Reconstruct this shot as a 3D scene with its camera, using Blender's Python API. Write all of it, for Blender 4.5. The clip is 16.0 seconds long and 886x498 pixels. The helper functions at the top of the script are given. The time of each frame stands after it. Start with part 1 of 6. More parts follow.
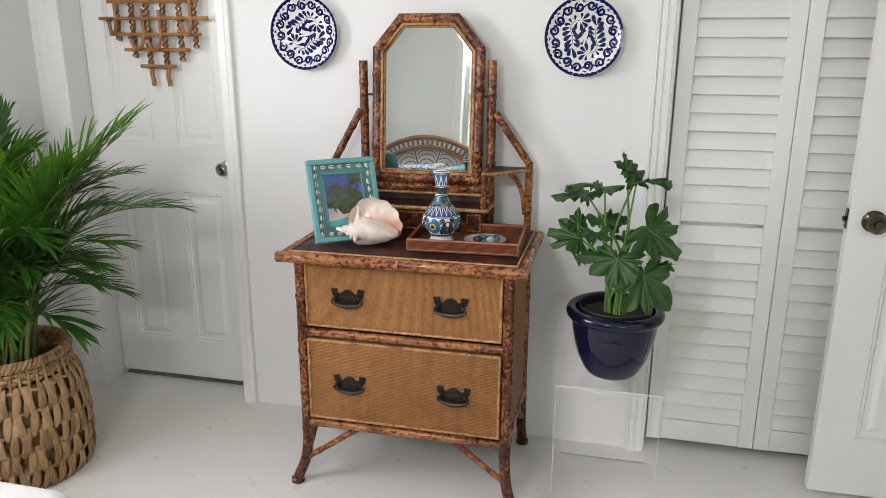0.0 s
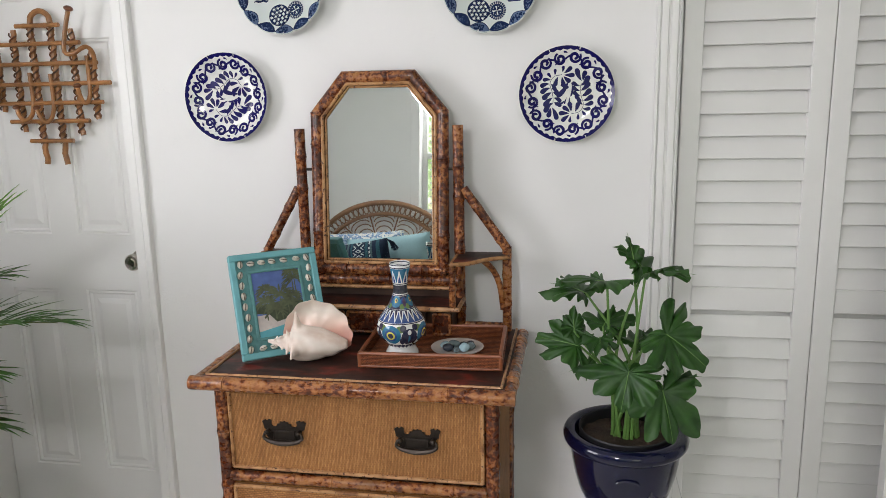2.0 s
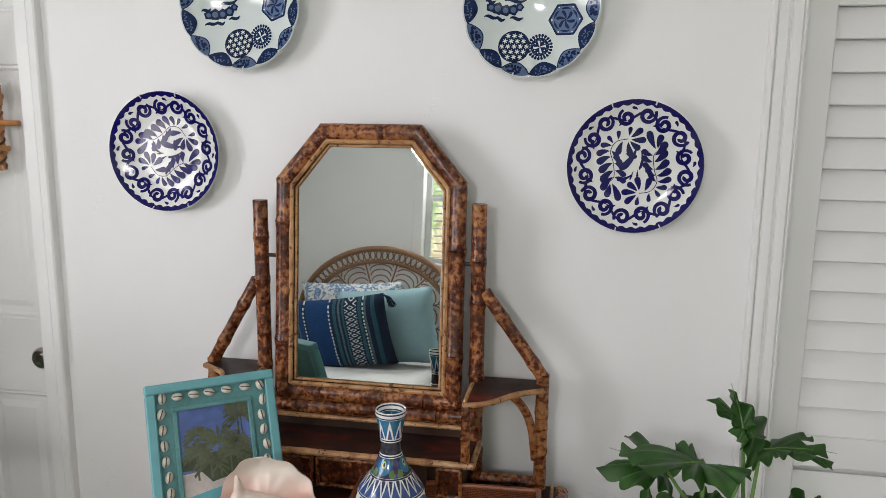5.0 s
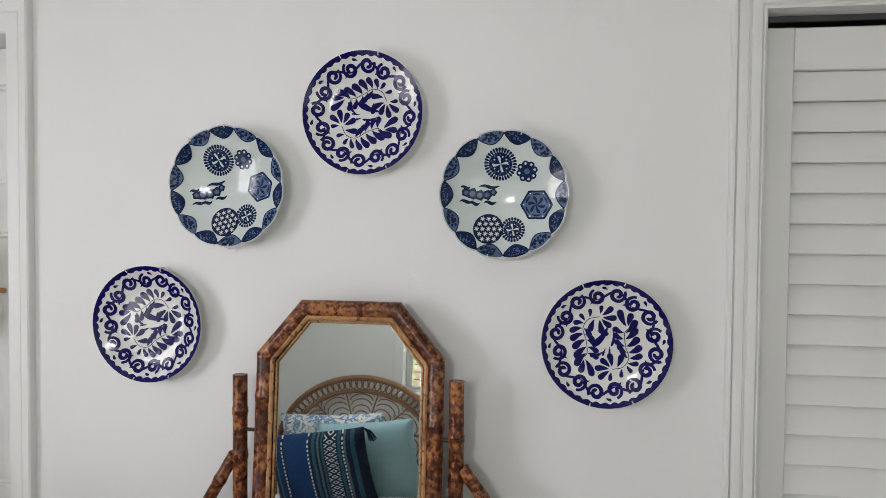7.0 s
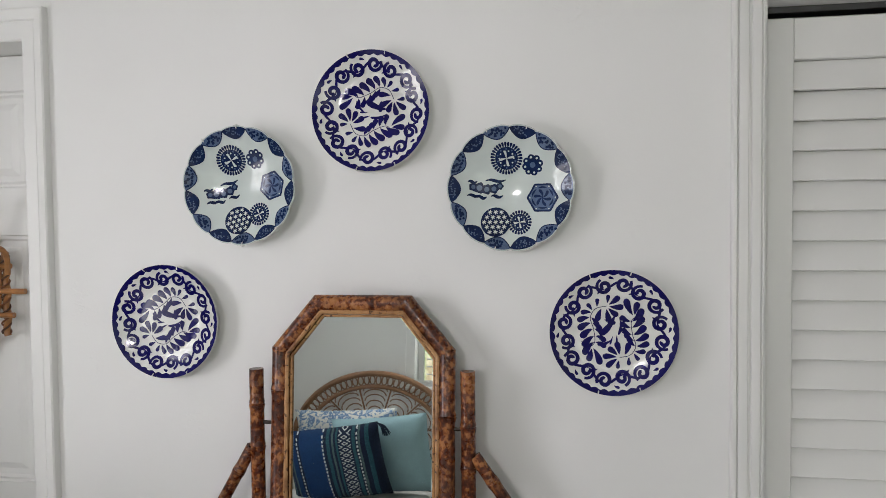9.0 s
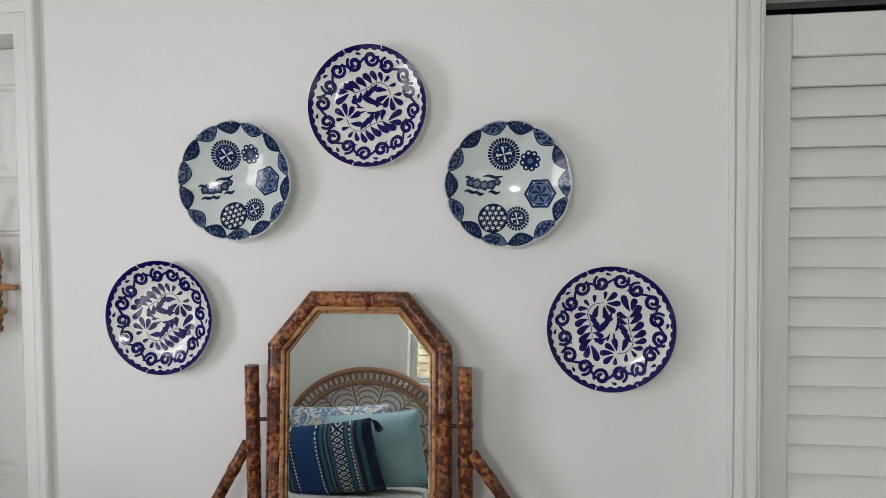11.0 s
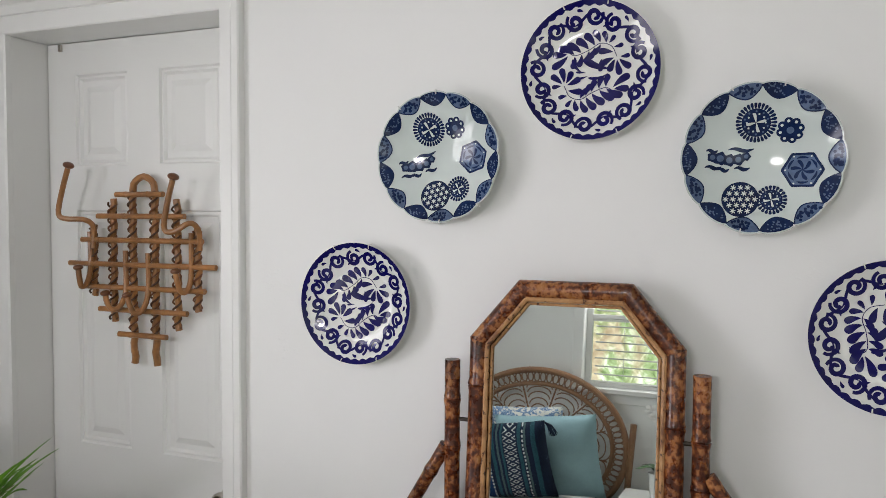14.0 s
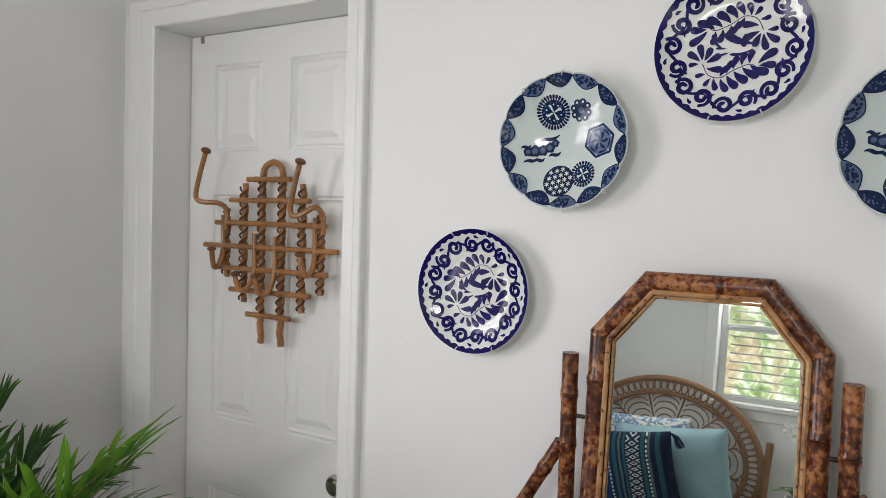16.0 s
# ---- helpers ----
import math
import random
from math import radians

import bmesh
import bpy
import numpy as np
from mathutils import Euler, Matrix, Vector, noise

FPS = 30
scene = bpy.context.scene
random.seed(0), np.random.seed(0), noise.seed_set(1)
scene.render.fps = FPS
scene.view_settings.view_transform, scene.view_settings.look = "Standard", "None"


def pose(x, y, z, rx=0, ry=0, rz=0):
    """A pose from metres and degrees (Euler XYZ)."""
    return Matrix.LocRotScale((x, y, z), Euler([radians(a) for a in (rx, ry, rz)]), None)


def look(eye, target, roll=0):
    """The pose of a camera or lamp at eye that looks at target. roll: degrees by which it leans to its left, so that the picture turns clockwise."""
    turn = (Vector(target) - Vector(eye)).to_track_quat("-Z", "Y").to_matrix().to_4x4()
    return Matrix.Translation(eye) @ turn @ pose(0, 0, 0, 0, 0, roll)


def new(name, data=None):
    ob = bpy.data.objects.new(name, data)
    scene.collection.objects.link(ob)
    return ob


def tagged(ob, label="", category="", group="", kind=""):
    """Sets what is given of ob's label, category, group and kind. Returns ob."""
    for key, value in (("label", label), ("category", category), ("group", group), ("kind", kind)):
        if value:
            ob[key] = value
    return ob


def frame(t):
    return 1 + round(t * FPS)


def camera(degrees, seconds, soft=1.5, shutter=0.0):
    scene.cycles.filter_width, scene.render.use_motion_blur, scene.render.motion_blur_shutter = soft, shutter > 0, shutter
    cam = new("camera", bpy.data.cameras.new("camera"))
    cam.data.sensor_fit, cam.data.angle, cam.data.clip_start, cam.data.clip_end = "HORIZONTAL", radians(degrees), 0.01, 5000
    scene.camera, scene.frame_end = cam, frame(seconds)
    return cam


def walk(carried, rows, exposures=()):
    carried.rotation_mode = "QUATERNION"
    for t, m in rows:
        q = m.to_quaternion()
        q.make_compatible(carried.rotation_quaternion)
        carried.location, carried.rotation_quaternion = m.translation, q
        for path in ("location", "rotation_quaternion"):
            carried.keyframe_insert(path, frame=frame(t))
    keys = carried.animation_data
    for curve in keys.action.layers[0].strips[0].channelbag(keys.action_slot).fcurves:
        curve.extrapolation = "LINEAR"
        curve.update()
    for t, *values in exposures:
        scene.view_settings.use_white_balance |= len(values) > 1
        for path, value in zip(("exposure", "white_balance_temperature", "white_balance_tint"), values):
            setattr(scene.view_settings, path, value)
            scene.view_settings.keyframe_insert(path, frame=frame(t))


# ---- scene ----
cam = camera(61.6, 16.0, soft=0.5)
PATH = [
    (0, (1.374, -2.477, 1.413), (0.927, -0.605, 0.87), 0.2),
    (0.5, (1.367, -2.438, 1.434), (0.941, -0.548, 0.936), 0.3),
    (1, (1.319, -2.314, 1.447), (0.928, -0.383, 1.104), 0.1),
    (1.5, (1.273, -2.184, 1.438), (0.912, -0.247, 1.093), -0.6),
    (2, (1.268, -2.009, 1.428), (0.917, -0.083, 1.021), -1.2),
    (2.5, (1.258, -1.856, 1.403), (0.904, 0.062, 0.961), -0.9),
    (3, (1.21, -1.75, 1.376), (0.848, 0.144, 0.846), -1.1),
    (3.5, (1.127, -1.588, 1.375), (0.771, 0.292, 0.795), -1.3),
    (4, (1.087, -1.487, 1.37), (0.74, 0.394, 0.786), -1.3),
    (4.5, (1.11, -1.466, 1.423), (0.765, 0.441, 0.929), -0.2),
    (5, (1.142, -1.439, 1.508), (0.788, 0.499, 1.158), 0.6),
    (5.2, (1.148, -1.437, 1.534), (0.791, 0.51, 1.252), 0.5),
    (7.3, (1.157, -1.471, 1.646), (0.847, 0.503, 1.590), 0.4),
    (7.5, (1.161, -1.479, 1.643), (0.849, 0.495, 1.595), 0.2),
    (8, (1.16, -1.491, 1.641), (0.838, 0.481, 1.600), -0.1),
    (8.5, (1.152, -1.497, 1.644), (0.833, 0.476, 1.587), -0.4),
    (9, (1.162, -1.491, 1.64), (0.819, 0.478, 1.565), -0.6),
    (11.5, (1.137, -1.486, 1.64), (0.84, 0.49, 1.547), -0.4),
    (12, (1.121, -1.482, 1.648), (0.853, 0.496, 1.533), -0.6),
    (12.5, (1.112, -1.465, 1.628), (0.852, 0.516, 1.537), -0.9),
    (13, (1.06, -1.457, 1.619), (0.787, 0.522, 1.512), -0.8),
    (13.5, (1.028, -1.418, 1.615), (0.575, 0.527, 1.498), -0.3),
    (14, (1.001, -1.348, 1.606), (0.278, 0.515, 1.519), 0.3),
    (14.5, (0.988, -1.312, 1.588), (0.107, 0.482, 1.519), 1.2),
    (15, (0.981, -1.298, 1.574), (0.021, 0.455, 1.498), 1.7),
    (15.5, (0.975, -1.298, 1.567), (-0.025, 0.432, 1.478), 1.6),
    (16, (0.996, -1.302, 1.573), (-0.032, 0.411, 1.489), 1.7),
]
walk(cam, [(t, look(eye, target, roll)) for t, eye, target, roll in PATH], [(0.0, 0.02), (1.5, -0.18), (3.5, -0.05), (4.3, -0.10), (5.0, -0.31), (7.3, -0.53), (12.5, -0.58), (14.0, -0.48), (16.0, -0.43)])

# ---- daylight ----
world = bpy.data.worlds.new("sky")
scene.world = world
world.use_nodes = True
sky = world.node_tree.nodes.new("ShaderNodeTexSky")
sky.sky_type, sky.sun_disc = "NISHITA", False
sky.sun_elevation, sky.sun_rotation = radians(48), radians(200)
world.node_tree.links.new(sky.outputs[0], world.node_tree.nodes["Background"].inputs["Color"])
world.node_tree.nodes["Background"].inputs["Strength"].default_value = 0.12


def window_light(name, m, wide, high, watts, color=(1, 1, 1)):
    """The sky's light through a window's opening."""
    lamp = bpy.data.lights.new(name, "AREA")
    lamp.shape, lamp.size, lamp.size_y, lamp.energy, lamp.color = "RECTANGLE", wide, high, watts, color
    ob = new(name, lamp)
    ob.matrix_basis = m
    return ob


window_light("west_daylight", look((-0.99, -1.60, 1.48), (0.6, -1.15, 0.62)), 1.00, 1.04, 37, (0.98, 0.945, 0.995))
window_light("south_daylight", look((0.50, -3.185, 2.030), (-0.55, 0.0, -0.20)), 0.46, 0.24, 29, (0.985, 0.95, 0.99))
# added fill lamp in an invented, unseen opening; brightens floor, door and closet
window_light("corner_fill_light", look((2.20, -3.34, 1.52), (0.4, 0.0, 0.6)), 0.92, 1.14, 5, (0.985, 0.95, 0.99))

# ---- materials ----
def socket_set(node, name, value):
    node.inputs[name].default_value = value


class Graph:
    """A node material under construction."""

    def __init__(self, name, rough=0.5, metal=0.0, spec=0.5):
        self.mat = bpy.data.materials.new(name)
        self.mat.use_nodes = True
        self.tree = self.mat.node_tree
        self.bsdf = self.tree.nodes["Principled BSDF"]
        socket_set(self.bsdf, "Roughness", rough)
        socket_set(self.bsdf, "Metallic", metal)
        socket_set(self.bsdf, "Specular IOR Level", spec)
        self.coord = self.node("ShaderNodeTexCoord").outputs["Object"]

    def node(self, kind):
        return self.tree.nodes.new(kind)

    def link(self, a, b):
        self.tree.links.new(a, b)

    def mapped(self, scale=(1, 1, 1), turn=(0, 0, 0), shift=(0, 0, 0)):
        n = self.node("ShaderNodeMapping")
        self.link(self.coord, n.inputs["Vector"])
        n.inputs["Scale"].default_value, n.inputs["Location"].default_value = scale, shift
        n.inputs["Rotation"].default_value = [radians(a) for a in turn]
        return n.outputs["Vector"]

    def noise(self, scale, detail=3.0, vector=None, rough=0.55, distort=0.0):
        n = self.node("ShaderNodeTexNoise")
        self.link(vector or self.coord, n.inputs["Vector"])
        socket_set(n, "Scale", scale), socket_set(n, "Detail", detail)
        socket_set(n, "Roughness", rough), socket_set(n, "Distortion", distort)
        return n.outputs["Fac"]

    def ramp(self, fac, stops, constant=False):
        n = self.node("ShaderNodeValToRGB")
        self.link(fac, n.inputs["Fac"])
        if constant:
            n.color_ramp.interpolation = "CONSTANT"
        el = n.color_ramp.elements
        while len(el) < len(stops):
            el.new(0.5)
        for e, (p, c) in zip(el, stops):
            e.position, e.color = p, (*c, 1)
        return n.outputs["Color"]

    def mix(self, fac, a, b, mode="MIX"):
        n = self.node("ShaderNodeMix")
        n.data_type, n.blend_type = "RGBA", mode
        for value, k in ((fac, 0), (a, 6), (b, 7)):
            if isinstance(value, (int, float)):
                n.inputs[k].default_value = value
            elif isinstance(value, tuple):
                n.inputs[k].default_value = (*value, 1)
            else:
                self.link(value, n.inputs[k])
        return n.outputs[2]

    def math(self, op, a, b=0.0, c=0.0):
        n = self.node("ShaderNodeMath")
        n.operation = op
        for value, k in ((a, 0), (b, 1), (c, 2)):
            if isinstance(value, (int, float)):
                n.inputs[k].default_value = value
            else:
                self.link(value, n.inputs[k])
        return n.outputs[0]

    def xyz(self, vector=None):
        n = self.node("ShaderNodeSeparateXYZ")
        self.link(vector or self.coord, n.inputs[0])
        return n.outputs

    def color(self, value):
        if isinstance(value, tuple):
            socket_set(self.bsdf, "Base Color", (*value, 1))
        else:
            self.link(value, self.bsdf.inputs["Base Color"])
        return self

    def rough(self, value):
        self.link(value, self.bsdf.inputs["Roughness"])
        return self

    def bump(self, height, strength=0.3, distance=0.001):
        n = self.node("ShaderNodeBump")
        self.link(height, n.inputs["Height"])
        socket_set(n, "Strength", strength), socket_set(n, "Distance", distance)
        self.link(n.outputs["Normal"], self.bsdf.inputs["Normal"])
        return self


def plain(name, color, rough=0.5, metal=0.0, vary=0.08, scale=30.0, bump=0.1, dist=0.0006, spec=0.5):
    """Paint-like material with fine variation at two scales."""
    g = Graph(name, rough, metal, spec)
    dark = tuple(c * (1 - vary) for c in color)
    light = tuple(min(1.0, c * (1 + vary)) for c in color)
    wide = g.noise(scale * 0.12, 2)
    fine = g.noise(scale, 4)
    both = g.math("ADD", g.math("MULTIPLY", wide, 0.6), g.math("MULTIPLY", fine, 0.4))
    g.color(g.ramp(both, [(0.3, dark), (0.7, light)]))
    if bump:
        g.bump(fine, bump, dist)
    return g.mat


def wall_material():
    g = Graph("wall_paint", 0.62, 0, 0.35)
    wide, fine = g.noise(1.3, 3), g.noise(260, 3)
    g.color(g.ramp(wide, [(0.3, (0.775, 0.775, 0.765)), (0.7, (0.82, 0.82, 0.81))]))
    scar = g.ramp(g.noise(44, 5, g.mapped((1, 1, 1.6)), 0.6, 0.9), [(0.52, (0, 0, 0)), (0.64, (1, 1, 1))])
    where = g.ramp(g.noise(2.3, 2, g.mapped(shift=(3.1, 0, 1.7))), [(0.58, (0, 0, 0)), (0.67, (1, 1, 1))])
    patch = g.math("MULTIPLY", scar, where)
    h = g.math("ADD", g.math("MULTIPLY", fine, 0.12), g.math("MULTIPLY", g.noise(24, 3), 0.35))
    g.bump(g.math("ADD", h, g.math("MULTIPLY", patch, 1.2)), 0.65, 0.0014)
    return g.mat


def gloss_paint(name, color):
    g = Graph(name, 0.34, 0, 0.5)
    g.color(g.ramp(g.noise(3.0, 3), [(0.3, tuple(c * 0.97 for c in color)), (0.7, color)]))
    g.bump(g.noise(120, 3, g.mapped((1, 1, 0.15))), 0.12, 0.0006)
    g.rough(g.ramp(g.noise(14, 3), [(0.3, (0.30, 0.30, 0.30)), (0.7, (0.42, 0.42, 0.42))]))
    return g.mat


def floor_material():
    g = Graph("floor_paint", 0.3, 0, 0.5)
    wide, mid = g.noise(0.9, 3), g.noise(9, 4)
    g.color(g.mix(g.ramp(mid, [(0.35, (0, 0, 0)), (0.75, (1, 1, 1))]),
                  g.ramp(wide, [(0.3, (0.70, 0.69, 0.65)), (0.7, (0.76, 0.75, 0.71))]), (0.74, 0.73, 0.695)))
    g.rough(g.ramp(mid, [(0.3, (0.26, 0.26, 0.26)), (0.7, (0.40, 0.40, 0.40))]))
    g.bump(g.math("ADD", mid, g.math("MULTIPLY", g.noise(180, 2), 0.1)), 0.12, 0.0015)
    return g.mat


def bamboo_material(name, lean, dark_share):
    """Burnt tortoiseshell bamboo: red-brown scorching with crisp tan spots and dark patches."""
    g = Graph(name, 0.30, 0, 0.4)
    v = g.mapped(lean)
    spot = g.noise(112, 2, v, 0.5, 0.25)
    wide = g.noise(24, 2, v, 0.5, 0.4)
    soot = g.ramp(g.noise(9, 2, g.mapped(lean, shift=(1.7, 0.3, 2.1))), [(0.54, (0, 0, 0)), (0.70, (1, 1, 1))])
    fac = g.math("ADD", spot, g.math("MULTIPLY", g.math("SUBTRACT", wide, 0.5), 0.62))
    c = g.ramp(fac, [(dark_share - 0.20, (0.050, 0.013, 0.006)), (dark_share - 0.08, (0.115, 0.030, 0.011)),
                     (dark_share - 0.015, (0.180, 0.052, 0.017)), (dark_share + 0.015, (0.285, 0.105, 0.036)), (dark_share + 0.17, (0.400, 0.180, 0.068))])
    streak = g.ramp(g.noise(260, 2, g.mapped((lean[0], lean[1], lean[2] * 0.3))), [(0.3, (0.80, 0.76, 0.72)), (0.7, (1.08, 1.06, 1.04))])
    c = g.mix(g.math("MULTIPLY", soot, 0.55), g.mix(1.0, c, streak, "MULTIPLY"), (0.030, 0.010, 0.006))
    g.color(c)
    g.bump(g.math("ADD", g.noise(300, 2), spot), 0.22, 0.0005)
    g.rough(g.ramp(g.noise(60, 2), [(0.3, (0.20, 0.20, 0.20)), (0.7, (0.38, 0.38, 0.38))]))
    return g.mat


def strip_material():
    """Split cane: golden strips with dark nicks and worn streaks."""
    g = Graph("split_cane", 0.38, 0, 0.4)
    tone = g.ramp(g.noise(34, 3), [(0.30, (0.20, 0.085, 0.034)), (0.48, (0.40, 0.205, 0.085)), (0.72, (0.52, 0.30, 0.140))])
    nick = g.ramp(g.noise(130, 2, None, 0.5, 0.3), [(0.60, (0, 0, 0)), (0.66, (1, 1, 1))])
    g.color(g.mix(nick, tone, (0.075, 0.028, 0.012)))
    g.bump(g.noise(220, 2), 0.3, 0.0006)
    return g.mat


def weave_material(name, light, mid, dark, pitch, length, relief=0.7, level=False):
    """Fine woven cane: short strands in rows."""
    g = Graph(name, 0.6, 0, 0.3)
    x, y, z = g.xyz()
    flat = g.node("ShaderNodeCombineXYZ")
    g.link(g.math("ADD", z, g.math("MULTIPLY", y, 0.35)), flat.inputs[1 if level else 0])
    g.link(g.math("ADD", x, y), flat.inputs[0 if level else 1])
    wob = g.node("ShaderNodeVectorMath")
    wob.operation = "MULTIPLY_ADD"
    nz = g.node("ShaderNodeTexNoise")
    g.link(g.coord, nz.inputs["Vector"])
    socket_set(nz, "Scale", 70.0)
    g.link(nz.outputs["Color"], wob.inputs[0])
    wob.inputs[1].default_value = (0.0016, 0.0012, 0)
    g.link(flat.outputs[0], wob.inputs[2])
    b = g.node("ShaderNodeTexBrick")
    g.link(wob.outputs[0], b.inputs["Vector"])
    b.offset = 0.5
    socket_set(b, "Scale", 1.0), socket_set(b, "Brick Width", length), socket_set(b, "Row Height", pitch)
    socket_set(b, "Mortar Size", min(pitch, length) * 0.22), socket_set(b, "Mortar Smooth", 0.7), socket_set(b, "Bias", 0.0)
    socket_set(b, "Color1", (*light, 1)), socket_set(b, "Color2", (*mid, 1)), socket_set(b, "Mortar", (*dark, 1))
    tone = g.ramp(g.noise(5, 3), [(0.3, (0.78, 0.74, 0.68)), (0.7, (1.08, 1.04, 1.0))])
    streak = g.ramp(g.noise(40, 3, g.mapped((1, 1, 0.06))), [(0.3, (0.82, 0.80, 0.76)), (0.7, (1.06, 1.05, 1.03))])
    g.color(g.mix(1.0, g.mix(1.0, b.outputs["Color"], tone, "MULTIPLY"), streak, "MULTIPLY"))
    g.bump(g.math("SUBTRACT", 1.0, b.outputs["Fac"]), relief, 0.0012)
    return g.mat


def top_material():
    g = Graph("lacquered_top", 0.42, 0, 0.22)
    patch = g.noise(9, 4, g.mapped((1, 2.2, 1)), 0.6, 0.4)
    g.color(g.ramp(patch, [(0.42, (0.022, 0.012, 0.010)), (0.56, (0.05, 0.016, 0.011)), (0.66, (0.15, 0.022, 0.014))]))
    g.bump(g.noise(90, 4), 0.2, 0.0006)
    g.rough(g.ramp(g.noise(18, 3), [(0.3, (0.36, 0.36, 0.36)), (0.7, (0.55, 0.55, 0.55))]))
    return g.mat


def leaf_material(name, dark, light, rough=0.38, scale=40.0, through_light=0.15):
    g = Graph(name, rough, 0, 0.5)
    g.color(g.ramp(g.math("ADD", g.math("MULTIPLY", g.noise(scale, 3), 0.5), g.math("MULTIPLY", g.noise(scale * 0.2, 2), 0.5)),
                   [(0.32, dark), (0.68, light)]))
    g.bump(g.noise(scale * 3, 2), 0.15, 0.0008)
    thin = g.node("ShaderNodeBsdfTranslucent")
    thin.inputs["Color"].default_value = (light[0] * 1.6, light[1] * 1.5, light[2], 1)
    both = g.node("ShaderNodeMixShader")
    both.inputs[0].default_value = through_light
    g.link(g.bsdf.outputs[0], both.inputs[1]), g.link(thin.outputs[0], both.inputs[2])
    g.link(both.outputs[0], g.tree.nodes["Material Output"].inputs["Surface"])
    return g.mat


def shell_material():
    g = Graph("conch_shell", 0.42, 0, 0.5)
    blot = g.noise(26, 4, g.mapped((0.5, 1, 1)))
    g.color(g.ramp(blot, [(0.3, (0.68, 0.52, 0.42)), (0.55, (0.78, 0.68, 0.60)), (0.75, (0.82, 0.76, 0.68))]))
    g.bump(g.noise(70, 4, g.mapped((0.6, 1, 1))), 0.35, 0.001)
    return g.mat


def lip_material():
    """Inside of the shell: rosy near the opening, cream at the flare."""
    g = Graph("shell_lip", 0.3, 0, 0.5)
    x, y, z = g.xyz()
    far = g.math("ADD", z, g.math("MULTIPLY", g.noise(25, 3), 0.022))
    g.color(g.ramp(g.math("MULTIPLY", far, 7.0), [(0.38, (0.78, 0.43, 0.36)), (0.62, (0.80, 0.60, 0.51)), (0.86, (0.80, 0.74, 0.66))]))
    g.bump(g.noise(50, 3), 0.25, 0.001)
    return g.mat


def straw_material(name, a, b, c):
    g = Graph(name, 0.7, 0, 0.3)
    info = g.node("ShaderNodeObjectInfo").outputs["Random"]
    fib = g.noise(180, 3, g.mapped((1, 1, 0.08)))
    wide = g.math("ADD", g.math("MULTIPLY", g.noise(12, 3), 0.55), g.math("MULTIPLY", info, 0.45))
    g.color(g.mix(0.45, g.ramp(wide, [(0.25, a), (0.5, b), (0.75, c)]), g.ramp(fib, [(0.3, a), (0.7, c)])))
    g.bump(fib, 0.6, 0.0012)
    return g.mat


def clear_material(name, tint, rough=0.0, ior=1.49):
    g = Graph(name, rough)
    socket_set(g.bsdf, "Transmission Weight", 1.0), socket_set(g.bsdf, "IOR", ior)
    g.color(tint)
    return g.mat


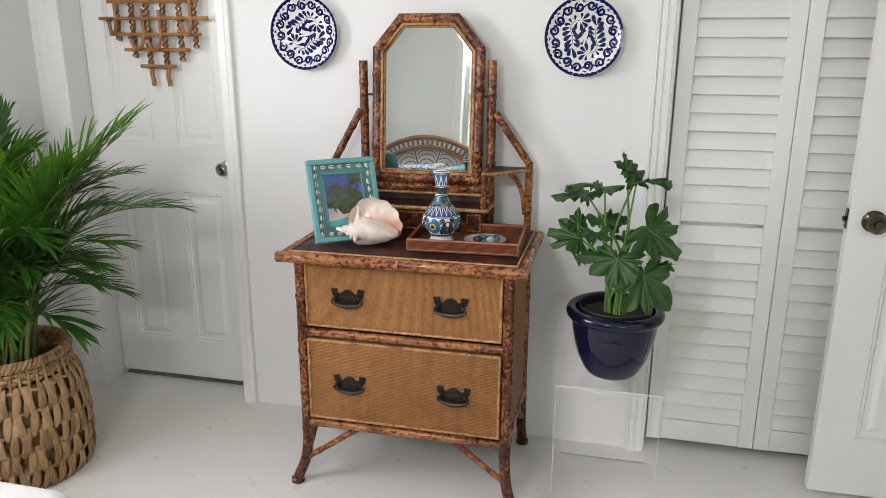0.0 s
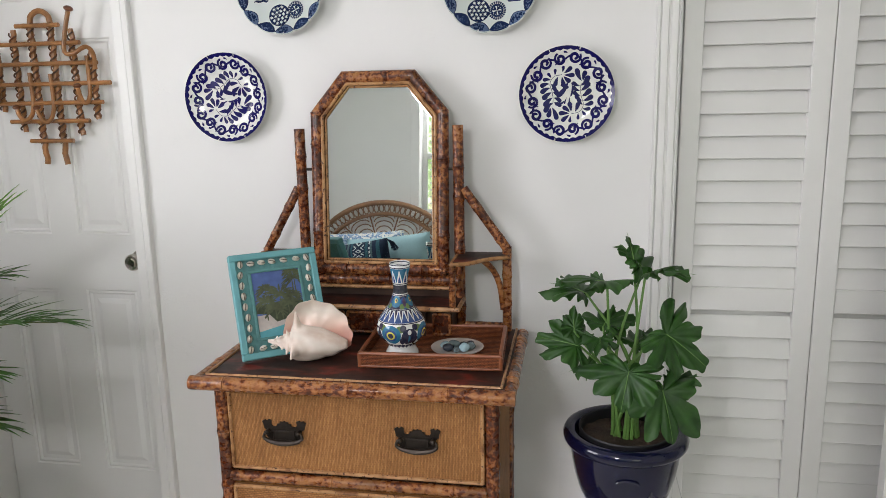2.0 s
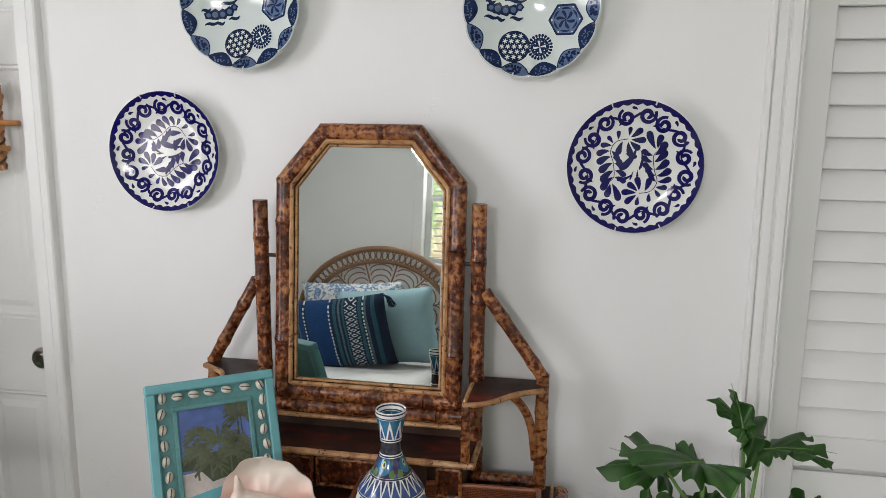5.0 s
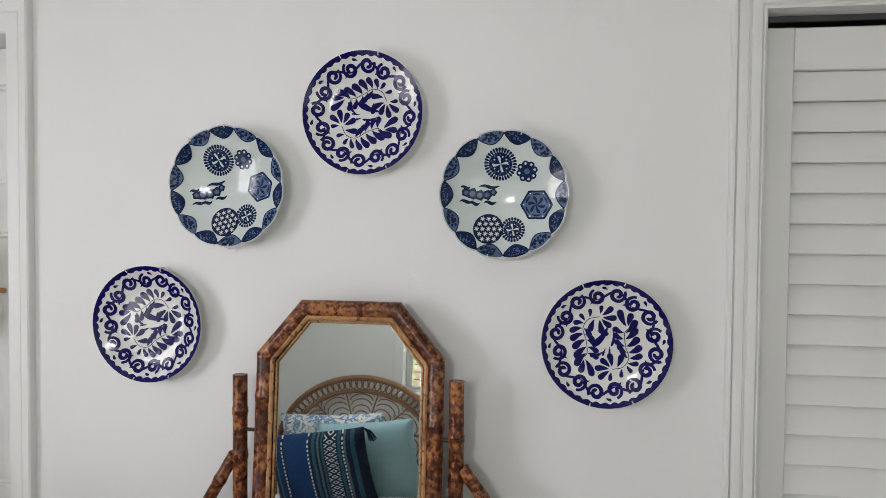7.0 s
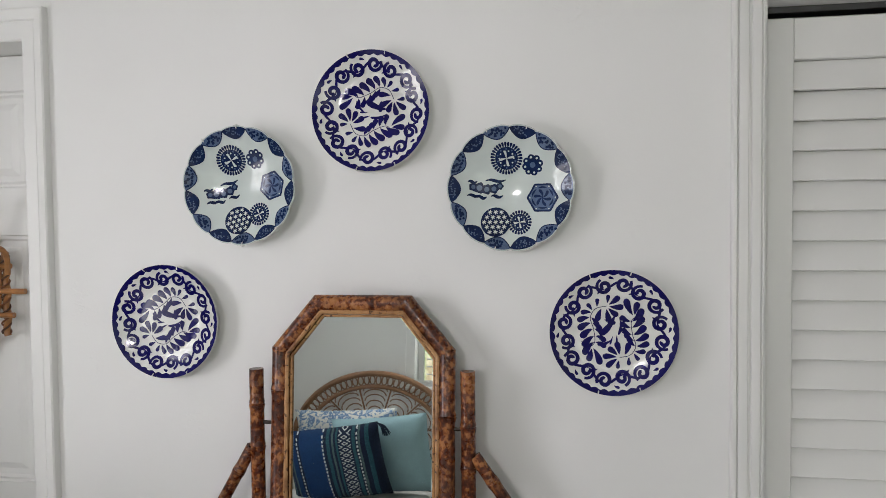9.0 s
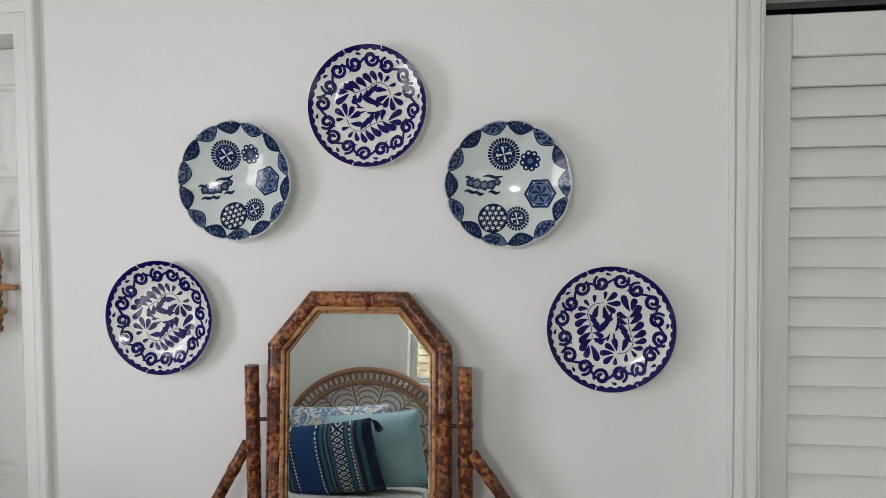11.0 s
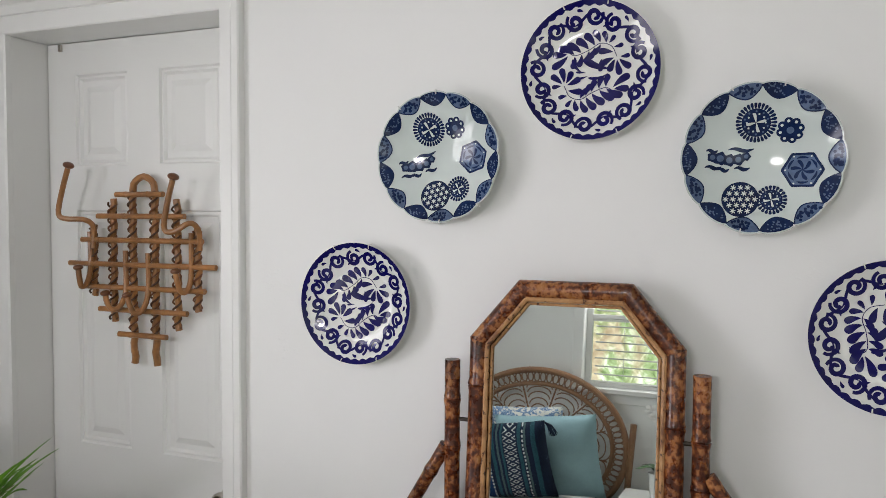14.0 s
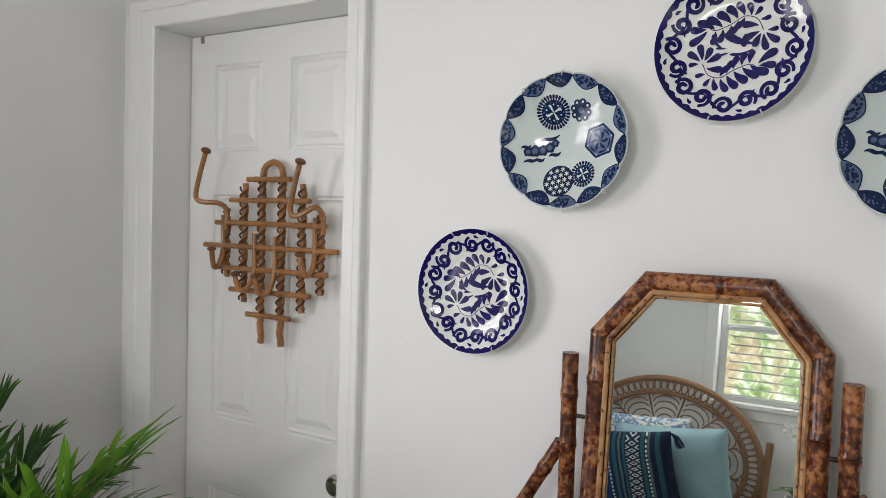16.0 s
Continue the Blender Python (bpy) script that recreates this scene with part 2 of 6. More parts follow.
def vase_material():
    """Glazed pottery: painted bands, pointed petals and big flowers round the body."""
    g = Graph("painted_glaze", 0.12, 0, 0.5)
    x, y, z = g.xyz()
    angle = g.math("ARCTAN2", y, x)
    white, navy, turq, mid = (0.70, 0.72, 0.70), (0.007, 0.007, 0.040), (0.008, 0.140, 0.265), (0.009, 0.050, 0.195)
    green, yellow, plum = (0.09, 0.17, 0.04), (0.55, 0.50, 0.05), (0.045, 0.015, 0.06)

    def band(z0, z1):
        return g.math("MULTIPLY", g.math("GREATER_THAN", z, z0), g.math("LESS_THAN", z, z1))

    def tooth(count, shift=0.0):
        return g.math("ABSOLUTE", g.math("SUBTRACT", g.math("FRACT", g.math("ADD", g.math("MULTIPLY", angle, count / (2 * math.pi)), shift)), 0.5))

    def blob(count, shift, zc, rx, rz):
        u = g.math("MULTIPLY", g.math("SUBTRACT", g.math("FRACT", g.math("ADD", g.math("MULTIPLY", angle, count / (2 * math.pi)), shift)), 0.5), 1.0 / rx)
        w = g.math("MULTIPLY", g.math("SUBTRACT", z, zc), 1.0 / rz)
        return g.math("SQRT", g.math("ADD", g.math("MULTIPLY", u, u), g.math("MULTIPLY", w, w)))

    c = white
    body = band(0.036, 0.088)
    # leaves, dark tulips and large flowers on the body
    for shift, zc, rx, rz, tone in ((0.26, 0.079, 0.12, 0.008, green), (0.74, 0.078, 0.12, 0.008, green), (0.5, 0.058, 0.215, 0.021, navy), (0.5, 0.070, 0.05, 0.006, white), (0.5, 0.052, 0.03, 0.010, turq),
                                    (0.34, 0.082, 0.08, 0.008, navy), (0.66, 0.080, 0.08, 0.008, navy), (0.31, 0.047, 0.075, 0.011, navy), (0.69, 0.047, 0.075, 0.011, navy)):
        c = g.mix(g.math("MULTIPLY", body, g.math("LESS_THAN", blob(4, shift, zc, rx, rz), 1.0)), c, tone)
    wave = g.math("ADD", 1.0, g.math("MULTIPLY", g.math("SINE", g.math("MULTIPLY", g.math("ARCTAN2", g.math("SUBTRACT", z, 0.062), g.math("SINE", g.math("MULTIPLY", angle, 2.0))), 7.0)), 0.16))
    flower = blob(4, 0.0, 0.062, 0.275, 0.0240)
    c = g.mix(g.math("MULTIPLY", body, g.math("LESS_THAN", flower, wave)), c, turq)
    c = g.mix(g.math("MULTIPLY", body, g.math("LESS_THAN", flower, 0.62)), c, mid)
    c = g.mix(g.math("MULTIPLY", body, g.math("LESS_THAN", flower, 0.42)), c, yellow)
    c = g.mix(g.math("MULTIPLY", body, g.math("LESS_THAN", flower, 0.28)), c, navy)
    # pointed petals on the shoulder
    t = tooth(20)
    rise = g.math("MULTIPLY", g.math("SUBTRACT", z, 0.092), 1 / 0.024)
    c = g.mix(band(0.092, 0.118), c, g.mix(g.math("LESS_THAN", g.math("ADD", g.math("MULTIPLY", t, 2.0), g.math("MULTIPLY", rise, 1.0)), 1.06), g.mix(g.math("GREATER_THAN", g.math("MULTIPLY", t, 2.0), g.math("SUBTRACT", 1.22, g.math("MULTIPLY", rise, 0.7))), (0.62, 0.66, 0.66), navy), mid))
    # upper flowers and leaves
    up = band(0.121, 0.150)
    c = g.mix(g.math("MULTIPLY", up, g.math("GREATER_THAN", blob(4, 0.25, 0.136, 0.10, 0.012), 0.6)), c, navy)
    for shift, zc, rx, rz, tone in ((0.5, 0.134, 0.24, 0.014, mid), (0.0, 0.138, 0.30, 0.0135, turq), (0.0, 0.140, 0.09, 0.0055, yellow), (0.0, 0.140, 0.05, 0.003, navy),
                                    (0.36, 0.127, 0.13, 0.006, green), (0.64, 0.127, 0.13, 0.006, green), (0.5, 0.136, 0.10, 0.010, plum)):
        c = g.mix(g.math("MULTIPLY", up, g.math("LESS_THAN", blob(4, shift, zc, rx, rz), 1.0)), c, tone)
    # dark collar, neck petals, rim
    c = g.mix(band(0.155, 0.176), c, (0.006, 0.006, 0.018))
    t8 = tooth(8)
    rise2 = g.math("MULTIPLY", g.math("SUBTRACT", z, 0.182), 1 / 0.036)
    neck = g.mix(g.math("GREATER_THAN", g.math("ADD", g.math("MULTIPLY", t8, 2.0), rise2), 0.92), white, turq)
    neck = g.mix(g.math("LESS_THAN", g.math("MULTIPLY", t8, 2.0), g.math("SUBTRACT", 0.55, rise2)), neck, mid)
    c = g.mix(band(0.182, 0.217), c, neck)
    for zl, tone in ((0.034, navy), (0.090, navy), (0.1195, navy), (0.152, navy), (0.179, navy), (0.219, navy), (0.226, navy), (0.029, plum)):
        c = g.mix(band(zl - 0.0011, zl + 0.0011), c, tone)
    foot_teeth = g.math("GREATER_THAN", g.math("ADD", g.math("MULTIPLY", tooth(24), 2.0), g.math("MULTIPLY", g.math("SUBTRACT", z, 0.024), 110.0)), 1.0)
    c = g.mix(g.math("MULTIPLY", band(0.0235, 0.033), foot_teeth), c, navy)
    blur = g.noise(90, 3)
    g.color(g.mix(0.06, c, g.ramp(blur, [(0.35, (0.25, 0.28, 0.33)), (0.65, (0.8, 0.8, 0.78))])))
    g.bump(g.noise(60, 3), 0.08, 0.0006)
    return g.mat


def stripe_fabric():
    """Indigo woven cloth with pale dashed and patterned bands along its length."""
    g = Graph("indigo_cloth", 0.85, 0, 0.2)
    x, y, z = g.xyz()
    u = g.math("ADD", g.math("MULTIPLY", x, 1.75), 0.5)
    ink, deep, teal, grey = (0.008, 0.034, 0.105), (0.010, 0.018, 0.040), (0.022, 0.075, 0.100), (0.060, 0.100, 0.110)
    base = g.ramp(u, [(0.0, deep), (0.05, teal), (0.08, deep), (0.11, grey), (0.13, ink), (0.18, deep), (0.22, ink), (0.46, deep), (0.49, teal), (0.52, deep), (0.54, grey),
                      (0.56, deep), (0.58, teal), (0.60, deep), (0.74, teal), (0.77, deep), (0.80, grey), (0.82, deep), (0.86, teal), (0.90, deep)], True)
    dash = g.math("GREATER_THAN", g.math("FRACT", g.math("MULTIPLY", z, 48.0)), 0.45)
    pale = (0.50, 0.53, 0.52)
    for centre in (0.20, 0.455, 0.79):
        line = g.math("LESS_THAN", g.math("ABSOLUTE", g.math("SUBTRACT", u, centre)), 0.007)
        base = g.mix(g.math("MULTIPLY", line, dash), base, pale)
    zig = g.math("ABSOLUTE", g.math("SUBTRACT", g.math("FRACT", g.math("MULTIPLY", z, 32.0)), 0.5))
    off = g.math("ABSOLUTE", g.math("SUBTRACT", u, 0.67))
    dia = g.math("ABSOLUTE", g.math("SUBTRACT", g.math("FRACT", g.math("MULTIPLY", g.math("ADD", g.math("MULTIPLY", off, 9.0), zig), 2.0)), 0.5))
    base = g.mix(g.math("MULTIPLY", g.math("LESS_THAN", dia, 0.13), g.math("LESS_THAN", off, 0.058)), base, pale)
    g.color(g.mix(1.0, base, g.ramp(g.noise(160, 2), [(0.3, (0.7, 0.7, 0.7)), (0.7, (1.2, 1.2, 1.2))]), "MULTIPLY"))
    g.bump(g.noise(240, 2), 0.5, 0.001)
    return g.mat


def floral_fabric():
    g = Graph("floral_cloth", 0.85, 0, 0.2)
    blot = g.noise(28, 3, None, 0.6, 1.2)
    g.color(g.ramp(blot, [(0.47, (0.66, 0.65, 0.60)), (0.50, (0.22, 0.32, 0.46)), (0.56, (0.08, 0.16, 0.32)), (0.66, (0.40, 0.50, 0.60))]))
    g.bump(g.noise(200, 2), 0.3, 0.001)
    return g.mat


def glow_material(name, strength):
    """Bright foliage far outside the window, its daylight put into the colour as emission."""
    g = Graph(name, 1.0)
    leaf = g.noise(5.5, 4, None, 0.65, 0.8)
    trunk = g.ramp(g.noise(1.6, 3, g.mapped((1, 1, 0.35))), [(0.55, (0, 0, 0)), (0.64, (1, 1, 1))])
    c = g.mix(trunk, g.ramp(leaf, [(0.32, (0.16, 0.26, 0.09)), (0.5, (0.46, 0.58, 0.30)), (0.64, (1.0, 1.0, 0.92))]),
              g.ramp(leaf, [(0.3, (0.42, 0.30, 0.18)), (0.7, (0.85, 0.74, 0.55))]))
    e = g.node("ShaderNodeEmission")
    g.link(c, e.inputs["Color"])
    e.inputs["Strength"].default_value = strength
    g.link(e.outputs[0], g.tree.nodes["Material Output"].inputs["Surface"])
    return g.mat


WALL, TRIM, FLOOR = wall_material(), gloss_paint("trim_paint", (0.80, 0.80, 0.785)), floor_material()
LOUVER = gloss_paint("louver_paint", (0.80, 0.80, 0.782))
CEILING = plain("ceiling_paint", (0.82, 0.82, 0.81), 0.8)
BAMBOO = bamboo_material("burnt_bamboo", (1, 1, 1), 0.515)
BAMBOO_UP = bamboo_material("burnt_bamboo_upright", (1, 1, 0.8), 0.560)
BAMBOO_EDGE = bamboo_material("burnt_bamboo_edge", (0.6, 1, 1), 0.440)
BAMBOO_FOOT = bamboo_material("scorched_bamboo_foot", (1, 1, 0.8), 0.680)
CANE_STRIP = strip_material()
TOP = top_material()
WEAVE = weave_material("cane_matting", (0.50, 0.258, 0.096), (0.36, 0.168, 0.059), (0.25, 0.115, 0.042), 0.0034, 0.0110, 0.8)
WEAVE_LOW = weave_material("cane_matting_rows", (0.49, 0.250, 0.092), (0.35, 0.160, 0.056), (0.22, 0.098, 0.035), 0.0048, 0.0090, 0.8, True)
TRAYWEAVE = weave_material("tray_cane", (0.36, 0.120, 0.046), (0.25, 0.072, 0.027), (0.06, 0.015, 0.006), 0.0034, 0.0062, 1.0, True)
BRONZE = plain("dark_bronze", (0.045, 0.036, 0.030), 0.40, 0.75, 0.35, 90, 0.35)
DARKWOOD = plain("dark_wood", (0.035, 0.016, 0.009), 0.4, vary=0.5, scale=50)
NICKEL = plain("satin_nickel", (0.52, 0.49, 0.44), 0.22, 1.0, 0.05, 40, 0.05)
PEWTER = plain("aged_brass", (0.09, 0.075, 0.055), 0.25, 1.0, 0.12, 40, 0.05)
NAVY = plain("navy_glaze", (0.003, 0.004, 0.026), 0.10, vary=0.25, scale=20, bump=0.06, dist=0.001)
NURSERY = plain("nursery_plastic", (0.010, 0.010, 0.012), 0.45)
SOIL = plain("potting_soil", (0.045, 0.026, 0.016), 0.95, vary=0.6, scale=120, bump=1.0, dist=0.006)
PHILO = leaf_material("philodendron_leaf", (0.008, 0.040, 0.006), (0.036, 0.120, 0.014), 0.46, 45, 0.08)
PETIOLE = plain("leaf_stalk", (0.13, 0.26, 0.06), 0.45, vary=0.2, scale=40)
PALM = leaf_material("palm_leaf", (0.012, 0.054, 0.009), (0.060, 0.175, 0.022), 0.36, 30, 0.22)
PALM_NEW = leaf_material("palm_leaf_new", (0.045, 0.150, 0.015), (0.130, 0.300, 0.040), 0.42, 30, 0.3)
CANE = plain("palm_cane", (0.16, 0.20, 0.05), 0.5, vary=0.35, scale=30)
STRAW = straw_material("water_hyacinth", (0.17, 0.088, 0.036), (0.36, 0.215, 0.10), (0.52, 0.35, 0.19))
STRAWDARK = straw_material("basket_inside", (0.10, 0.052, 0.022), (0.17, 0.092, 0.040), (0.26, 0.15, 0.07))
TURQ = plain("turquoise_paint", (0.135, 0.365, 0.390), 0.5, vary=0.12, scale=40, bump=0.25)
TURQ_WORN = plain("worn_turquoise", (0.085, 0.230, 0.230), 0.6, vary=0.35, scale=90, bump=0.5)
COWRIE = plain("cowrie", (0.62, 0.58, 0.50), 0.3, vary=0.22, scale=120)
SLIT = plain("cowrie_slit", (0.10, 0.075, 0.055), 0.6)
SHELL, LIP = shell_material(), lip_material()
CHINA = plain("white_glaze", (0.74, 0.745, 0.725), 0.09, vary=0.03, scale=20, bump=0.08, dist=0.001)
CELADON = plain("pale_blue_glaze", (0.60, 0.665, 0.645), 0.08, vary=0.04, scale=18, bump=0.08, dist=0.001)
COBALT = plain("cobalt_painting", (0.0060, 0.0050, 0.085), 0.10, vary=0.3, scale=60, bump=0, spec=0.3)
DELFT = plain("blue_painting", (0.007, 0.018, 0.066), 0.10, vary=0.5, scale=160, bump=0, spec=0.3)
DELFT_PALE = plain("pale_blue_painting", (0.080, 0.125, 0.225), 0.12, vary=0.4, scale=160, bump=0)
WHITEWIRE = plain("white_wire", (0.74, 0.74, 0.72), 0.4)
RATTAN = plain("rattan_pole", (0.300, 0.135, 0.046), 0.28, vary=0.5, scale=70, bump=0.3)
RATTAN_DK = plain("rattan_knob", (0.15, 0.055, 0.022), 0.3, vary=0.3, scale=60)
BIND = plain("rattan_binding", (0.075, 0.030, 0.012), 0.5, vary=0.3, scale=90)
HEADRATTAN = plain("headboard_rattan", (0.25, 0.125, 0.062), 0.5, vary=0.25, scale=40)
VASE = vase_material()
ACRYLIC = clear_material("clear_acrylic", (1.0, 1.0, 1.0), 0.0, 1.25)
# pale colour that paints the bright glint along the acrylic's edges
EDGE_GLINT = plain("edge_glint", (0.64, 0.65, 0.64), 0.25, vary=0.08, scale=60)
DISHGLASS = plain("dish_glaze", (0.52, 0.46, 0.42), 0.12, vary=0.2, scale=40)
STONE_A = plain("dark_stone", (0.022, 0.028, 0.04), 0.15, vary=0.5, scale=60)
STONE_B = plain("pale_blue_stone", (0.30, 0.43, 0.48), 0.15, vary=0.2, scale=60)
STONE_C = plain("grey_stone", (0.12, 0.16, 0.17), 0.2, vary=0.4, scale=80)
STRIPE, FLORAL = stripe_fabric(), floral_fabric()
PALEBLUE = plain("pale_blue_cloth", (0.27, 0.42, 0.46), 0.9, vary=0.08, scale=120, bump=0.4)
QUILT = plain("white_quilt", (0.74, 0.73, 0.71), 0.9, vary=0.05, scale=120, bump=0.6, dist=0.002)
TEALPAINT = plain("teal_paint", (0.11, 0.21, 0.21), 0.5, vary=0.25, scale=60)
BLIND = plain("blind_slat", (0.78, 0.78, 0.75), 0.5)
GARDEN = glow_material("garden_glow", 2.3)
ORCHID = plain("orchid_petal", (0.78, 0.76, 0.74), 0.5)
PINE = plain("slat_wood", (0.33, 0.17, 0.09), 0.5, vary=0.25, scale=40)
PHOTO_SKY = plain("print_sky", (0.085, 0.14, 0.36), 0.3, vary=0.35, scale=60, bump=0)
PHOTO_SAND = plain("print_sand", (0.50, 0.45, 0.42), 0.3, vary=0.25, scale=90, bump=0)
PHOTO_SEA = plain("print_pool", (0.10, 0.36, 0.42), 0.3, vary=0.15, scale=90, bump=0)
PHOTO_LEAF = plain("print_leaf", (0.085, 0.100, 0.052), 0.3, vary=0.6, scale=200, bump=0)
PHOTO_HEDGE = plain("print_hedge", (0.045, 0.060, 0.032), 0.3, vary=0.5, scale=200, bump=0)


def mirror_material():
    g = Graph("mirror_silver", 0.012, 1.0)
    g.color(g.ramp(g.noise(6, 3), [(0.3, (0.70, 0.745, 0.70)), (0.7, (0.72, 0.765, 0.72))]))
    return g.mat


MIRROR = mirror_material()

# ---- building blocks ----
def link_mesh(name, bm, material, smooth=35):
    me = bpy.data.meshes.new(name)
    bmesh.ops.recalc_face_normals(bm, faces=bm.faces)
    bm.to_mesh(me)
    bm.free()
    for m in material if isinstance(material, (list, tuple)) else (material,):
        me.materials.append(m)
    if smooth:
        me.shade_smooth()
        me.set_sharp_from_angle(angle=radians(smooth))
    return new(name, me)


def part(name, bm, material, parent, label="", smooth=35):
    ob = link_mesh(name, bm, material, smooth)
    ob.parent = parent
    return tagged(ob, label)


def solo(name, bm, material, label, category, group="", kind="", smooth=35):
    return tagged(link_mesh(name, bm, material, smooth), label, category, group, kind)


def thing(name, m, label, category, group="", kind=""):
    ob = new(name)
    ob.empty_display_size = 0.05
    ob.matrix_basis = m
    return tagged(ob, label, category, group, kind)


def box(bm, x0, x1, y0, y1, z0, z1, bev=0.0, seg=1, mat=0):
    vs = [bm.verts.new(p) for p in ((x0, y0, z0), (x1, y0, z0), (x1, y1, z0), (x0, y1, z0), (x0, y0, z1), (x1, y0, z1), (x1, y1, z1), (x0, y1, z1))]
    fs = [bm.faces.new([vs[i] for i in q]) for q in ((0, 3, 2, 1), (4, 5, 6, 7), (0, 1, 5, 4), (1, 2, 6, 5), (2, 3, 7, 6), (3, 0, 4, 7))]
    for f in fs:
        f.material_index = mat
    if bev:
        edges = list({e for f in fs for e in f.edges})
        bmesh.ops.bevel(bm, geom=edges, offset=bev, segments=seg, profile=0.5, affect="EDGES")
    return bm


def one_box(*a, **k):
    return box(bmesh.new(), *a, **k)


def frames_along(pts):
    """Sideways vectors along a polyline, carried without twist."""
    pts = [Vector(p) for p in pts]
    tang = []
    for i in range(len(pts)):
        d = pts[min(i + 1, len(pts) - 1)] - pts[max(i - 1, 0)]
        tang.append(d.normalized())
    ref = Vector((0, 0, 1)) if abs(tang[0].z) < 0.9 else Vector((1, 0, 0))
    u = tang[0].cross(ref).normalized()
    out = []
    for t in tang:
        u = (u - t * u.dot(t)).normalized()
        out.append((u, t.cross(u)))
    return pts, out


def tube(bm, pts, r, seg=8, caps=True, flat=1.0, mat=0):
    """A round bar along a polyline; r is one radius or one a point; flat squeezes its second axis."""
    pts, fr = frames_along(pts)
    radii = [float(q) for q in r] if isinstance(r, (list, tuple)) else [r] * len(pts)
    rings = []
    for p, (u, w), q in zip(pts, fr, radii):
        rings.append([bm.verts.new(p + q * (math.cos(a) * u + flat * math.sin(a) * w)) for a in (2 * math.pi * k / seg for k in range(seg))])
    for a, b in zip(rings, rings[1:]):
        for k in range(seg):
            bm.faces.new((a[k], a[(k + 1) % seg], b[(k + 1) % seg], b[k])).material_index = mat
    if caps:
        bm.faces.new(rings[0][::-1]).material_index = mat
        bm.faces.new(rings[-1]).material_index = mat
    return bm


def curve_points(ctrl, n=24):
    """A smooth line through the given points."""
    c = [Vector(p) for p in ctrl]
    c = [c[0] * 2 - c[1], *c, c[-1] * 2 - c[-2]]
    out = []
    spans = len(c) - 3
    for i in range(n + 1):
        s = min(i / n * spans, spans - 1e-6)
        k, t = int(s), s - int(s)
        a, b, d, e = c[k:k + 4]
        out.append(0.5 * ((2 * b) + (d - a) * t + (2 * a - 5 * b + 4 * d - e) * t * t + (3 * b - a - 3 * d + e) * t * t * t))
    return out


def bamboo(bm, a, b, r, knots=3, seg=12, taper=1.0, seed=1):
    """A bamboo cane from a to b with swollen nodes."""
    a, b = Vector(a), Vector(b)
    rnd = random.Random(seed)
    ends = sorted(min(0.95, max(0.05, (k + 0.5) / knots + rnd.uniform(-0.1, 0.1))) for k in range(knots)) if knots else []
    length = (b - a).length
    step = [(0.0, 1.0), (1.0, taper)]
    for t in ends:
        w = 0.004 / length
        for dt, k in ((-3 * w, 0.99), (-w, 1.10), (-0.25 * w, 1.13), (0.25 * w, 1.02), (0.7 * w, 1.10), (3 * w, 0.99)):
            step.append((min(0.999, max(0.001, t + dt)), k * (1 + (taper - 1) * t)))
    step.sort()
    return tube(bm, [a.lerp(b, t) for t, _ in step], [r * k for _, k in step], seg)


def lathe(bm, profile, seg=48, centre=(0, 0, 0), mat=0, wobble=None):
    """Turn a profile of (radius, height) round the z axis."""
    c = Vector(centre)
    rings = []
    for r, z in profile:
        if r < 1e-6:
            rings.append([bm.verts.new(c + Vector((0, 0, z)))])
            continue
        ring = []
        for k in range(seg):
            a = 2 * math.pi * k / seg
            q = r * (wobble(a, r) if wobble else 1.0)
            ring.append(bm.verts.new(c + Vector((q * math.cos(a), q * math.sin(a), z))))
        rings.append(ring)
    for a, b in zip(rings, rings[1:]):
        for k in range(seg):
            i, j = k, (k + 1) % seg
            if len(a) == 1 and len(b) > 1:
                f = bm.faces.new((a[0], b[j], b[i]))
            elif len(b) == 1 and len(a) > 1:
                f = bm.faces.new((a[i], a[j], b[0]))
            elif len(a) > 1:
                f = bm.faces.new((a[i], a[j], b[j], b[i]))
            else:
                continue
            f.material_index = mat
    return bm


def prism(bm, outline, y0, y1, mat=0):
    """An outline in x and z, as thick as y0 to y1."""
    a = [bm.verts.new((x, y0, z)) for x, z in outline]
    b = [bm.verts.new((x, y1, z)) for x, z in outline]
    bm.faces.new(a).material_index = mat
    bm.faces.new(b[::-1]).material_index = mat
    for i in range(len(a)):
        j = (i + 1) % len(a)
        bm.faces.new((a[j], a[i], b[i], b[j])).material_index = mat
    return bm


def ball(bm, centre, rx, ry=None, rz=None, u=14, v=9, mat=0, bumps=0.0, seed=0):
    ry, rz = ry or rx, rz or rx
    c = Vector(centre)
    rings = []
    for i in range(v + 1):
        t = math.pi * i / v
        n = 1 if i in (0, v) else u
        ring = []
        for k in range(n):
            a = 2 * math.pi * k / u
            d = Vector((math.sin(t) * math.cos(a), math.sin(t) * math.sin(a), math.cos(t)))
            q = 1 + bumps * noise.noise(d * 1.7 + Vector((seed, seed * 0.7, 0)))
            ring.append(bm.verts.new(c + Vector((d.x * rx, d.y * ry, d.z * rz)) * q))
        rings.append(ring)
    for a, b in zip(rings, rings[1:]):
        for k in range(u):
            i, j = k, (k + 1) % u
            if len(a) == 1:
                f = bm.faces.new((a[0], b[i], b[j]))
            elif len(b) == 1:
                f = bm.faces.new((a[i], b[0], a[j]))
            else:
                f = bm.faces.new((a[i], b[i], b[j], a[j]))
            f.material_index = mat
    return bm

# ---- the room ----
WEST, EAST, SOUTH, HIGH = -0.815, 2.80, -3.16, 2.46
DOOR_L, DOOR_R, DOOR_T = -0.690, -0.022, 2.062
CLO_L, CLO_R, CLO_T = 1.520, 2.262, 2.045


